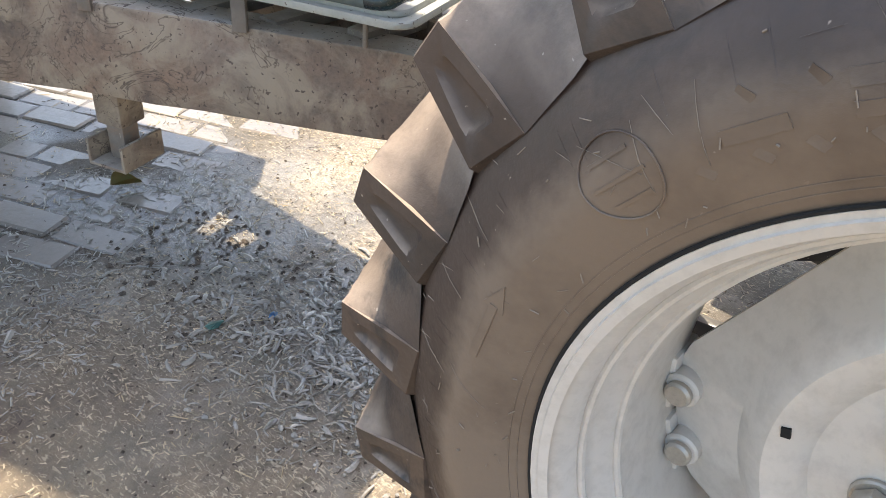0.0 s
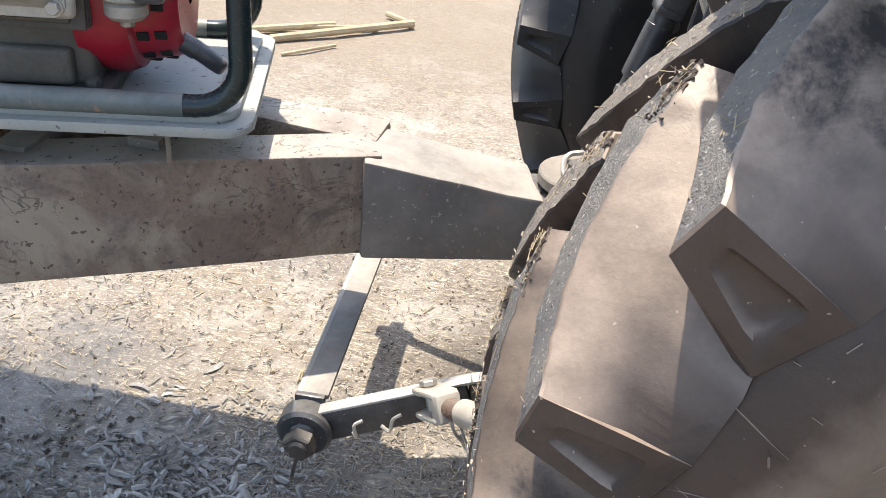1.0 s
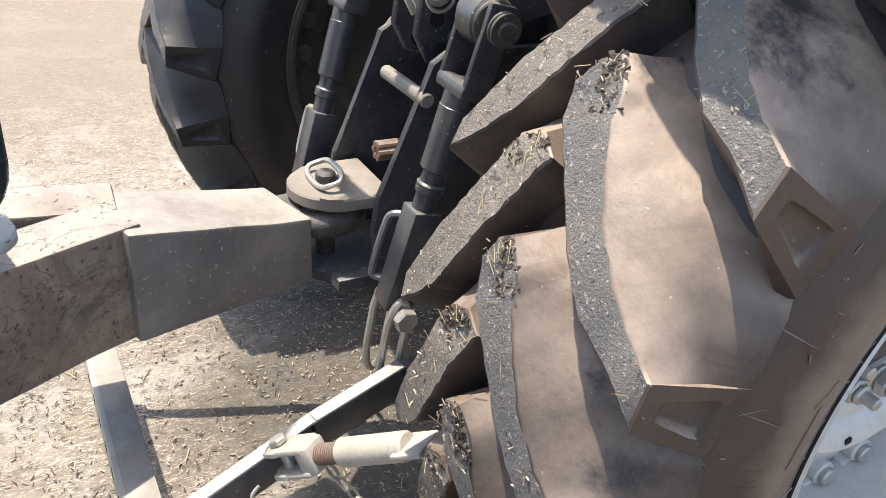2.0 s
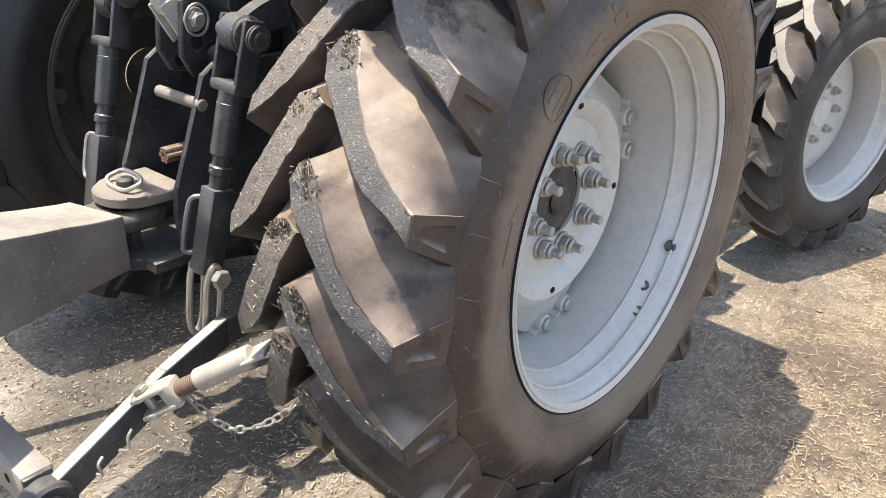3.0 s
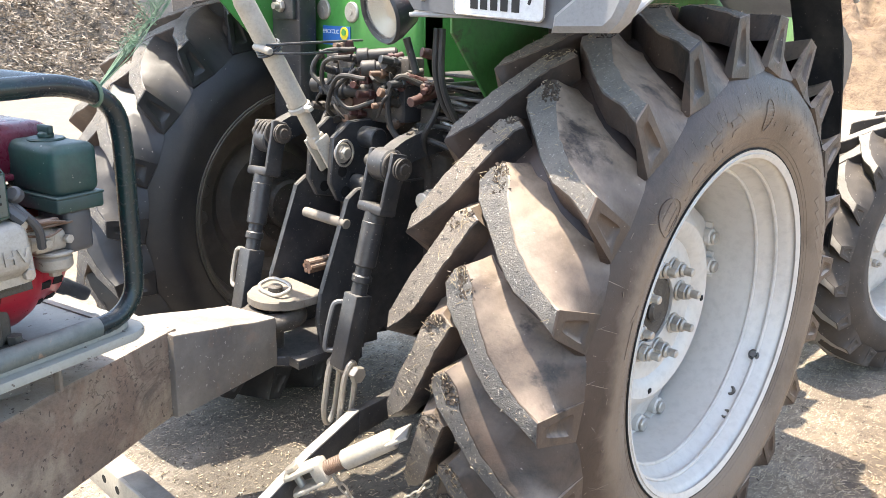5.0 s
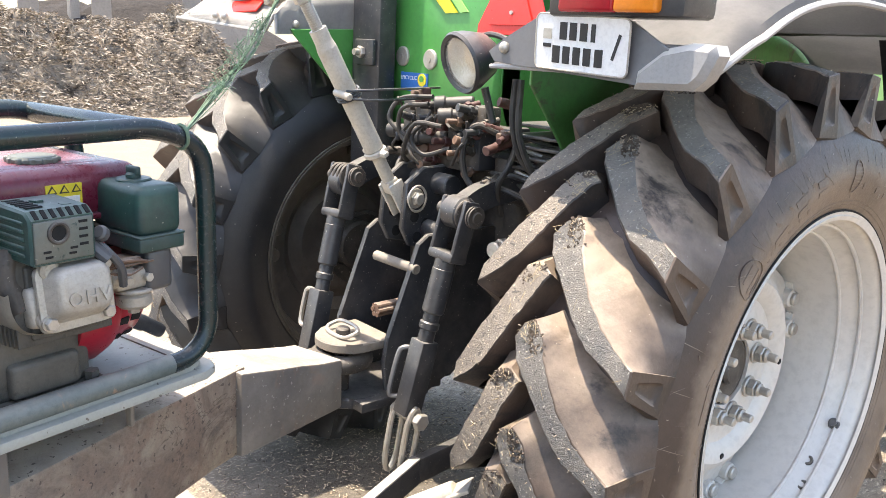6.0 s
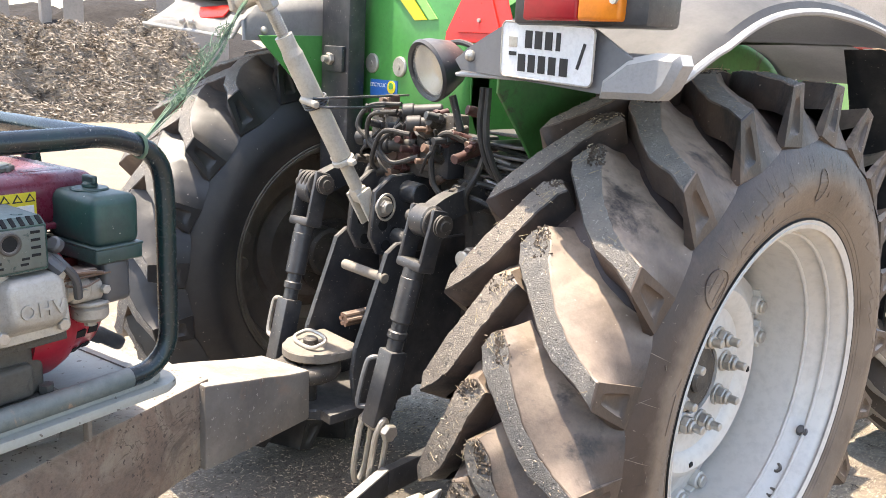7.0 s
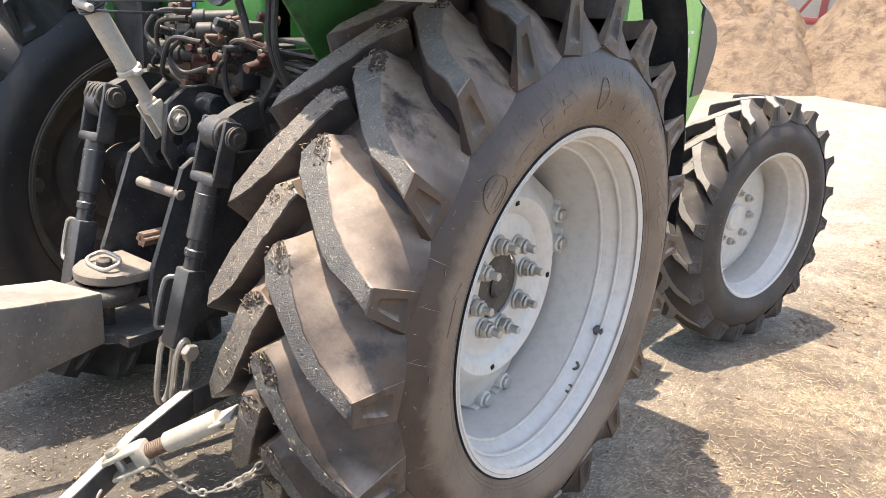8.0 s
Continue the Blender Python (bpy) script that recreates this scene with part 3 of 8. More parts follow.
    # a soft trapezoid hollow in the end face
    q0, q1, q2, q3 = ve[1].co.copy(), ve[2].co.copy(), vr[0][2].co.copy(), vr[0][1].co.copy()
    nrm = (q1 - q0).cross(q3 - q0).normalized()
    nrm = -nrm if nrm.x > 0 else nrm

    def on_end(u, v, deep=0.0):
        return bm.verts.new(q0.lerp(q1, u).lerp(q3.lerp(q2, u), v) + nrm * deep)

    corners = [ve[1], ve[2], vr[0][2], vr[0][1]]
    bm.faces.remove(endf)
    # rounded trapezoid rings, each a little deeper, the last ones drawn to the upper side
    trap = [(0.17, 0.19), (0.83, 0.19), (0.69, 0.81), (0.31, 0.81)]
    rings = []
    for shrink, deep, lean in ((1.0, 0.0, 0.0), (0.84, 0.0040, -0.01), (0.58, 0.0062, -0.03), (0.30, 0.0070, -0.05)):
        pts = []
        for j in range(4):
            p, c, n2 = (Vector(trap[(j + d) % 4]) for d in (-1, 0, 1))
            for w in (p.lerp(c, 0.80), c.lerp((p + n2) / 2, 0.10), c.lerp(n2, 0.20)):
                w = Vector((0.5, 0.47)).lerp(w, shrink)
                pts.append(on_end(w.x - lean, w.y, deep * k))
        rings.append(pts)
    for j in range(4):
        r0 = rings[0]
        bm.faces.new((corners[j], r0[3 * j + 2], r0[3 * j + 1], r0[3 * j]))
        bm.faces.new((corners[j], corners[(j + 1) % 4], r0[(3 * j + 3) % 12], r0[3 * j + 2]))
    for la, lb in zip(rings, rings[1:]):
        for j in range(12):
            bm.faces.new((la[j], la[(j + 1) % 12], lb[(j + 1) % 12], lb[j]))
    bm.faces.new(rings[-1])
    es = [e for e in bm.edges if len(e.link_faces) == 2 and {f.material_index for f in e.link_faces} == {0, 1}]
    bmesh.ops.bevel(bm, geom=es, offset=0.0022, segments=1, profile=0.5, affect="EDGES")
    if side < 0:
        bmesh.ops.scale(bm, vec=(-1, 1, 1), verts=bm.verts)
    me = finish(bm, 36)
    me.materials.append(rubber)
    me.materials.append(M_DUSTYTREAD if rubber is M_FRONTRUBBER else M_INTREAD if outline is LUG_IN else M_TREAD)
    return me


def carcass(R, half, rim_r, depth, m, back=1.0):
    bm = B()
    s, g = half / 0.175, (R - rim_r) / 0.274
    side = [(0.166 * s, rim_r - 0.002), (0.174 * s, rim_r + 0.014), (0.183 * s, rim_r + 0.036 * g), (0.192 * s, rim_r + 0.062 * g), (0.194 * s, rim_r + 0.078 * g), (0.190 * s, rim_r + 0.098 * g), (0.181 * s, rim_r + 0.124 * g), (0.170 * s, rim_r + 0.147 * g), (0.156 * s, rim_r + 0.170 * g), (0.125 * s, R - depth - 0.032), (0.085 * s, R - depth - 0.014), (0.045 * s, R - depth - 0.004), (0, R - depth)]
    prof = side + [(-x * back, r) for x, r in reversed(side[:-1])]
    lathe(bm, prof, m, 128)
    return bm


def wheel_tyre(tractor, name, m, R, half, rim_r, depth, count, first, label, wall, inner, back=1.0):
    tyre = part(name, carcass(R, half, rim_r, depth, m, back), wall, tractor, label)
    pitch = 360 / count
    right = [lug_mesh(R, half, 1, depth, pitch, inner, LUG_OUT, n) for n in range(4)]
    left = [lug_mesh(R, half * back, -1, depth, pitch, M_FRONTRUBBER if inner is M_FRONTRUBBER else M_RUBBER, LUG_IN if back > 1 else LUG_OUT, 20 + n) for n in range(4)]
    pick = random.Random(count)
    for i in range(count):
        for meshes, off in ((right, 0.0), (left, 0.5 * pitch)):
            part("lug", pick.choice(meshes), None, tyre, m=m @ Matrix.Rotation(-radians(first + off + i * pitch), 4, "X"))
    return tyre


XC = 0.0
REAR = Vector((0.727, 0, 0.658))
REAR_L = Vector((-0.672, -0.040, 0.658))
FRONT = Vector((0.745, 1.745, 0.488))
FRONT_L = Vector((-0.70, 1.745, 0.488))
tractor = thing("tractor", "green farm tractor with dusty lugged tyres and silver rims", "tractor", at=(XC, 0, 0))
M_REAR = Matrix.Translation(REAR)
M_REAR_L = Matrix.Translation(REAR_L) @ Matrix.Rotation(radians(5), 4, "X")
STEER = radians(-15)
M_FRONT = Matrix.Translation(FRONT) @ Matrix.Rotation(STEER, 4, "Z")
M_FRONT_L = Matrix.Translation(FRONT_L) @ Matrix.Rotation(STEER, 4, "Z")
wheel_tyre(tractor, "rear_tyre", M_REAR, 0.655, 0.175, 0.381, 0.048, 22, 14.35, "large dusty rear tyre with deep chevron lugs", M_SIDEWALL, M_RUBBER, 1.08)
wheel_tyre(tractor, "rear_tyre", M_REAR_L, 0.655, 0.175, 0.381, 0.048, 22, 7.0, "large rear tyre, its black inner sidewall cleaner and darkened for shade", M_SHADEDRUBBER, M_SHADEDRUBBER)
wheel_tyre(tractor, "front_tyre", M_FRONT, 0.486, 0.115, 0.292, 0.036, 20, 4.0, "smaller dusty front tyre with chevron lugs", M_FRONTRUBBER, M_FRONTRUBBER)
wheel_tyre(tractor, "front_tyre", M_FRONT_L, 0.486, 0.115, 0.292, 0.036, 20, 11.0, "smaller dusty front tyre with chevron lugs", M_FRONTRUBBER, M_FRONTRUBBER)


def sidewall(R, half, rim_r, r):
    """Half width of the carcass at radius r."""
    s, g = half / 0.175, (R - rim_r) / 0.274
    pts = [(rim_r - 0.002, 0.166), (rim_r + 0.014, 0.174), (rim_r + 0.036 * g, 0.183), (rim_r + 0.062 * g, 0.192), (rim_r + 0.078 * g, 0.194), (rim_r + 0.098 * g, 0.190), (rim_r + 0.124 * g, 0.181), (rim_r + 0.147 * g, 0.169), (rim_r + 0.175 * g, 0.157)]
    for (r0, x0), (r1, x1) in zip(pts, pts[1:]):
        if r <= r1:
            return s * (x0 + (x1 - x0) * max(0.0, (r - r0) / (r1 - r0)))
    return s * pts[-1][1]


def raised(tyre, m, shape, mat, name, thick=0.0022, spec=(0.655, 0.175, 0.381)):
    """A flat shape moulded on the outer sidewall; shape is a list of (radius, degrees)."""
    bm = B()
    lo = [bm.verts.new(m @ at_angle(sidewall(*spec, r) - 0.003, r, d)) for r, d in shape]
    hi = [bm.verts.new(m @ at_angle(sidewall(*spec, r) + thick, r, d)) for r, d in shape]
    n = len(shape)
    bm.faces.new(hi)
    for i in range(n):
        bm.faces.new((lo[i], lo[(i + 1) % n], hi[(i + 1) % n], hi[i]))
    part(name, bm, mat, tyre, sharp=20)


def stroke(r0, d0, r1, d1, w):
    """A straight bar between two sidewall points, w metres wide."""
    a, b = Vector((r0 * radians(d0), r0)), Vector((r1 * radians(d1), r1))
    d = (b - a).normalized()
    q = Vector((-d.y, d.x)) * (w / 2)
    out = []
    for p in (a + q, b + q, b - q, a - q):
        out.append((p.y, math.degrees(p.x / ((r0 + r1) / 2))))
    return out


def sidewall_marks(tyre, m):
    # badge rings and stripes
    for c, d, rr, lines in ((0.455, 42.0, 0.034, 3), (0.452, 92.0, 0.025, 8)):
        bm = B()
        ring = []
        for i in range(32):
            t = 2 * math.pi * i / 32
            r = c + rr * math.sin(t) * (1.0 if lines == 3 else 1.25)
            ring.append(m @ at_angle(sidewall(0.655, 0.175, 0.381, r) + 0.001, r, d + math.degrees(rr * (1.0 if lines == 3 else 0.7) * math.cos(t) / c)))
        tube(bm, ring, 0.0009, 6, closed=True)
        part("badge_ring", bm, M_SIDEWALL, tyre)
        for k in range(lines):
            q = (k + 0.5) / lines * 2 - 1
            h = math.sqrt(max(0.05, 1 - q * q)) * rr * 0.7
            raised(tyre, m, stroke(c + q * rr * (0.8 if lines == 3 else 1.1), d - math.degrees(h / c), c + q * rr * (0.8 if lines == 3 else 1.1), d + math.degrees(h / c), 0.003), M_SIDEWALL, "badge_stripe", 0.0012)
    # moulded name as plain blocks
    for i, (d, w) in enumerate(((55, 8.6), (65, 7.6), (74, 6.4))):
        raised(tyre, m, stroke(0.430, d - 0.36 * w, 0.476, d - 0.24 * w, 0.013), M_SIDEWALL, "moulded_block", 0.0010)
        if i < 2:
            raised(tyre, m, stroke(0.430, d + 0.30 * w, 0.476, d + 0.36 * w, 0.013), M_SIDEWALL, "moulded_block", 0.0010)
        raised(tyre, m, stroke(0.469 if i else 0.451, d - 0.3 * w, 0.469 if i else 0.451, d + 0.36 * w, 0.011), M_SIDEWALL, "moulded_block", 0.0009)
        if i:
            raised(tyre, m, stroke(0.450, d - 0.3 * w, 0.450, d + 0.25 * w, 0.010), M_SIDEWALL, "moulded_block", 0.0009)
    for d in (101, 110, 116, 123, 129, 135, 141, 153, 158, 164, 169):
        raised(tyre, m, stroke(0.434, d, 0.464, d + 0.4, 0.011), M_SIDEWALL, "moulded_block", 0.0009)
    # turning arrow
    raised(tyre, m, stroke(0.452, 9.8, 0.452, 18.5, 0.008), M_SIDEWALL, "arrow_shaft", 0.0015)
    raised(tyre, m, [(0.463, 18.0), (0.452, 21.8), (0.441, 18.0)], M_SIDEWALL, "arrow_head", 0.0015)
    # moulding ridges: rings near the bead and fine radial lines
    bm = B()
    tube(bm, [m @ at_angle(0.1705, 0.383, 360 * i / 120) for i in range(120)], 0.0022, 6, closed=True)
    # black ring drawn as the shadow in the gap where tyre meets rim
    part("bead_edge", bm, M_HOLE, tyre, "black ring for the shade between tyre and rim")
    for r in (0.396, 0.404):
        bm = B()
        tube(bm, [m @ at_angle(sidewall(0.655, 0.175, 0.381, r), r, 360 * i / 120) for i in range(120)], 0.0008, 5, closed=True)
        part("bead_ridge", bm, M_SIDEWALL, tyre)
    for k in range(60):
        d = 6 * k + 2.3 * math.sin(k * 2.4)
        bm = B()
        tube(bm, [m @ at_angle(sidewall(0.655, 0.175, 0.381, r) - 0.0002, r, d) for r in (0.478, 0.492, 0.505, 0.515)], 0.0006, 4)
        part("mould_line", bm, M_SIDEWALL, tyre)


def lug_dirt(tyre, m, R, half, count, first, seed, n, back=1.0):
    """Straw ends and scraps stuck on the lugs and the tread floor."""
    r = random.Random(seed)
    for nm, mat, num, lo, hi, wid in (("stuck_straw", M_STRAW, n // 2, 0.004, 0.022, (0.0002, 0.0006)), ("stuck_chaff", M_CHAFF, n, 0.0015, 0.007, (0.0004, 0.0011)), ("stuck_mud", M_MUD, n * 3, 0.002, 0.009, (0.0008, 0.0030))):
        verts, faces = [], []
        for _ in range(num):
            k = r.randrange(count)
            s = r.choice((1, -1))
            full, low, upp = LUG_IN if s < 0 and back > 1 else LUG_OUT
            kx = half * (back if s < 0 else 1.0) / full
            u = r.uniform(5.2, 6.99) if nm == "stuck_mud" or r.random() < 0.45 else r.uniform(0, 6.99)
            n0 = int(u)
            lo_p = Vector(low[n0]).lerp(Vector(low[n0 + 1]), u - n0)
            up_p = Vector(upp[n0]).lerp(Vector(upp[n0 + 1]), u - n0)
            e = r.random() if nm != "stuck_mud" else 0.5 + 0.5 * r.random()
            pt = lo_p.lerp(up_p, e)
            q = 22 / count
            ang = first + (0 if s > 0 else 180 / count) + k * 360 / count
            xx, aa = s * pt.x * kx, ang + pt.y * q
            rad = R - 0.012 * (pt.x / full) ** 2 + (0.0008 if nm != "stuck_mud" else -0.003)
            p = m @ at_angle(xx, rad, aa)
            d = Vector((r.uniform(-1, 1), r.uniform(-1, 1), r.uniform(-1, 1))).normalized()
            out = (p - m.translation)
            out.x = 0
            out.normalize()
            if r.random() < 0.75:
                d = (d - out * d.dot(out)).normalized()
            L, w = r.uniform(lo, hi), r.uniform(*wid)
            a = d.orthogonal().normalized()
            c = d.cross(a)
            b = len(verts)
            for e, ww in ((p - d * L / 2, w), (p + d * L / 2, w * 0.8)):
                verts += [e + a * ww, e - a * ww * 0.5 + c * ww * 0.87, e - a * ww * 0.5 - c * ww * 0.87]
            faces += [(b, b + 1, b + 4, b + 3), (b + 1, b + 2, b + 5, b + 4), (b + 2, b, b + 3, b + 5), (b, b + 2, b + 1), (b + 3, b + 4, b + 5)]
        me = bpy.data.meshes.new(nm)
        me.from_pydata([tuple(v) for v in verts], [], faces)
        me.materials.append(mat)
        ob = new(nm, me)
        hang(ob, tyre)
        tagged(ob, kind="stuff")


def side_scrap(tyre, m, seed, n):
    """Pale straw scraps and scuffs sticking flat to the outer sidewall."""
    r = random.Random(seed)
    verts, faces = [], []
    for _ in range(n):
        rad, d = r.uniform(0.40, 0.535), r.uniform(0, 360)
        L, w = r.uniform(0.002, 0.012), r.uniform(0.0003, 0.0009)
        a = r.uniform(0, math.pi)
        x = sidewall(0.655, 0.175, 0.381, rad) + 0.0012
        b = len(verts)
        for s in (-1, 1):
            for q in (-1, 1):
                rr = rad + s * L / 2 * math.cos(a) - q * w * math.sin(a)
                dd = d + math.degrees((s * L / 2 * math.sin(a) + q * w * math.cos(a)) / rad)
                verts.append(m @ at_angle(x, rr, dd))
            verts.append(m @ at_angle(x + w, rad + s * L / 2 * math.cos(a), d + math.degrees(s * L / 2 * math.sin(a) / rad)))
        faces += [(b, b + 1, b + 4, b + 3), (b + 1, b + 2, b + 5, b + 4), (b + 2, b, b + 3, b + 5)]
    # long dry scrapes, mostly running outwards
    for _ in range(n // 3):
        rad, d, a = r.uniform(0.45, 0.535), r.uniform(0, 360), r.gauss(0, 0.6)
        L, w = r.uniform(0.015, 0.06), r.uniform(0.0003, 0.0008)
        b = len(verts)
        for i in range(5):
            q = i / 4 - 0.5
            rr = min(rad + q * L * math.cos(a), 0.545)
            dd = d + math.degrees(q * L * math.sin(a) / rad)
            x = sidewall(0.655, 0.175, 0.381, rr) + 0.0006
            t = w * (1 - 1.6 * abs(q))
            verts += [m @ at_angle(x, rr, dd - math.degrees(t / rad)), m @ at_angle(x + 0.0004, rr, dd), m @ at_angle(x, rr, dd + math.degrees(t / rad))]
        for i in range(4):
            for j in range(2):
                k = b + 3 * i + j
                faces.append((k, k + 1, k + 4, k + 3))
    me = bpy.data.meshes.new("side_scrap")
    me.from_pydata([tuple(v) for v in verts], [], faces)
    me.materials.append(M_SCUFF)
    ob = new("side_scrap", me)
    hang(ob, tyre)
    tagged(ob, kind="stuff")


right_tyre = [o for o in tractor.children if o.name.startswith("rear_tyre")][0]
left_tyre = [o for o in tractor.children if o.name.startswith("rear_tyre")][1]
front_tyre = [o for o in tractor.children if o.name.startswith("front_tyre")][0]
sidewall_marks(right_tyre, M_REAR)
lug_dirt(right_tyre, M_REAR, 0.655, 0.175, 22, 14.35, 1, 1300, 1.08)
lug_dirt(left_tyre, M_REAR_L, 0.655, 0.175, 22, 7.0, 2, 260)
lug_dirt(front_tyre, M_FRONT, 0.486, 0.115, 20, 4.0, 3, 120)
side_scrap(right_tyre, M_REAR, 6, 190)


def rear_rim(m, paint=None, full=False):
    """Deep-dish rim with a dished centre disc bolted to clamps in four pairs."""
    paint = paint or M_RIM
    bm = B()
    prof = [(0.168, 0.372), (0.172, 0.381), (0.166, 0.384), (0.160, 0.374), (0.150, 0.364), (0.122, 0.359), (0.108, 0.352), (0.096, 0.342), (0.075, 0.336), (0.03, 0.333), (-0.06, 0.333), (-0.085, 0.341), (-0.12, 0.357), (-0.15, 0.362), (-0.166, 0.384), (-0.172, 0.381), (-0.168, 0.372)]
    inner = [(x, r - 0.008) for x, r in reversed(prof)]
    lathe(bm, prof + inner, m, 96, closed=True)
    rim = part("rear_rim", bm, paint, tractor, "painted deep-dish steel rim")
    w = m.to_3x3() @ Vector((1, 0, 0))
    for x, r in ((0.088, 0.336), (0.128, 0.355)):
        bm = B()
        tube(bm, [m @ at_angle(x, r - 0.006, 360 * i / 96) for i in range(96)], 0.0045, 8, closed=True)
        part("rolled_ridge", bm, paint, rim)
    # dished disc, a rounded square with its ears at the clamps
    bm = B()
    ears = -13.0
    shape = [(0.078, 0.006), (0.135, 0.008), (0.150, 0.002), (0.165, 0.004), (0.182, 0.020), (0.205, 0.024), (0.222, 0.014), (0.240, -0.010)]
    n = 96
    rings = []
    for back in (0.0, -0.007):
        for r, x in (shape if back == 0.0 else list(reversed(shape))):
            rings.append([(x + back, r) for _ in range(n)])
        if back == 0.0:
            for bk in (0.0, -0.007):
                ring = []
                for i in range(n):
                    d = (i * 360 / n - ears + 45) % 90 - 45
                    rr = min(0.320, 0.278 / max(0.2, math.cos(radians(45 - abs(d)))))
                    ring.append((-0.036 + bk, 0.328 if full else rr))
                rings.append(ring)
    vs = [[bm.verts.new(m @ at_angle(x, r, i * 360 / n)) for i, (x, r) in enumerate(ring)] for ring in rings]
    for u, v in zip(vs, vs[1:] + vs[:1]):
        for i in range(n):
            bm.faces.new((u[i], u[(i + 1) % n], v[(i + 1) % n], v[i]))
    part("wheel_disc", bm, paint, rim, "dished wheel disc")
    for k in range(4):
        c = m @ at_angle(0.022, 0.192, ears + 90 * k + 18)
        bm = B()
        box(bm, c, (0.006, 0.009, 0.011), m.to_3x3() @ Matrix.Rotation(-radians(ears + 90 * k), 3, "X"))
        part("square_hole", bm, M_HOLE, rim, "dark square slot")
        for da in (-7.6, 7.6):
            c = m @ at_angle(-0.048, 0.308, ears + 90 * k + da)
            bm = B()
            rod(bm, c - w * 0.03, c + w * 0.036, 0.021, 20, bevel=0.003)
            rad = (m @ at_angle(0, 1, ears + 90 * k + da) - m @ Vector((0, 0, 0))).normalized()
            tan = w.cross(rad)
            box(bm, c + rad * 0.016 + w * 0.0, (0.06, 0.012, 0.07), Matrix((w, rad, tan)).transposed(), 0.004)
            part("rim_clamp", bm, paint, rim)
            bm = B()
            rod(bm, c + w * 0.034, c + w * 0.046, 0.0155, 18, bevel=0.003)
            part("clamp_bolt", bm, M_ZINC if paint is M_RIM else paint, rim)
    bm = B()
    rod(bm, m @ Vector((-0.10, 0, 0)), m @ Vector((0.002, 0, 0)), 0.080, 40, bevel=0.010)
    rod(bm, m @ Vector((0.000, 0, 0)), m @ Vector((0.014, 0, 0)), 0.030, 24, bevel=0.006)
    part("hub_cap", bm, M_GRIME, rim, "greasy dark hub end")
    for i in range(8):
        c = m @ at_angle(0.006, 0.102, -12 + 45 * i)
        bm = B()
        rod(bm, c, c + w * 0.008, 0.0245, 20, bevel=0.002)
        nut(bm, c + w * 0.008, w, 0.0205, 0.017)
        rod(bm, c + w * 0.025, c + w * 0.034, 0.0155, 12, bevel=0.003)
        rod(bm, c + w * 0.03, c + w * 0.054, 0.0095, 12, bevel=0.002)
        part("wheel_nut", bm, M_ZINC, rim)
    for x, r, d in ((0.122, 0.351, 150.5 + 58),):
        c, q = m @ at_angle(x, r, d), m @ at_angle(x, r - 0.03, d)
        bm = B()
        rod(bm, m @ at_angle(x, r + 0.004, d), m @ at_angle(x, r - 0.006, d), 0.0135, 16, bevel=0.002)
        rod(bm, c, m @ at_angle(x + 0.004, r - 0.02, d), 0.008, 12)
        part("valve", bm, M_BLACK, rim, "black rubber tyre valve")
    for x, r, d in ((0.104, 0.346, 226), (0.118, 0.352, 236)):
        bm = B()
        tube(bm, [m @ at_angle(x + 0.01 * math.cos(t), r - 0.002, d + 1.6 * math.sin(t)) for t in (2 * math.pi * i / 14 for i in range(14))], 0.004, 6, closed=True)
        part("weld_scar", bm, M_GRIME, rim)
    return rim


rear_rim(M_REAR)
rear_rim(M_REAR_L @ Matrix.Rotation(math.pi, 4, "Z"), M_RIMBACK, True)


def front_rim(m, out):
    bm = B()
    prof = [(x * 0.94, r * 0.907) for x, r in ((0.112, 0.314), (0.116, 0.322), (0.108, 0.324), (0.098, 0.312), (0.085, 0.300), (0.06, 0.296), (0.045, 0.284), (-0.06, 0.280), (-0.10, 0.305), (-0.116, 0.322))]
    lathe(bm, prof + [(x, r - 0.007) for x, r in reversed(prof)], m, 72, closed=True)
    rim = part("front_rim", bm, M_RIM, tractor, "silver painted front rim")
    bm = B()
    d0 = -0.05
    lathe(bm, [(d0 - 0.03, 0.254), (d0, 0.228), (d0 + 0.012, 0.185), (d0 + 0.012, 0.05), (d0 + 0.004, 0.05), (d0 + 0.004, 0.185), (d0 - 0.038, 0.253)], m, 48, closed=True)
    rod(bm, m @ Vector((d0 - 0.05, 0, 0)), m @ Vector((d0 + 0.03, 0, 0)), 0.055, 24, bevel=0.008)
    part("wheel_disc", bm, M_RIM, rim)
    for i in range(8):
        a = 2 * math.pi * i / 8
        c = m @ Vector((d0 + 0.012, 0.10 * math.cos(a), 0.10 * math.sin(a)))
        w = m.to_3x3() @ Vector((1, 0, 0))
        bm = B()
        nut(bm, c, w, 0.017, 0.018)
        rod(bm, c, c + w * 0.03, 0.008, 8)
        part("wheel_nut", bm, M_ZINC, rim)


front_rim(M_FRONT, 1)
front_rim(M_FRONT_L @ Matrix.Rotation(math.pi, 4, "Z"), -1)


place = AT_TRAILER
# ---- trailer drawbar (A-frame) with its deck ----
trailer = thing("trailer_drawbar", "rust-stained A-frame trailer drawbar coupled to the tractor", "trailer", at=(0.4, -1.6, 0))
TURN13 = Matrix.Rotation(radians(13), 3, "Z")


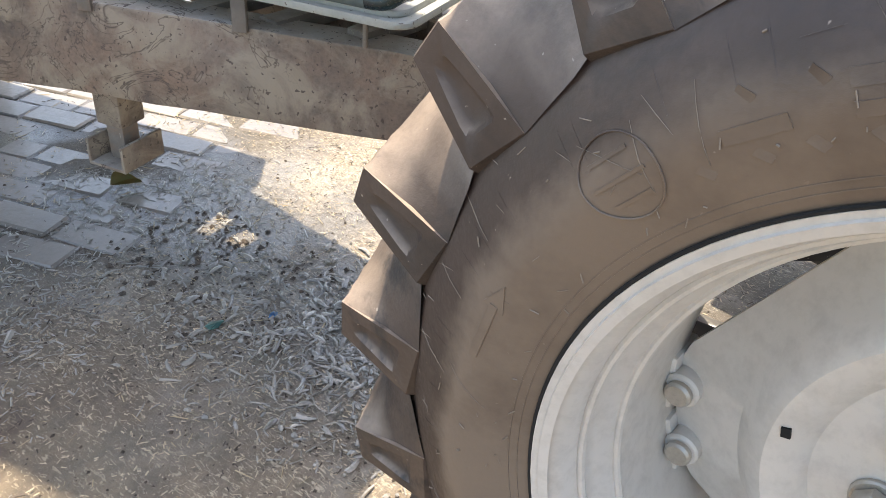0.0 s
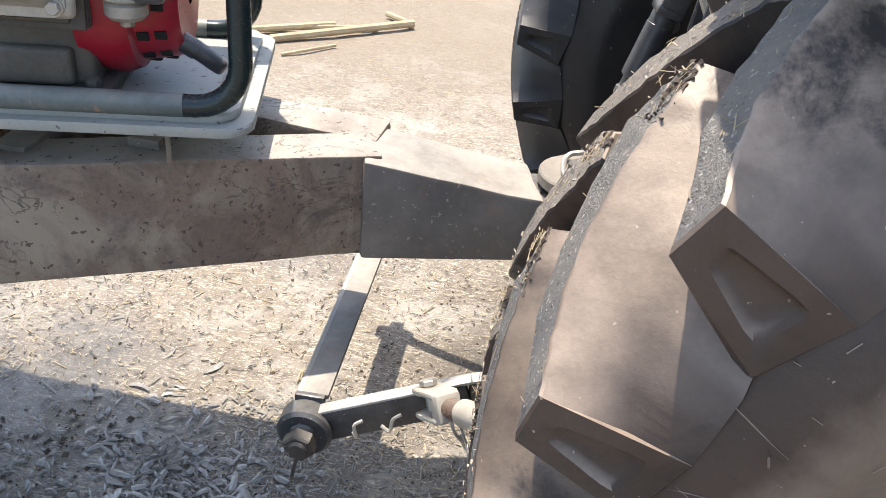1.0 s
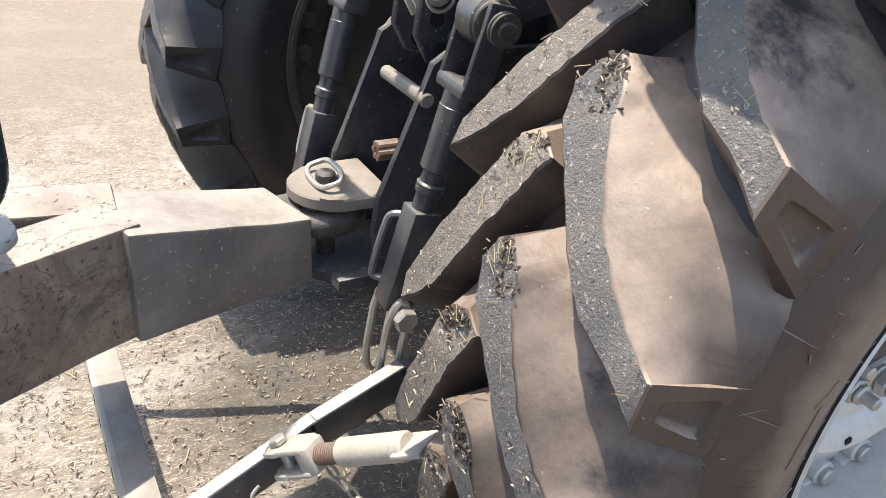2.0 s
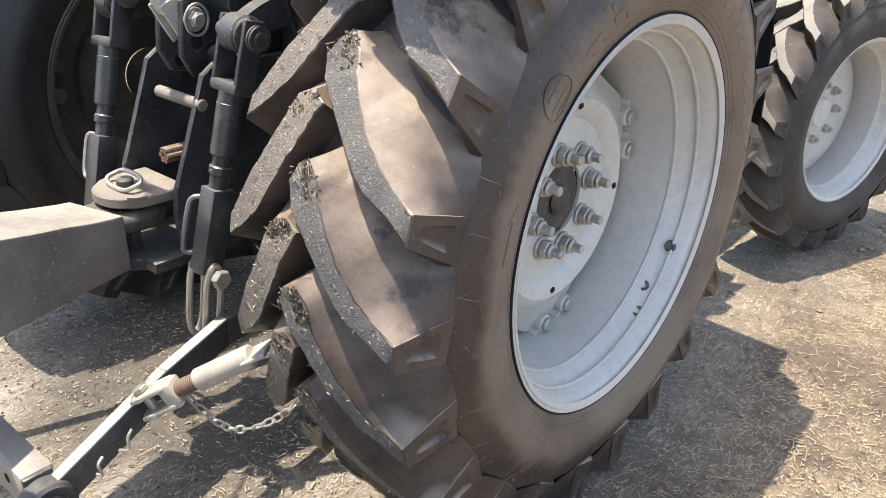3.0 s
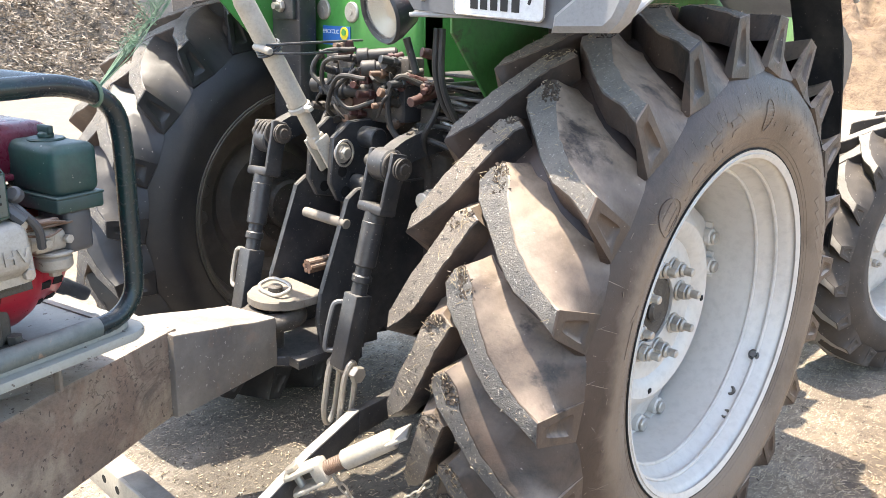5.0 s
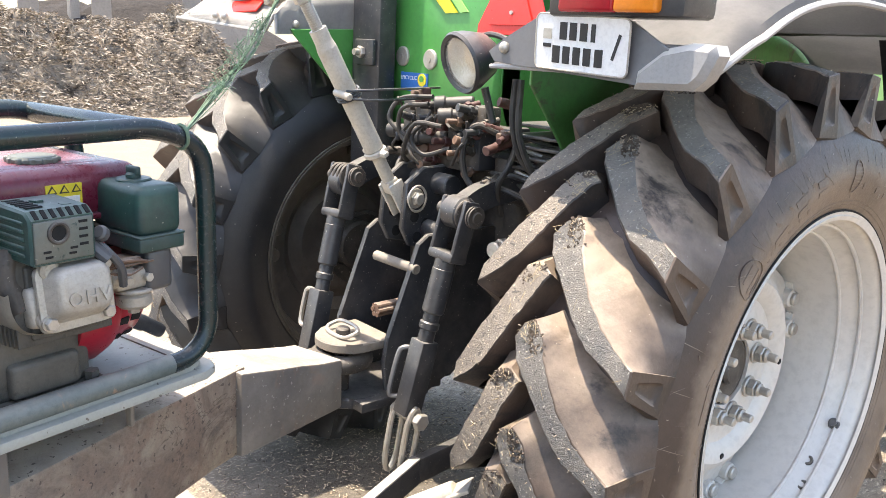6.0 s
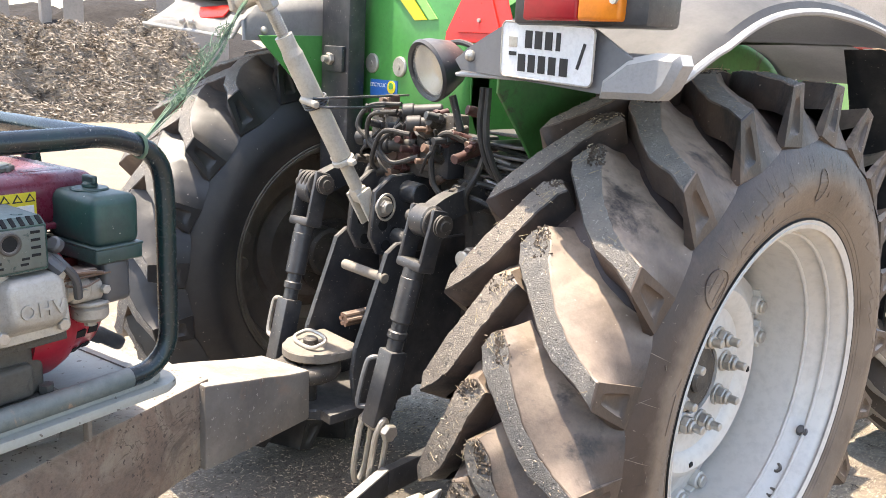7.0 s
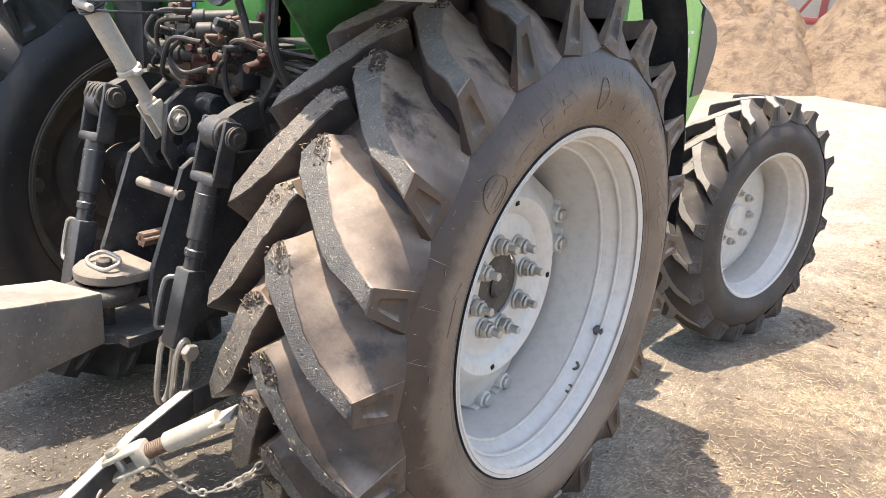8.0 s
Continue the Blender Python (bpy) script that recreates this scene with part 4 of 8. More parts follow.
def beam_leg(a0, a1, w, z0a, z1a, z0b, z1b, mat, name, label, wb=None):
    """A box beam between two plan points, with its own bottom and top heights at each end."""
    bm = B()
    a0, a1 = Vector((*a0, 0)), Vector((*a1, 0))
    d = (a1 - a0).normalized()
    s = Vector((-d.y, d.x, 0))
    vs = [bm.verts.new(p + s * (q * ww / 2) + Vector((0, 0, z))) for p, zs, ww in ((a0, (z0a, z1a), w), (a1, (z0b, z1b), wb or w)) for q in (-1, 1) for z in zs]
    for f in ((0, 1, 3, 2), (4, 6, 7, 5), (0, 4, 5, 1), (2, 3, 7, 6), (1, 5, 7, 3), (0, 2, 6, 4)):
        bm.faces.new([vs[i] for i in f])
    es = [e for e in bm.edges if e.calc_length() > 0.3]
    bmesh.ops.subdivide_edges(bm, edges=es, cuts=14)
    long_es = [e for e in bm.edges if e.calc_face_angle(0) > 0.9]
    bmesh.ops.bevel(bm, geom=long_es, offset=0.007, segments=2, profile=0.5, affect="EDGES")
    for v in bm.verts:
        v.co += 0.0035 * Vector((noise.noise(v.co * 9), noise.noise(v.co * 9 + Vector((5, 0, 0))), noise.noise(v.co * 11 + Vector((0, 9, 0)))))
    return part(name, bm, mat, trailer, label)


beam_leg((0.082, -0.634), (0.152, -0.925), 0.15, 0.509, 0.627, 0.510, 0.690, M_BEAMDARK, "tongue", "dark steel box tongue with a dusty top", 0.16)
beam_leg((0.158, -0.902), (0.80, -2.19), 0.095, 0.509, 0.691, 0.530, 0.745, M_BEAM, "drawbar_leg", "rust-stained drawbar leg with flaking paint")
beam_leg((0.092, -0.90), (0.02, -2.3), 0.10, 0.509, 0.688, 0.530, 0.742, M_BEAM, "drawbar_leg", "rust-stained drawbar leg with flaking paint")
bm = B()
box(bm, (0.2195, -0.926, 0.61), (0.006, 0.014, 0.155), Matrix.Rotation(radians(19), 3, "Z"), 0.002)
part("weld_seam", bm, M_BEAM, trailer, "pale weld seam")
# coupling eye at the tongue's end
bm = B()
tube(bm, [Vector((0.085 + 0.055 * math.cos(t), -0.575 + 0.055 * math.sin(t), 0.603)) for t in (2 * math.pi * i / 24 for i in range(24))], 0.022, 12, closed=True)
box(bm, (0.084, -0.632, 0.603), (0.075, 0.03, 0.05), None, 0.008)
part("coupling_eye", bm, M_GRIME, trailer, "worn steel coupling eye")
# deck plate with rolled edge
place = AT_DECK
bm = B()
C13 = Vector((0.265, -1.50, 0))


def deck_slab(w, l, z, t, round_r, c=C13):
    out = []
    for sx, sy, a0 in ((1, 1, 0), (-1, 1, 90), (-1, -1, 180), (1, -1, 270)):
        for i in range(6):
            a = radians(a0 + 90 * i / 5)
            out.append((sx * (w / 2 - round_r) + round_r * math.cos(a), sy * (l / 2 - round_r) + round_r * math.sin(a)))
    b = B()
    slab(b, out, t, Matrix.Translation((c.x, c.y, z)) @ TURN13.to_4x4(), 0.003)
    return b


deck = part("deck_plate", deck_slab(0.42, 0.94, 0.787, 0.014, 0.035), M_PLATE, trailer, "dusty grey-green steel deck plate")
part("deck_rim", deck_slab(0.385, 0.90, 0.800, 0.012, 0.03), M_PLATE, deck)
for off in (-0.14, 0.16, 0.30):
    bm = B()
    c = C13 + TURN13 @ Vector((-0.0, 0.12 + off, 0))
    box(bm, (c.x, c.y, 0.8075), (0.36, 0.012, 0.003), TURN13)
    part("deck_seam", bm, M_BEAMDARK, deck)
place = AT_TRAILER
for p, w in (((0.349, -1.165), 0.008), ((0.46, -1.385), 0.03), ((0.05, -1.25), 0.03), ((0.60, -1.68), 0.03), ((0.03, -1.75), 0.03)):
    bm = B()
    box(bm, (*p, 0.745), (0.012, w, 0.08), Matrix.Rotation(radians(26), 3, "Z"), 0.002)
    part("deck_support", bm, M_BEAMDARK, trailer)
for i in range(5):
    y = -1.22 - 0.16 * i
    xl, xr = 0.092 - 0.051 * (-y - 0.9), 0.158 + 0.498 * (-y - 0.902)
    bm = B()
    box(bm, ((xl + xr) / 2, y, 0.70), (xr - xl, 0.05, 0.035), None, 0.004)
    part("cross_bar", bm, M_BEAMDARK, trailer)
# dark plate added to close off the view down between the legs
bm = B()
slab(bm, [(0.125, -0.93), (0.24, -1.2), (0.50, -1.75), (0.10, -1.75), (0.12, -1.2)], 0.008, Matrix.Translation((0, 0, 0.545)), 0.0)
part("gusset_plate", bm, M_GRIME, trailer, "dark plate closing the gap between the legs")
# jack leg under the right beam
bm = B()
box(bm, (0.515, -1.77, 0.475), (0.075, 0.075, 0.13), TURN13, 0.005)
part("jack_tube", bm, M_BEAM, trailer, "square jack leg tube")
bm = B()
box(bm, (0.515, -1.77, 0.38), (0.05, 0.05, 0.12), TURN13, 0.004)
part("jack_post", bm, M_BEAMDARK, trailer)
bm = B()
box(bm, (0.515, -1.77, 0.318), (0.13, 0.10, 0.008), TURN13, 0.002)
for s in (-1, 1):
    c = Vector((0.515, -1.77, 0.346)) + TURN13 @ Vector((0, 0.05 * s, 0))
    box(bm, c, (0.13, 0.008, 0.065), TURN13, 0.002)
part("jack_foot", bm, M_BEAM, trailer, "folded steel channel foot")
# the trailer's unseen body behind the camera's side of the deck, set for its shadow
bm = B()
c = Vector((0.72, -3.42, 0))
box(bm, (c.x, c.y, 1.05), (1.25, 3.0, 0.62), TURN13, 0.02)
part("trailer_body", bm, M_BEAM, trailer, "rusty trailer body, unseen, set for its shadow")
# added unseen: a tall rear mast and overhead board that shade beside the wheel
bm = B()
box(bm, (0.56, -3.1, 1.75), (0.22, 0.22, 2.3), TURN13, 0.01)
part("spout_mast", bm, M_BEAM, trailer, "rusty mast, added unseen to carry the shade board")
bm = B()
box(bm, (0.345, -2.12, 2.90), (0.46, 1.66, 0.10), TURN13, 0.01)
part("overhead_spout", bm, M_BEAM, trailer, "rusty board overhead, added unseen to cast shade")
for s in (-1, 1):
    bm = B()
    q = c + TURN13 @ Vector((0.68 * s, -0.3, 0))
    w13 = Matrix.Translation((q.x, q.y, 0.36)) @ TURN13.to_4x4()
    lathe(bm, [(-0.09, 0.20), (-0.1, 0.28), (-0.085, 0.35), (0, 0.372), (0.085, 0.35), (0.1, 0.28), (0.09, 0.20), (0.02, 0.19), (0.02, 0.02), (-0.02, 0.02), (-0.02, 0.19)], w13, 40, closed=True)
    part("trailer_wheel", bm, M_RUBBER, trailer)


place = AT_ENGINE
# ---- engine on the deck, in a tube cage ----
engine = thing("pump_engine", "red and dark green petrol engine inside a tube cage", "engine", at=(0.25, -1.30, 0.81))
E0 = Vector((0.25, -1.30, 0))
EV, EU = Vector((0.974, 0.225, 0)), Vector((-0.225, 0.974, 0))


def EP(a, b, z):
    return E0 + EV * a + EU * b + Vector((0, 0, z))


def ebox(bm, a, b, z, sa, sb, sz, bevel=0.006, tilt=0.0):
    t = TURN13 @ Matrix.Rotation(radians(tilt), 3, "Y")
    return box(bm, EP(a, b, z), (sa, sb, sz), t, bevel, 3)


# crankcase and feet
bm = B()
ebox(bm, 0.03, -0.03, 0.885, 0.21, 0.17, 0.11, 0.014)
ebox(bm, 0.03, -0.03, 0.822, 0.25, 0.20, 0.024, 0.005)
ebox(bm, 0.125, -0.02, 0.862, 0.05, 0.10, 0.05, 0.008)
for a, b in ((-0.07, 0.05), (0.14, 0.05), (0.14, -0.115)):
    rod(bm, EP(a, b, 0.833), EP(a, b, 0.847), 0.011, 6)
part("crankcase", bm, M_CRANK, engine, "oily dark crankcase")
bm = B()
ebox(bm, 0.045, -0.09, 0.985, 0.14, 0.09, 0.14, 0.022)
part("cooling_shroud", bm, M_DKGREEN, engine, "dark green cooling shroud")
# finned cylinder behind the head
bm = B()
ebox(bm, 0.13, -0.005, 0.975, 0.10, 0.10, 0.10, 0.004, -6)
cyl = part("cylinder", bm, M_CRANK, engine, "grimy finned cylinder")
for i in range(8):
    bm = B()
    ebox(bm, 0.095 + 0.011 * i, -0.005, 0.975 + 0.001 * i, 0.0045, 0.135, 0.12, 0.0015, -6)
    part("fin", bm, M_CRANK, cyl)
TILT = -8
bm = B()
ebox(bm, 0.190, 0.004, 0.985, 0.020, 0.108, 0.090, 0.010, TILT)
ebox(bm, 0.178, -0.045, 0.975, 0.030, 0.03, 0.055, 0.008, TILT)
ebox(bm, 0.176, 0.045, 1.012, 0.036, 0.036, 0.036, 0.010, TILT)
for db, dz in ((-0.042, -0.030), (0.034, -0.031), (-0.036, 0.038), (0.040, 0.036)):
    rod(bm, EP(0.190, db, 0.991 + dz), EP(0.207, db, 0.990 + dz), 0.0135, 18, bevel=0.004)
head = part("cylinder_head", bm, M_ALU, engine, "cast aluminium head")
# domed valve cover: a stack of shrinking rounded outlines
CM = Matrix.Translation(EP(0.198, -0.002, 0.992)) @ TURN13.to_4x4() @ Matrix.Rotation(radians(TILT), 4, "Y")


def cover_ring(bm, x, w, h, r, lift=0.0):
    ring = []
    for sy, sz, a0 in ((1, 1, 0), (-1, 1, 90), (-1, -1, 180), (1, -1, 270)):
        for i in range(6):
            a = radians(a0 + 18 * i)
            ring.append(bm.verts.new(CM @ Vector((x, sy * (w / 2 - r) + r * math.cos(a), lift + sz * (h / 2 - r) + r * math.sin(a)))))
    return ring


bm = B()
rings = [cover_ring(bm, x, w, h, r, lf) for x, w, h, r, lf in ((0.0, 0.104, 0.092, 0.016, -0.002), (0.005, 0.104, 0.092, 0.016, -0.002), (0.006, 0.088, 0.078, 0.018, 0.002), (0.016, 0.082, 0.071, 0.018, 0.004), (0.026, 0.078, 0.065, 0.017, 0.005), (0.032, 0.070, 0.056, 0.014, 0.005), (0.034, 0.062, 0.048, 0.012, 0.005))]
for u, v in zip(rings, rings[1:]):
    for i in range(24):
        bm.faces.new((u[i], u[(i + 1) % 24], v[(i + 1) % 24], v[i]))
bm.faces.new(rings[-1])
cover = part("valve_cover", bm, M_ALU, head, "pale cast valve cover", 50)
for db, dz in ((-0.042, -0.034), (0.040, -0.035)):
    bm = B()
    p = CM @ Vector((0.004, db, dz))
    rod(bm, p, p + EV * 0.003, 0.0105, 16)
    nut(bm, p + EV * 0.002, EV, 0.0085, 0.009)
    part("cover_bolt", bm, M_ZINC, head)
tc = bpy.data.curves.new("letters", "FONT")
tc.body = "OHV"
tc.size, tc.extrude, tc.align_x, tc.align_y, tc.space_character, tc.offset = 0.026, 0.0016, "CENTER", "CENTER", 1.15, 0.0004
tob = new("letters", tc)
dg = bpy.context.evaluated_depsgraph_get()
tme = bpy.data.meshes.new_from_object(tob.evaluated_get(dg))
bpy.data.objects.remove(tob)
tme.materials.clear()
LM = CM @ Matrix.Translation((0.0350, 0.002, -0.006)) @ Matrix(((0, 0, 1, 0), (1, 0, 0, 0), (0, 1, 0, 0), (0, 0, 0, 1)))
part("cover_letters", tme, M_ALU, head, "raised letters OHV", m=LM)
# muffler with slotted green guard
bm = B()
gm = [(-0.052, -0.033), (0.052, -0.033), (0.052, 0.026), (0.040, 0.036), (-0.040, 0.038), (-0.052, 0.030)]
slab(bm, gm, 0.088, Matrix.Translation(EP(0.1645, -0.022, 1.073)) @ TURN13.to_4x4() @ Matrix(((1, 0, 0, 0), (0, 0, -1, 0), (0, 1, 0, 0), (0, 0, 0, 1))), 0.003)
muff = part("muffler_guard", bm, M_DKGREEN, engine, "dark green slotted muffler guard")
bm = B()
ebox(bm, 0.2172, -0.022, 1.070, 0.003, 0.080, 0.054, 0.002)
part("guard_face", bm, M_WORNGREEN, muff, "worn grey-green guard face")
bm = B()
tube(bm, [EP(0.2195, -0.030 + 0.0125 * math.cos(t), 1.080 + 0.0125 * math.sin(t)) for t in (2 * math.pi * i / 20 for i in range(20))], 0.0028, 8, closed=True)
part("port_ring", bm, M_GRIME, muff, "dark steel port ring")
bm = B()
rod(bm, EP(0.2185, -0.030, 1.080), EP(0.2196, -0.030, 1.080), 0.0105, 18)
part("exhaust_port", bm, M_HOLE, muff, "black exhaust port")
for i in range(4):
    bm = B()
    ebox(bm, 0.2190, 0.004, 1.091 - 0.010 * i, 0.001, 0.012, 0.0035, 0.0)
    part("guard_slot", bm, M_HOLE, muff)
for b, z in ((-0.046, 1.057), (-0.010, 1.058), (-0.044, 1.050), (-0.012, 1.051)):
    bm = B()
    ebox(bm, 0.2190, b, z, 0.001, 0.010, 0.003, 0.0)
    part("guard_slot", bm, M_HOLE, muff)
for i in range(7):
    bm = B()
    p = EP(0.2105, -0.055 + 0.0115 * i, 1.1045)
    box(bm, p, (0.014, 0.0055, 0.002), TURN13 @ Matrix.Rotation(radians(40), 3, "Y"))
    part("guard_slot", bm, M_HOLE, muff)
for i in range(6):
    bm = B()
    ebox(bm, 0.135 + 0.011 * i, -0.045, 1.1105, 0.005, 0.022, 0.002, 0.0)
    part("guard_slot", bm, M_HOLE, muff)
for i in range(5):
    bm = B()
    ebox(bm, 0.163, -0.0665, 1.052 + 0.0105 * i, 0.080, 0.004, 0.0055, 0.0018, 0)
    part("louver", bm, M_DKGREEN, muff)
bm = B()
rod(bm, EP(0.155, -0.022, 1.106), EP(0.155, -0.022, 1.113), 0.010, 6)
rod(bm, EP(0.185, 0.0, 1.106), EP(0.185, 0.0, 1.110), 0.008, 12)
part("guard_screw", bm, M_DKGREEN, muff)
bm = B()
tube(bm, spline([EP(0.15, -0.06, 1.05), EP(0.155, -0.07, 1.01), EP(0.165, -0.06, 0.97)], 5), 0.018, 12)
part("exhaust_pipe", bm, M_GRIME, engine)
# curved pale sheet round the cylinder's foot
bm = B()
line = spline([EP(0, -0.086, 0.995), EP(0, -0.082, 0.965), EP(0, -0.066, 0.940), EP(0, -0.030, 0.930), EP(0, 0.012, 0.930), EP(0, 0.045, 0.936)], 5)
g = [[bm.verts.new(p + EV * a + Vector((0, 0, dz))) for a, dz in ((0.10, 0.0), (0.182, 0.004), (0.192, 0.009))] for p in line]
for r0, r1 in zip(g, g[1:]):
    for i in range(2):
        bm.faces.new((r0[i], r0[i + 1], r1[i + 1], r1[i]))
bmesh.ops.solidify(bm, geom=bm.faces[:], thickness=0.006)
part("shroud", bm, M_PALE, engine, "pale sheet shroud")
# air cleaner: rounded box, lip and dropped duct
bm = B()
ebox(bm, 0.138, 0.137, 1.083, 0.124, 0.074, 0.074, 0.014)
ac = part("air_cleaner", bm, M_DKGREEN, engine, "dark green air cleaner box")
bm = B()
ebox(bm, 0.138, 0.137, 1.0465, 0.128, 0.078, 0.004, 0.0018)
part("cover_lip", bm, M_DKGREEN, ac)
bm = B()
ebox(bm, 0.138, 0.137, 1.035, 0.126, 0.076, 0.022, 0.004)
part("cleaner_base", bm, M_DKGREEN, ac)
bm = B()
ebox(bm, 0.157, 0.138, 0.994, 0.072, 0.044, 0.066, 0.010)
part("air_duct", bm, M_GREYPAINT, ac, "grey plastic intake duct")
bm = B()
rod(bm, EP(0.135, 0.137, 1.118), EP(0.135, 0.137, 1.123), 0.026, 24, bevel=0.002)
rod(bm, EP(0.135, 0.137, 1.121), EP(0.135, 0.137, 1.131), 0.011, 12, bevel=0.003)
ebox(bm, 0.135, 0.137, 1.134, 0.028, 0.009, 0.013, 0.003)
part("wing_knob", bm, M_DKGREEN, ac)
# carburettor
bm = B()
rod(bm, EP(0.165, 0.108, 0.937), EP(0.165, 0.108, 0.962), 0.026, 24, bevel=0.006)
rod(bm, EP(0.165, 0.108, 0.962), EP(0.165, 0.108, 0.968), 0.030, 24, bevel=0.002)
rod(bm, EP(0.165, 0.108, 0.928), EP(0.165, 0.108, 0.938), 0.009, 8)
ebox(bm, 0.160, 0.100, 0.984, 0.050, 0.060, 0.030, 0.007)
rod(bm, EP(0.172, 0.06, 0.990), EP(0.172, 0.10, 0.990), 0.017, 16, bevel=0.003)
for b in (0.085, 0.118):
    nut(bm, EP(0.186, b, 0.985), EV, 0.007, 0.008)
part("carburettor", bm, M_ALU, engine, "dusty carburettor bowl")
bm = B()
tube(bm, spline([EP(0.19, 0.035, 1.055), EP(0.205, 0.045, 1.04), EP(0.208, 0.062, 1.015), EP(0.200, 0.070, 0.985)], 6), 0.006, 8)
tube(bm, spline([EP(0.17, 0.03, 1.06), EP(0.20, 0.030, 1.045), EP(0.21, 0.042, 1.030)], 5), 0.009, 8)
rod(bm, EP(0.195, 0.048, 1.060), EP(0.200, 0.036, 1.068), 0.011, 10, bevel=0.003)
part("fuel_pipe", bm, M_GREYPAINT, engine)
bm = B()
tube(bm, spline([EP(0.19, 0.055, 1.015), EP(0.205, 0.08, 1.02), EP(0.195, 0.112, 1.012)], 5), 0.0024, 6)
tube(bm, spline([EP(0.19, 0.05, 1.005), EP(0.205, 0.075, 1.000), EP(0.195, 0.105, 1.003)], 5), 0.0020, 6)
ebox(bm, 0.165, 0.085, 1.010, 0.06, 0.08, 0.003, 0.001)
ebox(bm, 0.190, 0.078, 1.016, 0.010, 0.05, 0.008, 0.001)
part("throttle_link", bm, M_RUSTIRON, engine, "brown steel throttle linkage")
# recoil housing at the front
bm = B()
fw = Matrix(((EU.x, EV.x, 0, E0.x), (EU.y, EV.y, 0, E0.y), (0, 0, 1, 0), (0, 0, 0, 1)))
rc = fw @ Matrix.Translation((-0.005, 0.04, 0.945))
lathe(bm, [(0.04, 0.02), (0.04, 0.112), (0.085, 0.116), (0.105, 0.108), (0.110, 0.098), (0.155, 0.090), (0.166, 0.080), (0.168, 0.02)], rc, 48)
red = part("recoil_housing", bm, M_REDPAINT, engine, "bright red recoil starter housing")
for row, (x, r) in enumerate(((0.120, 0.0965), (0.142, 0.0925))):
    for k in range(14):
        a = 2 * math.pi * k / 14
        bm = B()
        box(bm, rc @ Vector((x, r * math.cos(a), r * math.sin(a))), (0.015, 0.004, 0.013), rc.to_3x3() @ Matrix.Rotation(a, 3, "X"))
        part("vent_slot", bm, M_HOLE, red)
bm = B()
box(bm, EP(0.085, 0.185, 0.868), (0.024, 0.066, 0.024), TURN13 @ Matrix.Rotation(radians(-35), 3, "X"), 0.009, 3)
rod(bm, EP(0.085, 0.155, 0.886), EP(0.085, 0.175, 0.874), 0.014, 12)
part("pull_handle", bm, M_BLACK, red, "black starter pull handle")
# fuel tank
bm = B()
ebox(bm, -0.03, 0.005, 1.100, 0.26, 0.35, 0.080, 0.024)
ebox(bm, -0.03, 0.005, 1.128, 0.21, 0.29, 0.026, 0.012)
ebox(bm, -0.03, 0.005, 1.066, 0.272, 0.362, 0.010, 0.004)
tank = part("fuel_tank", bm, M_REDBROWN, engine, "dusty maroon fuel tank")
bm = B()
rod(bm, EP(0.022, 0.048, 1.138), EP(0.022, 0.048, 1.150), 0.034, 28, bevel=0.004)
for k in range(12):
    a = 2 * math.pi * k / 12
    ebox(bm, 0.022 + 0.033 * math.cos(a), 0.048 + 0.033 * math.sin(a), 1.144, 0.008, 0.008, 0.009, 0.002)
part("tank_cap", bm, M_WORNGREEN, tank, "grey-green filler cap")
bm = B()
ebox(bm, 0.1003, 0.048, 1.101, 0.002, 0.054, 0.034, 0.0)
label = part("warning_sticker", bm, M_YELLOW, tank, "yellow warning sticker")
for k in range(3):
    bm = B()
    c = EP(0.1015, 0.030 + 0.018 * k, 1.111)
    vs = [bm.verts.new(c + EU * dx + Vector((0, 0, dz)) + EV * dd) for dd in (0.0, 0.0008) for dx, dz in ((-0.0075, -0.006), (0.0075, -0.006), (0, 0.006))]
    bm.faces.new(vs[3:])
    bm.faces.new(list(reversed(vs[:3])))
    for i in range(3):
        bm.faces.new((vs[i], vs[(i + 1) % 3], vs[3 + (i + 1) % 3], vs[3 + i]))
    part("warning_sign", bm, M_INK, label)
    bm = B()
    vs = [bm.verts.new(c + EU * dx * 0.6 + Vector((0, 0, dz * 0.55 - 0.0008)) + EV * dd) for dd in (0.0006, 0.0014) for dx, dz in ((-0.0075, -0.006), (0.0075, -0.006), (0, 0.006))]
    bm.faces.new(vs[3:])
    bm.faces.new(list(reversed(vs[:3])))
    for i in range(3):
        bm.faces.new((vs[i], vs[(i + 1) % 3], vs[3 + (i + 1) % 3], vs[3 + i]))
    part("sign_field", bm, M_YELLOW, label)
bm = B()
ebox(bm, 0.1016, 0.048, 1.094, 0.001, 0.046, 0.012, 0.0)
part("print_bar", bm, M_WHITE, label)
# second unit behind on the deck (only its edge shows)
bm = B()
rod(bm, EP(0.06, -0.16, 0.93), EP(0.06, -0.30, 0.93), 0.10, 36, bevel=0.012)
ebox(bm, 0.06, -0.23, 0.83, 0.16, 0.12, 0.04, 0.006)
part("pump_casing", bm, M_ALU, engine, "dusty round pump casing")
# tube cage: two hoops and cross tubes
R_T = 0.0155


def hoop(a, f):
    pts = []
    lo = 0.826
    for t in range(7):
        q = radians(90 * t / 6)
        pts.append(EP(a, f - 0.06 + 0.06 * math.sin(q), lo + 0.06 - 0.06 * math.cos(q)))
    top = [(0.0, 1.06), (-0.001, 1.11), (-0.008, 1.148), (-0.030, 1.174), (-0.068, 1.190), (-0.108, 1.198), (-0.16, 1.198)]
    pts += spline([EP(a, f + db, z) for db, z in top], 3)
    return [EP(a, -0.42, lo)] + pts + [EP(a, -0.42, 1.192)]


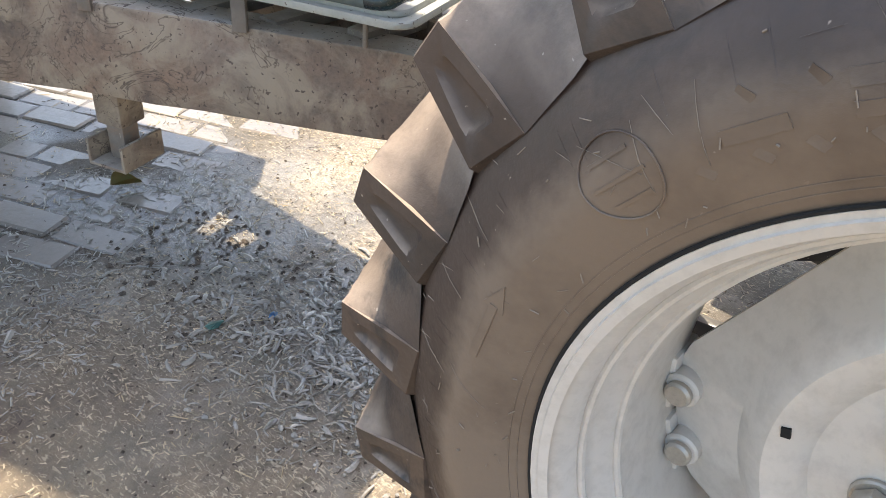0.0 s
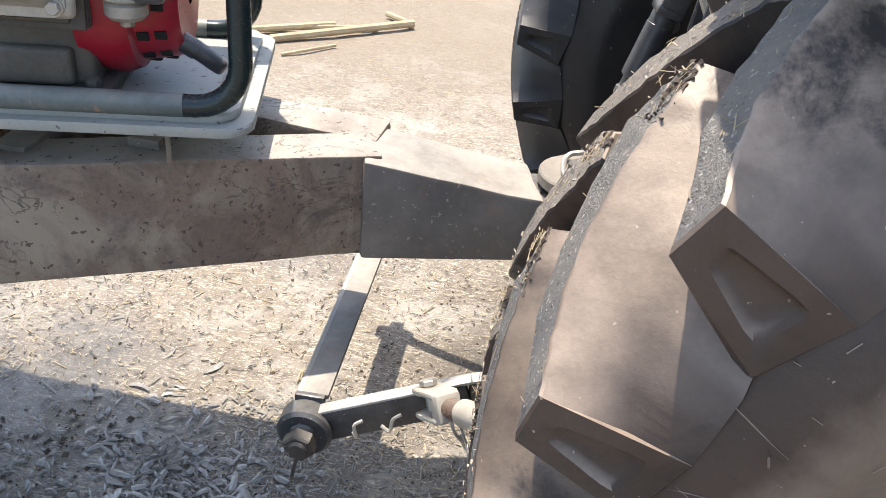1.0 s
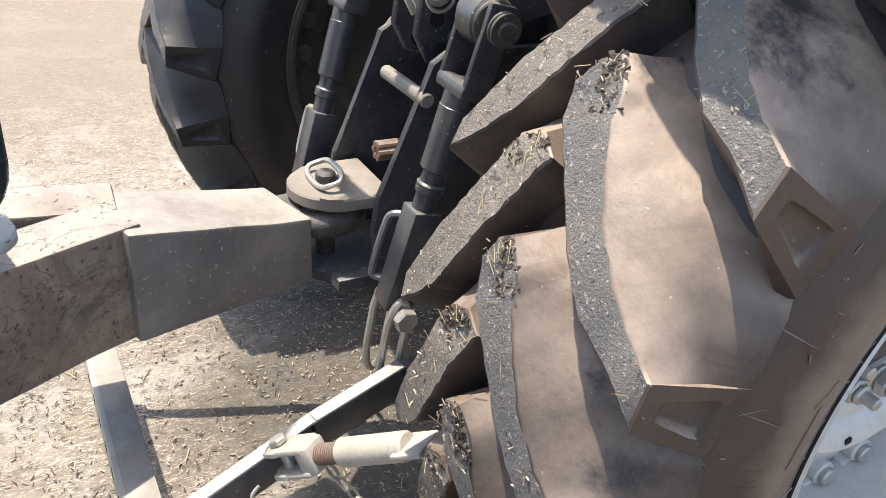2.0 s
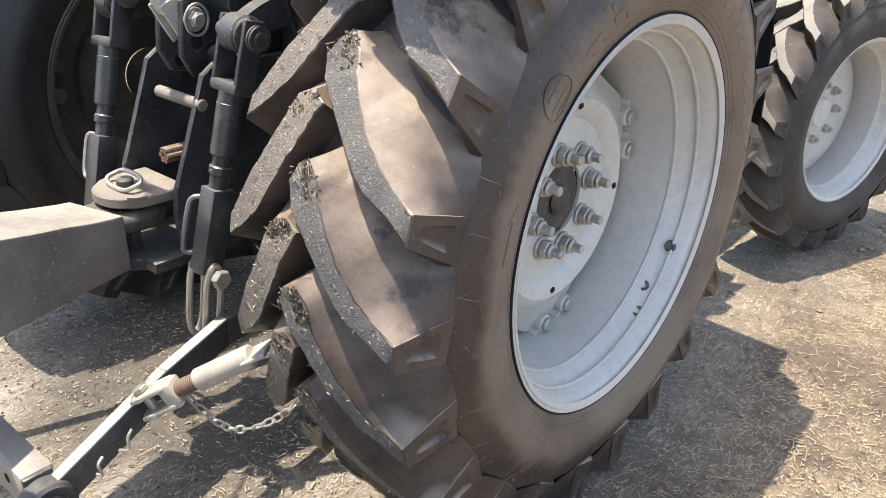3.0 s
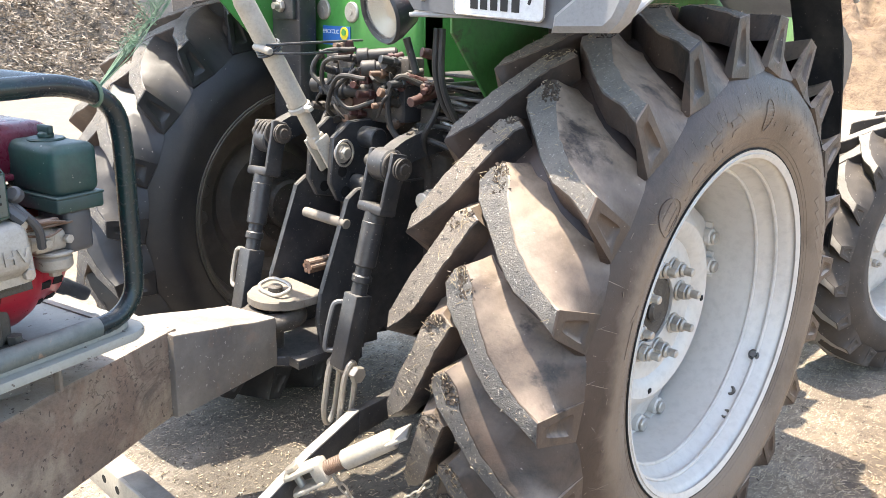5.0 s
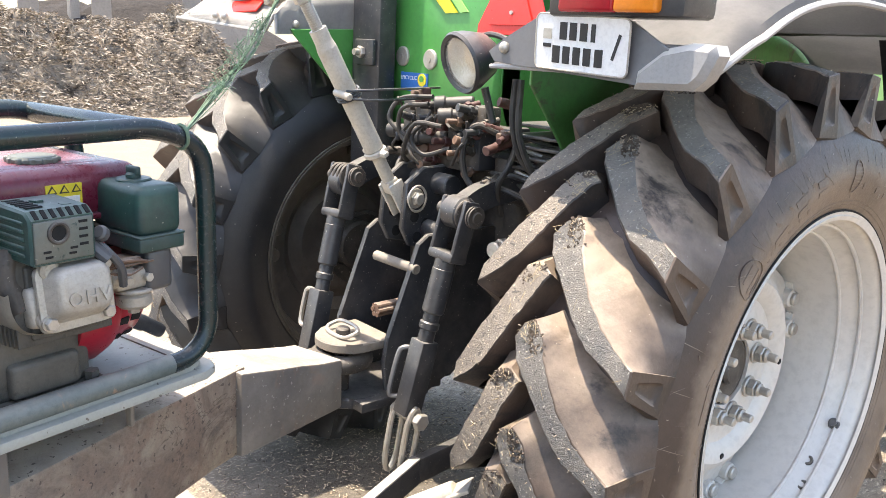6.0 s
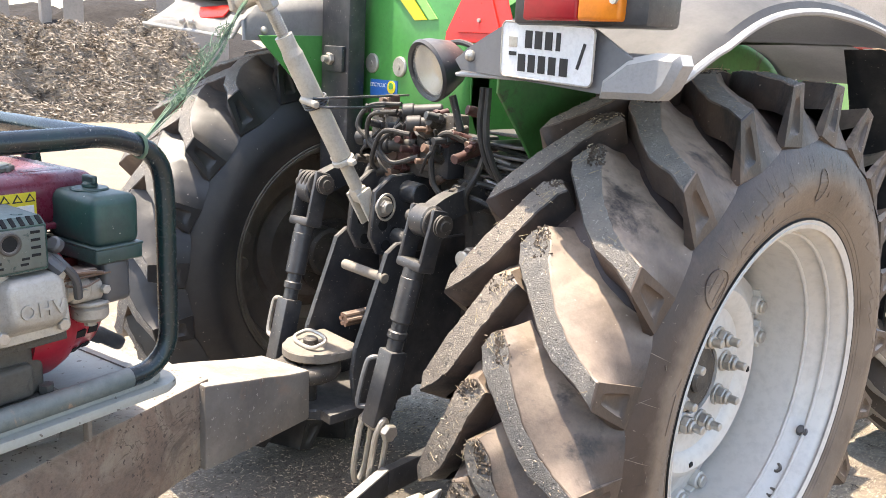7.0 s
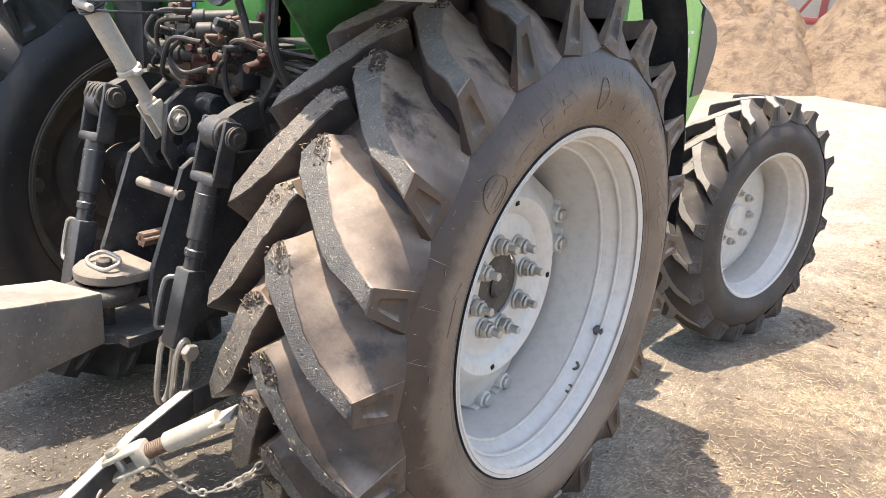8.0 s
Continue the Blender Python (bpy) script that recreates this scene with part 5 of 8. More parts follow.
for a, f in ((0.165, 0.243), (-0.165, 0.225)):
    bm = B()
    tube(bm, hoop(a, f), R_T, 14)
    hoop_ob = part("cage_hoop", bm, M_CAGE, engine, "dark green tube with worn paint")
    bm = B()
    rod(bm, EP(a, -0.42, 0.8265), EP(a, f - 0.075, 0.8265), R_T + 0.0006, 14)
    part("foot_rail", bm, M_WORNRAIL, hoop_ob, "foot rail scuffed to dusty grey")
for p, q in (((0.165, 0.135, 1.198), (-0.165, 0.150, 1.194)), ((0.165, -0.42, 1.192), (-0.165, -0.42, 1.192)), ((0.165, -0.42, 0.826), (-0.165, -0.42, 0.826))):
    bm = B()
    rod(bm, EP(*p), EP(*q), R_T, 14)
    part("cage_crossbar", bm, M_CAGE, engine)
for a in (0.165, -0.165):
    bm = B()
    rod(bm, EP(a, -0.42, 0.82), EP(a, -0.42, 1.192), R_T, 14)
    part("cage_post", bm, M_CAGE, engine)


place = AT_TRACTOR
# ---- tractor: rear axle, gearbox, linkage ----
def V(*a):
    return Vector(a)


bm = B()
box(bm, (0.05, 0.12, 0.80), (0.42, 0.62, 0.46), None, 0.04, 3)
box(bm, (0.05, -0.13, 0.85), (0.34, 0.14, 0.34), None, 0.03, 3)
part("gearbox", bm, M_GRIME, tractor, "oily dark gearbox casing")
bm = B()
rod(bm, (-0.62, 0, 0.658), (0.62, 0, 0.658), 0.085, 28, bevel=0.01)
for s in (-1, 1):
    rod(bm, (0.36 * s, 0, 0.658), (0.20 * s, 0, 0.70), 0.10, 28, r2=0.16)
    rod(bm, (0.62 * s, 0, 0.658), (0.655 * s, 0, 0.658), 0.13, 28, bevel=0.01)
rod(bm, (0.44, 0, 0.658), (0.50, 0, 0.658), 0.23, 40, bevel=0.02)
box(bm, (0.46, -0.16, 0.74), (0.05, 0.22, 0.10), None, 0.01)
part("axle_housing", bm, M_GRIME, tractor, "dusty axle housing")
# top cover and rockshaft
bm = B()
box(bm, (0.06, -0.06, 1.045), (0.36, 0.34, 0.10), None, 0.02, 3)
rod(bm, (-0.20, -0.16, 1.02), (0.36, -0.16, 1.02), 0.045, 20, bevel=0.005)
part("lift_cover", bm, M_GRIME, tractor, "grimy hydraulic lift cover")
for x, yt, lab in ((0.305, -0.43, "black lift arm"), (-0.125, -0.43, "black lift arm")):
    bm = B()
    side = 1 if x > 0.1 else -1
    pts = spline([V(x - 0.0 * side, yt, 1.0), V(x, -0.36, 1.03), V(x + 0.012 * side, -0.26, 1.045), V(x, -0.16, 1.02)], 5)
    rings = []
    for i, p in enumerate(pts):
        d = (pts[min(i + 1, len(pts) - 1)] - pts[max(i - 1, 0)]).normalized()
        up = V(1, 0, 0).cross(d).normalized()
        rings.append([bm.verts.new(p + V(sx * 0.017, 0, 0) + up * (sz * 0.028)) for sx, sz in ((-1, -1), (1, -1), (1, 1), (-1, 1))])
    for r0, r1 in zip(rings, rings[1:]):
        for i in range(4):
            bm.faces.new((r0[i], r0[(i + 1) % 4], r1[(i + 1) % 4], r1[i]))
    bm.faces.new(rings[0])
    bm.faces.new(list(reversed(rings[-1])))
    bmesh.ops.bevel(bm, geom=[e for e in bm.edges if e.calc_face_angle(0) > 0.9], offset=0.005, segments=2, profile=0.5, affect="EDGES")
    rod(bm, V(x - 0.024, yt, 1.0), V(x + 0.024, yt, 1.0), 0.036, 22, bevel=0.004)
    part("lift_arm", bm, M_BLACK, tractor, lab)


def lift_rod(top, low, handle_side, name):
    """Clevis, round sleeve, thin rod and square box with a wire handle."""
    top, low = V(*top), V(*low)
    d = (low - top).normalized()
    a = V(1, 0, 0) - d * d.x
    a.normalize()
    c = d.cross(a)
    m3 = Matrix((a, d, c)).transposed()
    n = (low - top).length
    bm = B()
    for s in (-1, 1):
        box(bm, top + d * 0.035 + a * (0.034 * s), (0.012, 0.13, 0.045), m3, 0.005)
    box(bm, top + d * 0.098, (0.080, 0.022, 0.050), m3, 0.007)
    rod(bm, top + d * 0.10, top + d * 0.135, 0.024, 16)
    r = part(name, bm, M_BLACK, tractor, "black painted lift rod")
    bm = B()
    rod(bm, top - a * 0.060, top + a * 0.062, 0.014, 16, bevel=0.003)
    for s in (0.046, 0.054):
        rod(bm, top + a * s, top + a * (s + 0.005), 0.024, 18, bevel=0.001)
    for s in (-0.026, -0.010, 0.006, 0.020):
        rod(bm, top + a * s, top + a * (s + 0.008), 0.033, 22, bevel=0.002)
    part("clevis_pin", bm, M_GRIME, r, "worn clevis pin")
    bm = B()
    rod(bm, top + d * 0.125, top + d * (n * 0.49), 0.025, 20, bevel=0.004)
    rod(bm, top + d * (n * 0.47), top + d * (n * 0.66), 0.0185, 18)
    rod(bm, top + d * (n * 0.53), top + d * (n * 0.57), 0.0225, 18, bevel=0.003)
    part("adjuster_sleeve", bm, M_BLACK, r)
    bm = B()
    box(bm, top + d * (n * 0.81), (0.045, n * 0.37, 0.048), m3, 0.004)
    part("square_sleeve", bm, M_BLACK, r)
    bm = B()
    h = a * -0.022
    e = a * -0.046 if handle_side < 0 else V(-0.022, -0.03, 0)
    p0, p1 = (top + d * (n * 0.64) + h, top + d * (n * 0.84) + h) if handle_side < 0 else (top + d * (n * 0.68) + h, top + d * (n * 0.92) + h)
    tube(bm, spline([p0, p0 + e * 0.8, p0 + e + d * 0.02, p1 + e - d * 0.02, p1 + e * 0.8, p1], 5), 0.006, 8)
    part("wire_handle", bm, M_ZINC if handle_side < 0 else M_WIRE, r)
    return r


lift_rod((0.305, -0.43, 1.0), (0.285, -0.537, 0.545), 1, "lift_rod")
lift_rod((-0.125, -0.43, 1.015), (-0.09, -0.555, 0.56), -1, "lift_rod")

# shackle links below the right lift rod and the lower links
for dx in (-0.028, 0.028):
    bm = B()
    p, q = V(0.283 + dx, -0.535, 0.555), V(0.268 + dx, -0.545, 0.405)
    d = (q - p).normalized()
    c = d.cross(V(1, 0, 0)).normalized()
    loop = []
    for i in range(24):
        t = 2 * math.pi * i / 24
        loop.append((p + q) / 2 + d * (0.060 * math.cos(t) + 0.028 * (1 if math.cos(t) > 0 else -1)) + c * (0.017 * math.sin(t)))
    tube(bm, loop, 0.0070, 8, closed=True)
    part("shackle_link", bm, M_ZINC, tractor, "bare steel shackle link")
bm = B()
rod(bm, (0.235, -0.535, 0.545), (0.33, -0.535, 0.545), 0.012, 14, bevel=0.003)
nut(bm, (0.325, -0.535, 0.545), (1, 0, 0), 0.020, 0.016)
part("shackle_bolt", bm, M_ZINC, tractor)


def flat_bar(bm, p, q, w, h, bevel=0.005):
    p, q = V(*p), V(*q)
    d = (q - p).normalized()
    a = d.cross(V(0, 0, 1)).normalized()
    box(bm, (p + q) / 2, (w, (q - p).length, h), Matrix((a, d, a.cross(d))).transposed(), bevel)
    return bm


place = AT_LINK
for pts in ([(0.355, -0.955, 0.315), (0.315, -0.70, 0.405), (0.275, -0.535, 0.43), (0.22, -0.12, 0.42)], [(-0.33, -0.955, 0.315), (-0.20, -0.535, 0.42), (-0.12, -0.12, 0.42)]):
    bm = B()
    for p, q in zip(pts, pts[1:]):
        flat_bar(bm, p, q, 0.024, 0.062)
    link = part("lower_link", bm, M_BLACK, tractor, "black lower link arm with a bare worn top edge")
    bm = B()
    for p, q in zip(pts[:-1], pts[1:-1]):
        flat_bar(bm, V(*p) + V(0, 0, 0.031), V(*q) + V(0, 0, 0.031), 0.0225, 0.006, 0.002)
    part("worn_edge", bm, M_BARE, link, "bare worn steel edge")
    e = V(*pts[0])
    bm = B()
    bmesh.ops.create_uvsphere(bm, u_segments=20, v_segments=12, radius=0.033, matrix=Matrix.Translation(e))
    rod(bm, e - V(0.022, 0, 0), e + V(0.022, 0, 0), 0.046, 28, bevel=0.006)
    part("ball_end", bm, M_BLACK, link)
    bm = B()
    rod(bm, e - V(0.05, 0, 0), e + V(0.06, 0, 0), 0.017, 16, bevel=0.003)
    nut(bm, e + V(0.03, 0, 0), (1, 0, 0), 0.027, 0.024)
    tube(bm, spline([e + V(0.055, 0, -0.015), e + V(0.06, -0.005, -0.04), e + V(0.05, -0.01, -0.07)], 4), 0.003, 6)
    part("ball_pin", bm, M_GRIME, link)
for i, (p, q) in enumerate((((0.368, -0.80, 0.374), (0.372, -0.83, 0.36)), ((0.372, -0.86, 0.352), (0.37, -0.875, 0.335)))):
    bm = B()
    p, q = V(*p), V(*q)
    tube(bm, spline([p + V(0, 0, 0.012), p + V(0.006, -0.012, 0.004), (p + q) / 2 + V(0.006, 0, -0.012), q], 5), 0.003, 6)
    part("paint_mark", bm, M_PALE, tractor)

# holed drawbar across the link ends: an angle with a flat top and a drilled rear face
bm = B()
box(bm, (0.0, -0.949, 0.361), (0.66, 0.046, 0.010), None, 0.002)
bar = part("cross_drawbar", bm, M_BEAMDARK, tractor, "drilled steel drawbar between the lower links")
bm = B()
xs = [0.33 - 0.062 * i for i in range(11)]
box(bm, (0.0, -0.974, 0.330), (0.66, 0.010, 0.072), None, 0.002)
part("drilled_face", bm, M_PALE, bar, "pale drilled face")
for x in xs[1:]:
    bm = B()
    rod(bm, (x, -0.9795, 0.333), (x, -0.9685, 0.333), 0.0095, 16)
    part("bolt_hole", bm, M_HOLE, bar)
bm = B()
box(bm, (0.335, -0.955, 0.325), (0.012, 0.05, 0.085), None, 0.003)
part("end_plate", bm, M_BLACK, bar)

# stabiliser: clevis, thread and tube, with a chain
S0, S1 = V(0.362, -0.756, 0.418), V(0.520, -0.645, 0.535)
sd = (S1 - S0).normalized()
sa = sd.cross(V(0, 0, 1)).normalized()
sc = sa.cross(sd)
sm = Matrix((sa, sd, sc)).transposed()
bm = B()
for s in (-1, 1):
    box(bm, S0 + sd * 0.018 + sc * (0.019 * s), (0.046, 0.075, 0.010), sm, 0.004)
    rod(bm, S0 + sc * (0.019 * s - 0.005), S0 + sc * (0.019 * s + 0.005), 0.0245, 22, bevel=0.002)
box(bm, S0 + sd * 0.052, (0.042, 0.028, 0.046), sm, 0.006)
stab = part("stabiliser", bm, M_PALE, tractor, "pale painted stabiliser turnbuckle")
bm = B()
rod(bm, S0 - sc * 0.032, S0 + sc * 0.030, 0.0085, 12)
nut(bm, S0 + sc * 0.025, sc, 0.014, 0.010)
part("clevis_bolt", bm, M_ZINC, stab)
bm = B()
for i in range(11):
    p = S0 + sd * (0.066 + 0.0042 * i)
    rod(bm, p, p + sd * 0.0021, 0.0155, 16)
    rod(bm, p + sd * 0.0021, p + sd * 0.0042, 0.0135, 16)
part("thread", bm, M_RUSTIRON, stab, "rusty screw thread")
bm = B()
rod(bm, S0 + sd * 0.108, S1, 0.0205, 20, bevel=0.003)
box(bm, S1 + sd * 0.01, (0.055, 0.05, 0.008), sm, 0.003)
part("tube", bm, M_PALE, stab)
cpts = spline([S0 + sd * 0.07 - sc * 0.02, V(0.43, -0.665, 0.355), V(0.455, -0.63, 0.335), V(0.50, -0.585, 0.36), V(0.53, -0.55, 0.40)], 7)
for i, (p, q) in enumerate(zip(cpts[::2], cpts[2::2])):
    d = (q - p).normalized()
    a = d.orthogonal().normalized() if i % 2 else d.cross(d.orthogonal()).normalized()
    bm = B()
    c = (p + q) / 2
    L = (q - p).length * 0.62
    tube(bm, [c + d * (L * math.cos(t)) + a * (0.0065 * math.sin(t)) for t in (2 * math.pi * k / 10 for k in range(10))], 0.0024, 6, closed=True)
    part("chain_link", bm, M_ZINC, stab)

place = AT_TRACTOR
# ---- drawbar hitch bracket under the gearbox ----
hitch_plate = [(-0.10, 0.92), (-0.415, 0.925), (-0.445, 0.905), (-0.452, 0.87), (-0.525, 0.695), (-0.60, 0.672), (-0.60, 0.648), (-0.535, 0.635), (-0.525, 0.565), (-0.585, 0.553), (-0.575, 0.527), (-0.42, 0.520), (-0.30, 0.58), (-0.10, 0.62)]
for x in (-0.005, 0.188):
    bm = B()
    slab(bm, hitch_plate[:5] + hitch_plate[7:8] + hitch_plate[8:9] + hitch_plate[11:], 0.014, Matrix(((0, 0, 1, x), (1, 0, 0, 0), (0, 1, 0, 0), (0, 0, 0, 1))), 0.003)
    part("hitch_side_plate", bm, M_BLACK, tractor, "black hitch bracket plate")
bm = B()
box(bm, (0.0915, -0.52, 0.672), (0.16, 0.07, 0.020), None, 0.003)
out = [(-0.078, 0.03), (0.078, 0.03), (0.078, -0.02)] + [(0.066 * math.cos(radians(-10 - 16 * i)), -0.03 + 0.055 * math.sin(radians(-10 - 16 * i))) for i in range(11)] + [(-0.078, -0.02)]
slab(bm, out, 0.022, Matrix.Translation((0.0915, -0.555, 0.672)), 0.003)
part("hitch_top_plate", bm, M_WORN, tractor, "dusty worn hitch top plate")
bm = B()
box(bm, (0.0915, -0.49, 0.535), (0.20, 0.20, 0.024), None, 0.004)
slab(bm, out, 0.026, Matrix.Translation((0.0915, -0.545, 0.535)), 0.004)
part("hitch_jaw", bm, M_BLACK, tractor)
bm = B()
rod(bm, (0.088, -0.575, 0.50), (0.088, -0.575, 0.70), 0.017, 18, bevel=0.003)
part("hitch_pin", bm, M_GRIME, tractor, "worn hitch pin")
bm = B()
loop = [V(0.09 + 0.046 * (abs(math.cos(t)) ** 0.7) * (1 if math.cos(t) > 0 else -1), -0.578 + 0.021 * (abs(math.sin(t)) ** 0.6) * (1 if math.sin(t) > 0 else -1), 0.697 + 0.010 * math.sin(t)) for t in (2 * math.pi * i / 28 for i in range(28))]
tube(bm, loop, 0.0048, 8, closed=True)
part("pin_ring", bm, M_ZINC, tractor, "bare steel pull ring on the hitch pin")
bm = B()
rod(bm, (0.045, -0.452, 0.848), (0.20, -0.452, 0.848), 0.012, 16, bevel=0.002)
part("cross_rod", bm, M_WORN, tractor, "bare steel cross rod")
bm = B()
for i in range(6):
    a = 2 * math.pi * i / 6
    rod(bm, (0.095 + 0.012 * math.cos(a), -0.488, 0.728 + 0.012 * math.sin(a)), (0.095 + 0.012 * math.cos(a), -0.30, 0.728 + 0.012 * math.sin(a)), 0.006, 8)
rod(bm, (0.095, -0.486, 0.728), (0.095, -0.28, 0.728), 0.0145, 18)
rod(bm, (0.095, -0.33, 0.728), (0.095, -0.20, 0.728), 0.045, 24, bevel=0.006)
part("pto_shaft", bm, M_RUSTIRON, tractor, "splined output shaft")
bm = B()
box(bm, (0.0915, -0.24, 0.73), (0.17, 0.16, 0.34), None, 0.012, 3)
part("pto_housing", bm, M_GRIME, tractor)

# ---- top link bracket and top link ----
tl_plate = [(-0.20, 1.075), (-0.385, 1.07), (-0.435, 1.035), (-0.445, 0.93), (-0.42, 0.885), (-0.36, 0.872), (-0.20, 0.90)]
for x in (0.045, 0.125):
    bm = B()
    slab(bm, tl_plate, 0.016, Matrix(((0, 0, 1, x), (1, 0, 0, 0), (0, 1, 0, 0), (0, 0, 0, 1))), 0.003)
    pl = part("top_link_plate", bm, M_BLACK, tractor, "black drilled top link bracket")
    for y, z in ((-0.41, 0.955), (-0.375, 0.935), (-0.40, 0.905), (-0.36, 0.905)):
        bm = B()
        rod(bm, (x - 0.0095, y, z), (x + 0.0095, y, z), 0.013, 18)
        part("bolt_hole", bm, M_HOLE, pl)
bm = B()
rod(bm, (0.03, -0.413, 1.0), (0.158, -0.413, 1.0), 0.013, 18, bevel=0.002)
rod(bm, (0.134, -0.413, 1.0), (0.142, -0.413, 1.0), 0.024, 24, bevel=0.002)
nut(bm, (0.142, -0.413, 1.0), (1, 0, 0), 0.017, 0.012)
tube(bm, [V(0.146, -0.413 + 0.026 * math.cos(t), 1.0 + 0.030 * math.sin(t)) for t in (2 * math.pi * i / 20 for i in range(20))], 0.003, 6, closed=True)
part("top_link_pin", bm, M_ZINC, tractor, "zinc pin with a spring ring")
bm = B()
rod(bm, (0.02, -0.34, 1.03), (0.185, -0.34, 1.03), 0.026, 18, bevel=0.003)
rod(bm, (0.10, -0.37, 0.925), (0.22, -0.37, 0.925), 0.020, 18, bevel=0.003)
part("bracket_spacer", bm, M_BLACK, tractor)

T0, T1 = V(0.085, -0.420, 0.985), V(0.052, -0.668, 1.432)
td = (T1 - T0).normalized()
bm = B()
rod(bm, T0 + td * 0.14, T0 + td * 0.40, 0.0225, 22, bevel=0.004)
rod(bm, T0 + td * 0.395, T0 + td * 0.415, 0.0225, 22, r2=0.0185)
rod(bm, T0 + td * 0.41, T0 + td * 0.44, 0.0195, 22)
top_link = part("top_link", bm, M_PALE, tractor, "pale zinc-coated top link tied up with wire")
bm = B()
rod(bm, T0 + td * 0.06, T0 + td * 0.15, 0.0155, 18)
ta = td.cross(V(1, 0, 0)).normalized()
tm = Matrix((V(1, 0, 0), td, ta)).transposed()
box(bm, T0 + td * 0.045, (0.034, 0.035, 0.034), tm, 0.006)
for s in (-1, 1):
    box(bm, T0 + td * 0.01 + V(0.019 * s, 0, 0), (0.009, 0.09, 0.042), tm, 0.004)
part("clevis_end", bm, M_PALE, top_link)
bm = B()
rod(bm, T0 + td * 0.128, T0 + td * 0.142, 0.027, 20, bevel=0.003)
box(bm, T0 + td * 0.135 + V(0.0, 0, 0), (0.085, 0.012, 0.016), tm, 0.004)
part("lock_collar", bm, M_PALE, top_link)
bm = B()
for i in range(12):
    p = T0 + td * (0.44 + 0.005 * i)
    rod(bm, p, p + td * 0.0025, 0.0135, 14)
    rod(bm, p + td * 0.0025, p + td * 0.005, 0.0115, 14)
rod(bm, T0 + td * 0.50, T0 + td * 0.53, 0.021, 6, bevel=0.003)
bmesh.ops.create_uvsphere(bm, u_segments=16, v_segments=10, radius=0.026, matrix=Matrix.Translation(T1 + td * 0.03))
rod(bm, T1 + td * 0.03 - V(0.03, 0, 0), T1 + td * 0.03 + V(0.03, 0, 0), 0.020, 16, bevel=0.003)
part("ball_end", bm, M_ZINC, top_link)
bm = B()
rod(bm, T1 + V(-0.02, 0.0, 0.02), T1 + V(-0.11, -0.005, 0.0), 0.017, 16, bevel=0.003)
nut(bm, T1 + V(-0.10, -0.005, 0.0), V(-1, 0, 0), 0.024, 0.02)
part("cross_pin", bm, M_ZINC, top_link)
bm = B()
w0 = T0 + td * 0.285
for k in range(3):
    tube(bm, [w0 + td * (0.006 * k - 0.006) + V(1, 0, 0) * (0.027 * math.cos(t)) + ta * (0.027 * math.sin(t)) for t in (2 * math.pi * i / 18 for i in range(18))], 0.0028, 6, closed=True)
tube(bm, spline([w0 + V(0.02, -0.02, 0.008), w0 + V(0.04, 0.05, 0.012), V(0.02, -0.25, 1.245)], 6), 0.0028, 6)
tube(bm, spline([w0 + V(0.02, -0.02, -0.008), w0 + V(0.045, 0.05, -0.01), V(0.02, -0.25, 1.22)], 6), 0.0028, 6)
part("tie_wire", bm, M_BLACK, top_link, "dark tie wire")
bm = B()
rod(bm, w0 + V(-0.01, -0.028, 0.004), w0 + V(0.045, -0.026, -0.004), 0.008, 12, bevel=0.002)
part("tie_stick", bm, M_PALE, top_link)

# ---- hydraulics behind the seat ----
hyd = [((0.00, -0.30, 1.165), (0.045, 0.06, 0.10), M_GRIME), ((0.055, -0.295, 1.15), (0.05, 0.08, 0.11), M_GRIME), ((0.115, -0.30, 1.14), (0.055, 0.08, 0.09), M_MAROON), ((0.175, -0.295, 1.135), (0.05, 0.08, 0.10), M_GRIME), ((0.235, -0.29, 1.125), (0.055, 0.09, 0.10), M_BLACK), ((0.09, -0.26, 1.085), (0.26, 0.12, 0.04), M_GRIME), ((0.30, -0.27, 1.15), (0.045, 0.07, 0.055), M_BLACK), ((0.30, -0.27, 1.09), (0.05, 0.06, 0.05), M_GRIME), ((0.165, -0.315, 1.195), (0.035, 0.03, 0.06), M_MAROON), ((0.10, -0.31, 1.205), (0.03, 0.03, 0.05), M_GRIME), ((0.035, -0.315, 1.225), (0.03, 0.03, 0.045), M_MAROON), ((0.215, -0.30, 1.195), (0.04, 0.04, 0.05), M_BLACK), ((0.26, -0.31, 1.19), (0.03, 0.05, 0.06), M_GRIME)]
for c, s, mt in hyd:
    bm = B()
    box(bm, c, s, None, 0.006, 2)
    part("valve_block", bm, mt, tractor, "grimy hydraulic valve block")
rng = random.Random(5)
for i in range(46):
    x, z = -0.02 + 0.36 * rng.random(), 1.06 + 0.17 * rng.random()
    bm = B()
    d = V(rng.uniform(-0.6, 0.6), -1, rng.uniform(-0.3, 0.3)).normalized()
    p = V(x, -0.30, z)
    L = 0.04 + 0.05 * rng.random()
    rod(bm, p, p + d * L, 0.006 + 0.005 * rng.random(), 12, bevel=0.001)
    nut(bm, p + d * (L * 0.5), d, 0.012, 0.012)
    part("hydraulic_fitting", bm, rng.choice([M_GRIME, M_GRIME, M_BLACK, M_MAROON, M_RUSTIRON]), tractor)
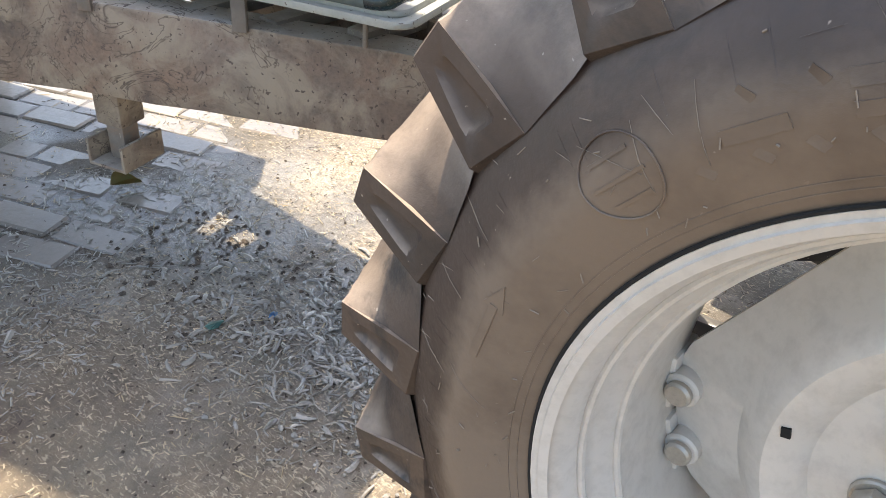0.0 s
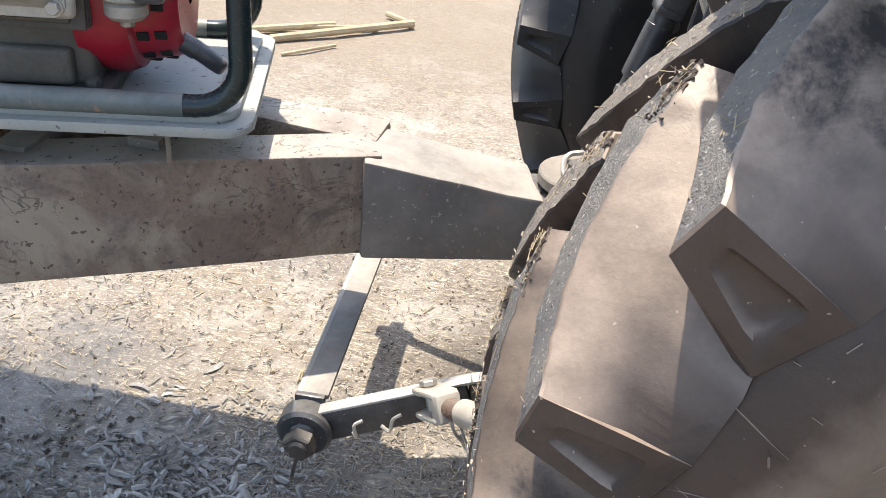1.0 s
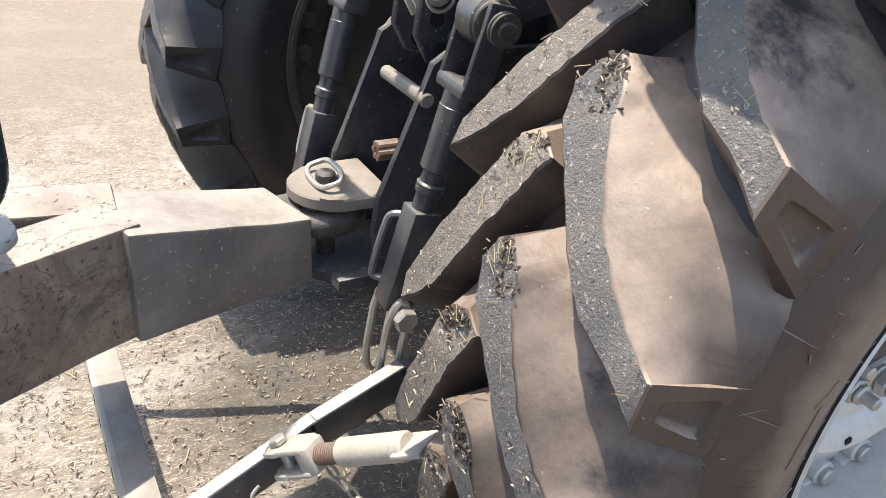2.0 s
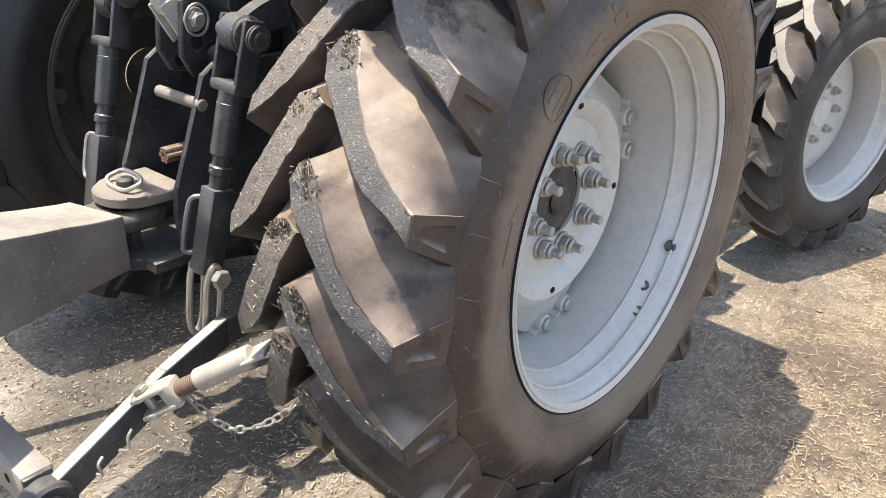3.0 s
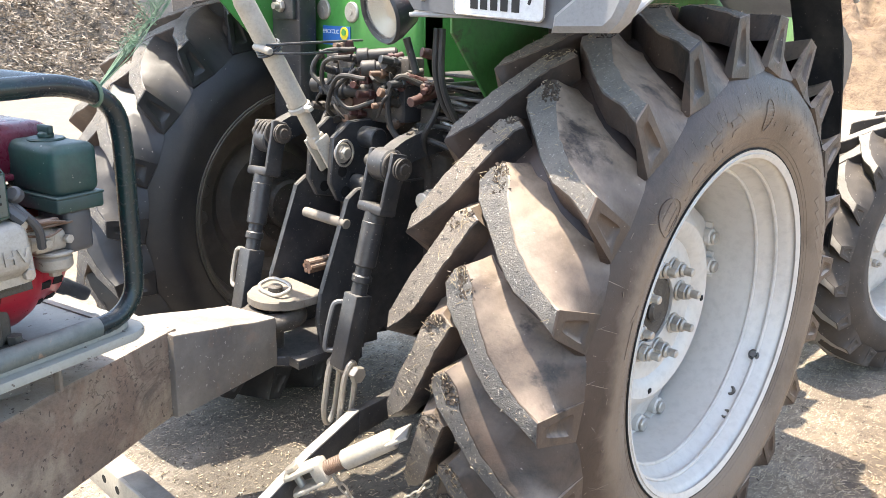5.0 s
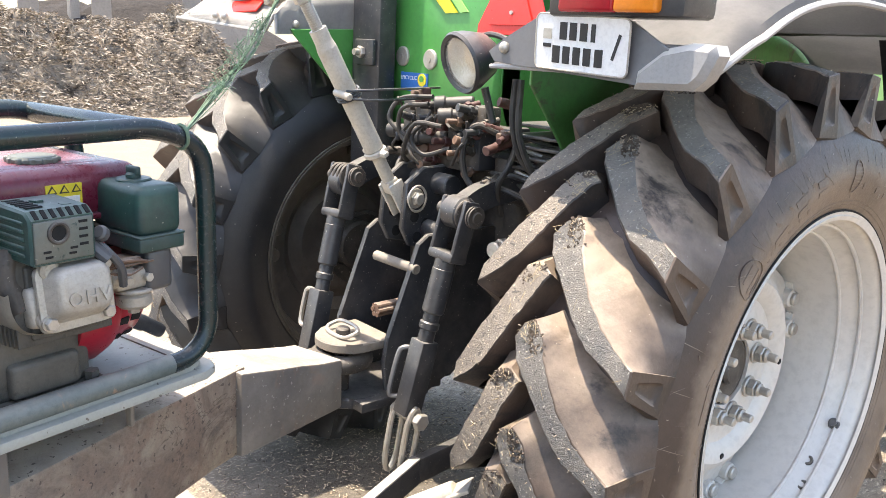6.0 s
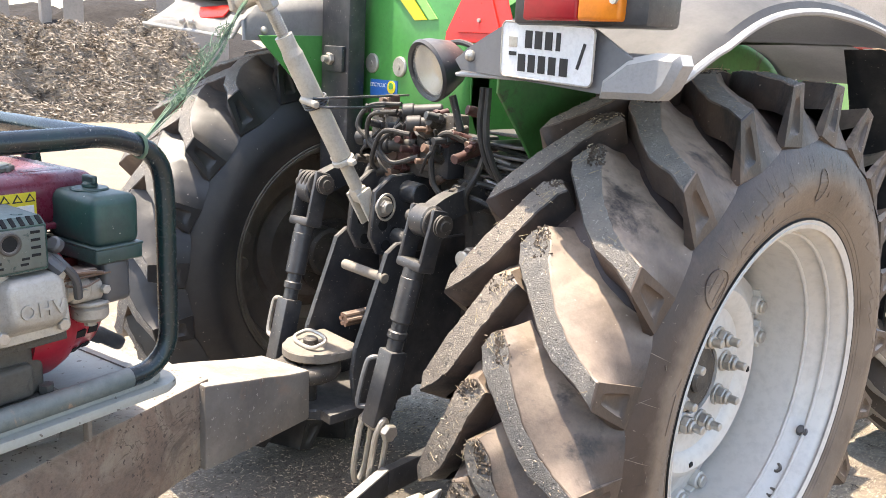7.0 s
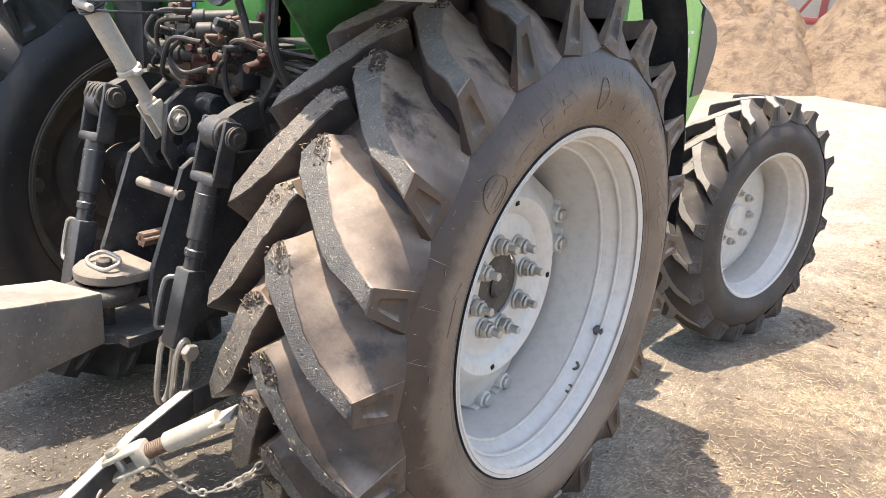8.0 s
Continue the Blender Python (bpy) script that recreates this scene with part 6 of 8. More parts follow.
for p, q in (((0.13, -0.36, 1.215), (0.20, -0.30, 1.225)), ((0.155, -0.37, 1.19), (0.24, -0.29, 1.20)), ((0.05, -0.36, 1.13), (0.15, -0.33, 1.14)), ((-0.10, -0.31, 1.13), (0.0, -0.29, 1.14))):
    bm = B()
    p, q = V(*p), V(*q)
    rod(bm, p, q, 0.015, 18, bevel=0.004)
    rod(bm, p, p.lerp(q, 0.3), 0.019, 18, bevel=0.003)
    part("coupler_cap", bm, M_HOSE, tractor, "black dust cap of a hydraulic coupler")
hoses = [[(0.12, -0.37, 1.215), (0.05, -0.39, 1.20), (0.03, -0.38, 1.14), (0.08, -0.37, 1.10)], [(0.15, -0.38, 1.19), (0.10, -0.40, 1.14), (0.13, -0.39, 1.10), (0.19, -0.36, 1.12)], [(0.05, -0.37, 1.13), (0.0, -0.39, 1.17), (0.02, -0.37, 1.22), (0.10, -0.34, 1.23)], [(0.18, -0.38, 1.17), (0.12, -0.41, 1.17), (0.07, -0.40, 1.10), (0.04, -0.36, 1.07)]]
for h in hoses:
    bm = B()
    tube(bm, spline(h, 7), 0.0055, 8)
    part("dust_cap_cord", bm, M_HOSE, tractor)
for i in range(9):
    p = V(rng.uniform(0.0, 0.3), -0.36, rng.uniform(1.08, 1.22))
    q = p + V(rng.uniform(-0.08, 0.08), 0.02, rng.uniform(-0.10, 0.06))
    mid = p.lerp(q, 0.5) + V(rng.uniform(-0.03, 0.03), -0.03, rng.uniform(-0.02, 0.04))
    bm = B()
    tube(bm, spline([p, mid, q], 6), 0.0035, 6)
    part("control_cable", bm, M_HOSE, tractor)
# lever plates and pipes beside the blocks
for i in range(5):
    bm = B()
    z = 1.17 - 0.028 * i
    tube(bm, spline([(0.30, -0.30 + 0.01 * i, z), (0.36, -0.28, z - 0.01), (0.43, -0.22, z - 0.04), (0.49, -0.12, z - 0.07)], 6), 0.0065, 8)
    part("steel_pipe", bm, M_ZINC if i % 2 else M_GRIME, tractor)
for i in range(6):
    bm = B()
    box(bm, (0.405, -0.20, 1.19 - 0.024 * i), (0.15, 0.20, 0.007), None, 0.002)
    part("lever_plate", bm, M_BLACK, tractor)
hoses = [[(0.30, -0.32, 1.165), (0.27, -0.36, 1.18), (0.245, -0.37, 1.13), (0.25, -0.36, 1.06), (0.30, -0.34, 1.02)], [(0.33, -0.28, 1.16), (0.35, -0.33, 1.10), (0.33, -0.34, 1.05), (0.31, -0.30, 0.98)], [(0.27, -0.28, 1.09), (0.36, -0.26, 1.10), (0.44, -0.20, 1.05), (0.52, -0.1, 0.98)], [(0.27, -0.30, 1.07), (0.37, -0.29, 1.07), (0.46, -0.22, 1.02), (0.55, -0.12, 0.95)], [(0.28, -0.33, 1.05), (0.36, -0.32, 1.04), (0.45, -0.25, 0.99), (0.55, -0.15, 0.92)], [(0.42, -0.40, 1.29), (0.42, -0.40, 1.20), (0.43, -0.37, 1.12), (0.45, -0.30, 1.07)], [(0.435, -0.40, 1.29), (0.44, -0.40, 1.18), (0.46, -0.36, 1.09), (0.47, -0.29, 1.05)], [(-0.02, -0.20, 1.10), (-0.06, -0.28, 1.08), (-0.04, -0.33, 1.02), (0.0, -0.3, 0.98)]]
for h in hoses:
    bm = B()
    tube(bm, spline(h, 8), 0.0070, 8)
    part("hydraulic_hose", bm, M_HOSE, tractor, "black hydraulic hose")
bm = B()
box(bm, (0.30, -0.12, 1.10), (0.26, 0.30, 0.06), None, 0.012, 3)
for i in range(5):
    box(bm, (0.40, -0.22 + 0.05 * i, 1.14), (0.22, 0.012, 0.02), None, 0.003)
part("step_plate", bm, M_GRIME, tractor)
bm = B()
nut(bm, (0.40, -0.37, 0.93), (0.1, -1, 0.1), 0.024, 0.03)
rod(bm, (0.40, -0.36, 0.93), (0.405, -0.42, 0.935), 0.018, 16, bevel=0.003)
part("hydraulic_coupler", bm, M_ZINC, tractor, "bright steel quick coupler")

# ---- body: rear panel, pillars, inner fender panels ----
bm = B()
box(bm, (-0.11, -0.10, 1.33), (0.46, 0.10, 0.42), None, 0.02, 3)
panel = part("rear_panel", bm, M_GREEN, tractor, "bright green rear panel")
bm = B()
lathe(bm, [(-0.23, 0.0), (-0.23, 0.235), (-0.20, 0.245), (0.20, 0.245), (0.23, 0.235), (0.23, 0.0)], Matrix.Translation((-0.11, 0.10, 1.27)), 48)
part("seat_cover", bm, M_GREEN, tractor, "rounded green cover")
for x, z in ((-0.253, 1.312), (-0.135, 1.308)):
    bm = B()
    rod(bm, (x, -0.146, z), (x, -0.157, z), 0.027, 28, bevel=0.003)
    rod(bm, (x, -0.157, z), (x, -0.160, z), 0.008, 12)
    part("cover_button", bm, M_ZINC, panel, "round grey cap")
bm = B()
box(bm, (-0.20, -0.1515, 1.245), (0.115, 0.003, 0.05), None)
st = part("blue_sticker", bm, M_BLUE, panel, "blue sticker with white print")
bm = B()
rod(bm, (-0.165, -0.1525, 1.252), (-0.165, -0.155, 1.252), 0.017, 20)
part("print_disc", bm, M_YELLOW, st)
bm = B()
rod(bm, (-0.165, -0.155, 1.255), (-0.165, -0.1565, 1.255), 0.009, 16)
part("print_mark", bm, M_GREEN, st)
tc = bpy.data.curves.new("letters", "FONT")
tc.body = "EPICYCLIC"
tc.size, tc.align_x, tc.align_y, tc.extrude = 0.015, "CENTER", "CENTER", 0.0004
tob = new("letters", tc)
dg = bpy.context.evaluated_depsgraph_get()
tme = bpy.data.meshes.new_from_object(tob.evaluated_get(dg))
bpy.data.objects.remove(tob)
tme.materials.clear()
part("sticker_letters", tme, M_WHITE, st, "white letters", m=pose(-0.222, -0.1535, 1.255, 90, 0, 0))
bm = B()
slab(bm, [(-0.175, 1.508), (-0.115, 1.506), (-0.035, 1.43), (-0.080, 1.428)], 0.004, Matrix(((1, 0, 0, 0), (0, 0, 1, -0.1525), (0, 1, 0, 0), (0, 0, 0, 1))))
part("yellow_sticker", bm, M_YELLOW, panel)
bm = B()
slab(bm, [(-0.105, 1.506), (-0.070, 1.505), (0.005, 1.432), (-0.025, 1.43)], 0.004, Matrix(((1, 0, 0, 0), (0, 0, 1, -0.1525), (0, 1, 0, 0), (0, 0, 0, 1))))
part("lime_sticker", bm, M_LIME, panel)
for x in (-0.325, 0.42):
    bm = B()
    box(bm, (x, -0.20, 1.62), (0.13 if x < 0 else 0.05, 0.06, 1.25), None, 0.010, 2)
    part("roll_bar_post", bm, M_BLACK, tractor, "black roll bar post")
bm = B()
box(bm, (-0.315, -0.236, 1.318), (0.085, 0.014, 0.07), None, 0.004)
part("roll_bar_bracket", bm, M_BLACK, tractor)
bm = B()
nut(bm, (-0.32, -0.243, 1.318), (0, -1, 0), 0.017, 0.014)
rod(bm, (-0.32, -0.25, 1.318), (-0.32, -0.272, 1.318), 0.009, 12)
part("roll_bar_bolt", bm, M_ZINC, tractor)
bm = B()
box(bm, (0.0, -0.2, 2.235), (0.9, 0.06, 0.06), None, 0.01)
part("roll_bar_top", bm, M_BLACK, tractor)
bm = B()
box(bm, (0.13, 0.05, 1.56), (0.46, 0.08, 0.46), Matrix.Rotation(radians(10), 3, "X"), 0.03, 3)
box(bm, (0.13, 0.26, 1.36), (0.46, 0.44, 0.10), None, 0.03, 3)
part("driver_seat", bm, M_BLACK, tractor, "black driver seat")
# inner fender panels: a plate with a slanted rear edge each side
inner = [(-0.45, 1.40), (-0.45, 1.285), (-0.335, 1.148), (-0.18, 1.06), (0.30, 1.02), (1.0, 1.0), (1.0, 1.46), (0.3, 1.46)]
inner_l = [(-0.425, 1.37), (-0.411, 1.353), (-0.20, 1.148), (-0.05, 1.08), (0.30, 1.06), (0.75, 1.04), (0.75, 1.40), (0.3, 1.40)]
for x in (0.505, -0.40):
    bm = B()
    slab(bm, inner if x > 0 else inner_l, 0.008, Matrix(((0, 0, 1, x), (1, 0, 0, 0), (0, 1, 0, 0), (0, 0, 0, 1))), 0.002)
    part("inner_fender_panel", bm, M_SHADEGREEN if x > 0 else M_GREEN, tractor, "green inner fender panel")
bm = B()
box(bm, (0.0, 0.35, 1.02), (1.0, 0.7, 0.03), None, 0.01)
part("footplate", bm, M_BLACK, tractor)


place = AT_FENDER
# ---- rear fenders ----
def right_fender():
    """Plastic fender: arch over the tyre with a flat rear lip and a moulded corner."""
    bm = B()
    # arch line (y, z) from the rear lip over the wheel to the front
    arch = spline([V(-0.556, 1.282, 0), V(-0.50, 1.315, 0), V(-0.40, 1.385, 0), V(-0.27, 1.437, 0), V(-0.10, 1.458, 0), V(0.10, 1.452, 0), V(0.26, 1.434, 0), V(0.36, 1.410, 0), V(0.44, 1.372, 0)], 5)
    xs = [(0.50, 0.0), (0.70, 0.008), (0.84, 0.004), (0.885, -0.006), (0.912, -0.022), (0.920, -0.040)]
    grid = []
    for p in arch:
        y, z = p.x, p.y
        k = min(1.0, 0.25 + 0.75 * (y + 0.556) / 0.16)
        grid.append([bm.verts.new(V(x - (1 - k) * 0.02 * (x > 0.88), y, z + dz * k)) for x, dz in xs])
    for r0, r1 in zip(grid, grid[1:]):
        for i in range(len(xs) - 1):
            bm.faces.new((r0[i], r0[i + 1], r1[i + 1], r1[i]))
    bmesh.ops.solidify(bm, geom=bm.faces[:], thickness=0.006)
    f = part("rear_fender", bm, M_FENDER, tractor, "dusty grey plastic rear fender")
    bm = B()
    tube(bm, [V(0.921 - 0.02 * (1 - k), p.x, p.y - 0.040 * k) for p in arch for k in (min(1.0, 0.25 + 0.75 * (p.x + 0.556) / 0.16),)], 0.0065, 8)
    tube(bm, [V(x - 0.015 * (x > 0.88), -0.558, 1.280 + dz * 0.25) for x, dz in xs], 0.004, 8)
    part("fender_edge", bm, M_FENDERLIT, f)
    # rear lip panel
    bm = B()
    lip = [(0.50, 1.305), (0.515, 1.288), (0.82, 1.268), (0.90, 1.272), (0.905, 1.300), (0.80, 1.36), (0.672, 1.402), (0.668, 1.392), (0.53, 1.325)]
    m = Matrix(((1, 0, 0, 0), (0, 0, -1, -0.562), (0, 1, 0, 0), (0, 0, 0, 1)))
    slab(bm, lip, 0.006, m, 0.001)
    part("rear_lip", bm, M_FENDER, f)
    for x, z in ((0.54, 1.313),):
        bm = B()
        bmesh.ops.create_uvsphere(bm, u_segments=14, v_segments=8, radius=0.010, matrix=Matrix.Translation(V(x, -0.567, z)))
        part("fender_bolt", bm, M_ZINC, f)
    # inner liner running on in front of the arch
    bm = B()
    line = spline([V(0.42, 1.380, 0), V(0.52, 1.365, 0), V(0.62, 1.335, 0), V(0.70, 1.29, 0)], 4)
    g = [[bm.verts.new(V(x, p.x, p.y)) for x in (0.50, 0.60, 0.70, 0.78)] for p in line]
    for r0, r1 in zip(g, g[1:]):
        for i in range(3):
            bm.faces.new((r0[i], r0[i + 1], r1[i + 1], r1[i]))
    bmesh.ops.solidify(bm, geom=bm.faces[:], thickness=0.006)
    part("fender_liner", bm, M_FENDER, f)
    # moulded corner at the lip's outer end
    bm = B()
    slab(bm, [(0.812, 1.262), (0.815, 1.290), (0.858, 1.322), (0.905, 1.332), (0.940, 1.330), (0.946, 1.316), (0.930, 1.282), (0.912, 1.266)], 0.050, Matrix(((1, 0, 0, 0), (0, 0, -1, -0.5465), (0, 1, 0, 0), (0, 0, 0, 1))), 0.010)
    part("lip_corner", bm, M_FENDERLIT, f, "moulded corner, lightened for the sun on it")
    # black front mudguard below the arch
    bm = B()
    line = spline([V(0.44, 1.37, 0), V(0.52, 1.25, 0), V(0.575, 1.12, 0), V(0.625, 0.97, 0), V(0.660, 0.82, 0), V(0.675, 0.70, 0)], 6)
    g = [[bm.verts.new(V(x, p.x + dy, p.y + dy)) for x, dy in ((0.76, 0.0), (0.84, 0.004), (0.88, -0.006), (0.89, -0.02))] for p in line]
    for r0, r1 in zip(g, g[1:]):
        for i in range(3):
            bm.faces.new((r0[i], r0[i + 1], r1[i + 1], r1[i]))
    bmesh.ops.solidify(bm, geom=bm.faces[:], thickness=0.006)
    part("front_mudguard", bm, M_BLACK, f, "black plastic front mudguard")
    # tail lamp
    bm = B()
    box(bm, V(0.775, -0.545, 1.415), (0.25, 0.085, 0.10), None, 0.008)
    lamp = part("tail_lamp", bm, M_BLACK, tractor, "red and amber tail lamp in a black housing")
    for x0, w, mt, nm in ((0.735, 0.105, M_REDPLASTIC, "red_lens"), (0.825, 0.075, M_AMBER, "amber_lens")):
        bm = B()
        box(bm, V(x0, -0.592, 1.412), (w, 0.022, 0.082), None, 0.006, 3)
        part(nm, bm, mt, lamp)
    bm = B()
    rod(bm, V(0.853, -0.600, 1.400), V(0.853, -0.608, 1.400), 0.006, 12)
    part("lens_screw", bm, M_ZINC, lamp)
    return f


right_fender()


def left_fender():
    """The other fender: a rounded shell with an inner skirt, a drooping rear lip and its lamp."""
    bm = B()
    xs = [-0.405, -0.408, -0.418, -0.45, -0.52, -0.60, -0.68, -0.75, -0.80, -0.822, -0.828]
    run = [0.0, 0.004, 0.018, 0.045, 0.08, 0.13, 0.20, 0.30, 0.45, 0.60, 0.75, 0.90]
    rise = [0.0, 0.020, 0.030, 0.048, 0.074, 0.098, 0.122, 0.142, 0.152, 0.146, 0.118, 0.075]
    grid = []
    for s, dz in zip(run, rise):
        row = []
        for i, x in enumerate(xs):
            u = (x + 0.405) / -0.42
            y = -0.462 - 0.085 * min(1.0, max(0.0, u)) + s
            lip = 1.356 + 0.032 * max(0.0, u)
            z = lip + dz
            if i == 0:
                z = 1.355 + 0.02 * s
            elif i == 1:
                z = max(1.42 + 0.10 * s if s < 0.4 else 1.46 - 0.1 * (s - 0.4), lip + 0.4 * dz)
            elif i == 2:
                z = max(1.44 + 0.12 * s if s < 0.4 else 1.488 - 0.1 * (s - 0.4), lip + 0.6 * dz)
            elif i >= 8:
                z -= (0.006, 0.024, 0.045)[i - 8] * min(1.0, dz / 0.03)
            if i in (1, 2) and s < 0.03:
                z = lip + (0.05 if i == 1 else 0.04) + s
            row.append(bm.verts.new((x, y, z)))
        grid.append(row)
    for r0, r1 in zip(grid, grid[1:]):
        for i in range(len(xs) - 1):
            bm.faces.new((r0[i], r0[i + 1], r1[i + 1], r1[i]))
    lip_line = [v.co.copy() for v in grid[0]]
    edge_line = [r[-1].co.copy() for r in grid]
    bmesh.ops.solidify(bm, geom=bm.faces[:], thickness=0.006)
    f = part("rear_fender", bm, M_FENDERLIT, tractor, "dusty grey rear fender, lightened for the sun on it", 60)
    bm = B()
    tube(bm, [p + V(0, -0.001, 0) for p in lip_line], 0.005, 8)
    tube(bm, edge_line, 0.005, 8)
    part("fender_edge", bm, M_FENDERLIT, f)
    for x, y, z in ((-0.645, -0.518, 1.398), (-0.607, -0.510, 1.396), (-0.47, -0.482, 1.383)):
        bm = B()
        bmesh.ops.create_uvsphere(bm, u_segments=14, v_segments=8, radius=0.010, matrix=Matrix.Translation((x, y, z)))
        part("fender_bolt", bm, M_ZINC, f)
    bm = B()
    bmesh.ops.create_uvsphere(bm, u_segments=14, v_segments=8, radius=0.010, matrix=Matrix.Translation((-0.402, -0.405, 1.383)))
    part("fender_bolt", bm, M_ZINC, f)
    # flat reflector on the slope, lamp above it
    bm = B()
    m3 = Matrix.Rotation(radians(42), 3, "X") @ Matrix.Rotation(radians(5), 3, "Y") @ Matrix.Rotation(radians(11), 3, "Z")
    box(bm, (-0.615, -0.455, 1.4245), (0.17, 0.05, 0.006), m3, 0.002)
    part("slope_reflector", bm, M_REFLECT, f, "orange-red reflector strip")
    bm = B()
    box(bm, (-0.655, -0.395, 1.515), (0.27, 0.085, 0.11), None, 0.008)
    lamp = part("tail_lamp", bm, M_BLACK, tractor, "red and amber tail lamp in a black housing")
    for x0, w, mt, nm in ((-0.655, 0.115, M_REDPLASTIC, "red_lens"), (-0.755, 0.075, M_AMBER, "amber_lens")):
        bm = B()
        box(bm, (x0, -0.443, 1.508), (w, 0.022, 0.090), None, 0.006, 3)
        part(nm, bm, mt, lamp)
    bm = B()
    line = spline([V(0.34, 1.47, 0), V(0.48, 1.34, 0), V(0.60, 1.18, 0), V(0.68, 1.0, 0), V(0.72, 0.84, 0)], 6)
    g = [[bm.verts.new((x, p.x, p.y)) for x in (-0.41, -0.60, -0.80)] for p in line]
    for r0, r1 in zip(g, g[1:]):
        for i in range(2):
            bm.faces.new((r0[i], r0[i + 1], r1[i + 1], r1[i]))
    bmesh.ops.solidify(bm, geom=bm.faces[:], thickness=0.006)
    part("front_mudguard", bm, M_BLACK, f, "black plastic front mudguard")


place = AT_TRACTOR
left_fender()
place = AT_FENDER

# number plate with its marks as plain bars
npm = frame_of((0.713, -0.574, 1.324), V(0.172, 0.0, -0.0075), V(0.022, -0.006, 0.079))
bm = B()
out = []
for sx, sy, a0 in ((1, 1, 0), (-1, 1, 90), (-1, -1, 180), (1, -1, 270)):
    for i in range(5):
        a = radians(a0 + 90 * i / 4)
        out.append((sx * 0.083 + 0.010 * math.cos(a), sy * 0.033 + 0.010 * math.sin(a)))
slab(bm, out, 0.004, npm, 0.001)
np_ob = part("number_plate", bm, M_WHITE, tractor, "white number plate with dark bars")
bars = [(-0.035, 0.018, 0.014), (-0.015, 0.018, 0.014), (0.006, 0.018, 0.014), (0.025, 0.018, 0.008), (-0.048, -0.019, 0.015), (-0.027, -0.019, 0.014), (-0.006, -0.019, 0.014), (0.015, -0.019, 0.014), (0.038, -0.019, 0.015)]
for x, y, w in bars:
    bm = B()
    box(bm, npm @ V(x, y, 0.0026), (w, 0.027, 0.0015), npm.to_3x3())
    part("print_bar", bm, M_INK, np_ob)
bm = B()
box(bm, npm @ V(-0.068, 0.012, 0.0024), (0.018, 0.016, 0.001), npm.to_3x3())
part("hologram", bm, M_ZINC, np_ob)
bm = B()
box(bm, npm @ V(-0.068, -0.006, 0.0026), (0.016, 0.006, 0.001), npm.to_3x3())
part("print_bar", bm, M_INK, np_ob)
bm = B()
box(bm, npm @ V(0.070, 0.0, 0.0026), (0.005, 0.04, 0.001), npm.to_3x3() @ Matrix.Rotation(radians(-18), 3, "Z"))
part("print_bar", bm, M_INK, np_ob)
bm = B()
tube(bm, [npm @ V(x * 1.0, y * 1.0, 0.002) for x, y in out], 0.0015, 6, closed=True)
part("plate_rim", bm, M_ZINC, np_ob)

# work lamp
LC = V(0.322, -0.455, 1.281)
ld = V(-0.14, -0.92, -0.30).normalized()
lm = frame_of(LC, ld, ld.orthogonal())
bm = B()
lathe(bm, [(-0.075, 0.0), (-0.07, 0.025), (-0.05, 0.045), (-0.01, 0.060), (0.012, 0.064), (0.018, 0.060), (0.014, 0.053), (-0.01, 0.050), (-0.04, 0.03), (-0.045, 0.0)], lm, 36)
wl = part("work_lamp", bm, M_BLACK, tractor, "round black work lamp")
bm = B()
lathe(bm, [(-0.035, 0.0), (-0.03, 0.025), (-0.008, 0.048), (0.004, 0.053), (0.002, 0.051), (-0.02, 0.03), (-0.026, 0.0)], lm, 32)
part("reflector", bm, M_CHROME, wl, "bright lamp reflector")
bm = B()
lathe(bm, [(0.017, 0.0), (0.016, 0.025), (0.011, 0.053), (0.008, 0.053), (0.012, 0.025), (0.013, 0.0)], lm, 32)
part("lens", bm, M_LENS, wl, "ribbed glass lens").visible_shadow = False
bm = B()
rod(bm, LC + V(0.02, 0.04, -0.05), LC + V(0.03, 0.06, -0.12), 0.008, 12)
box(bm, LC + V(0.09, 0.04, 0.02), (0.13, 0.03, 0.02), None, 0.004)
part("lamp_bracket", bm, M_BLACK, wl)
place = AT_TRACTOR
# slow vehicle triangle
tri_m = frame_of((0.36, -0.355, 1.43), V(1, 0, 0), V(0, 0.1, 1))
bm = B()
slab(bm, [(-0.10, -0.055), (0.10, -0.055), (0.10, -0.035), (0.02, 0.12), (-0.02, 0.12), (-0.10, -0.035)], 0.004, tri_m, 0.001)
tr = part("warning_triangle", bm, M_REFLECT, tractor, "red reflective slow-vehicle triangle")
bm = B()
slab(bm, [(-0.062, -0.035), (0.062, -0.035), (0.0, 0.085)], 0.003, Matrix.Translation((0, -0.004, 0)) @ tri_m, 0.0005)
part("inner_triangle", bm, M_REFLECT, tr)
bm = B()
rod(bm, (0.36, -0.357, 1.42), (0.36, -0.366, 1.42), 0.004, 10)
part("rivet", bm, M_ZINC, tr)
bm = B()
tube(bm, spline([(0.27, -0.36, 1.372), (0.33, -0.38, 1.375), (0.40, -0.40, 1.36), (0.44, -0.44, 1.33)], 6), 0.006, 8)
part("lamp_cable", bm, M_HOSE, tractor)

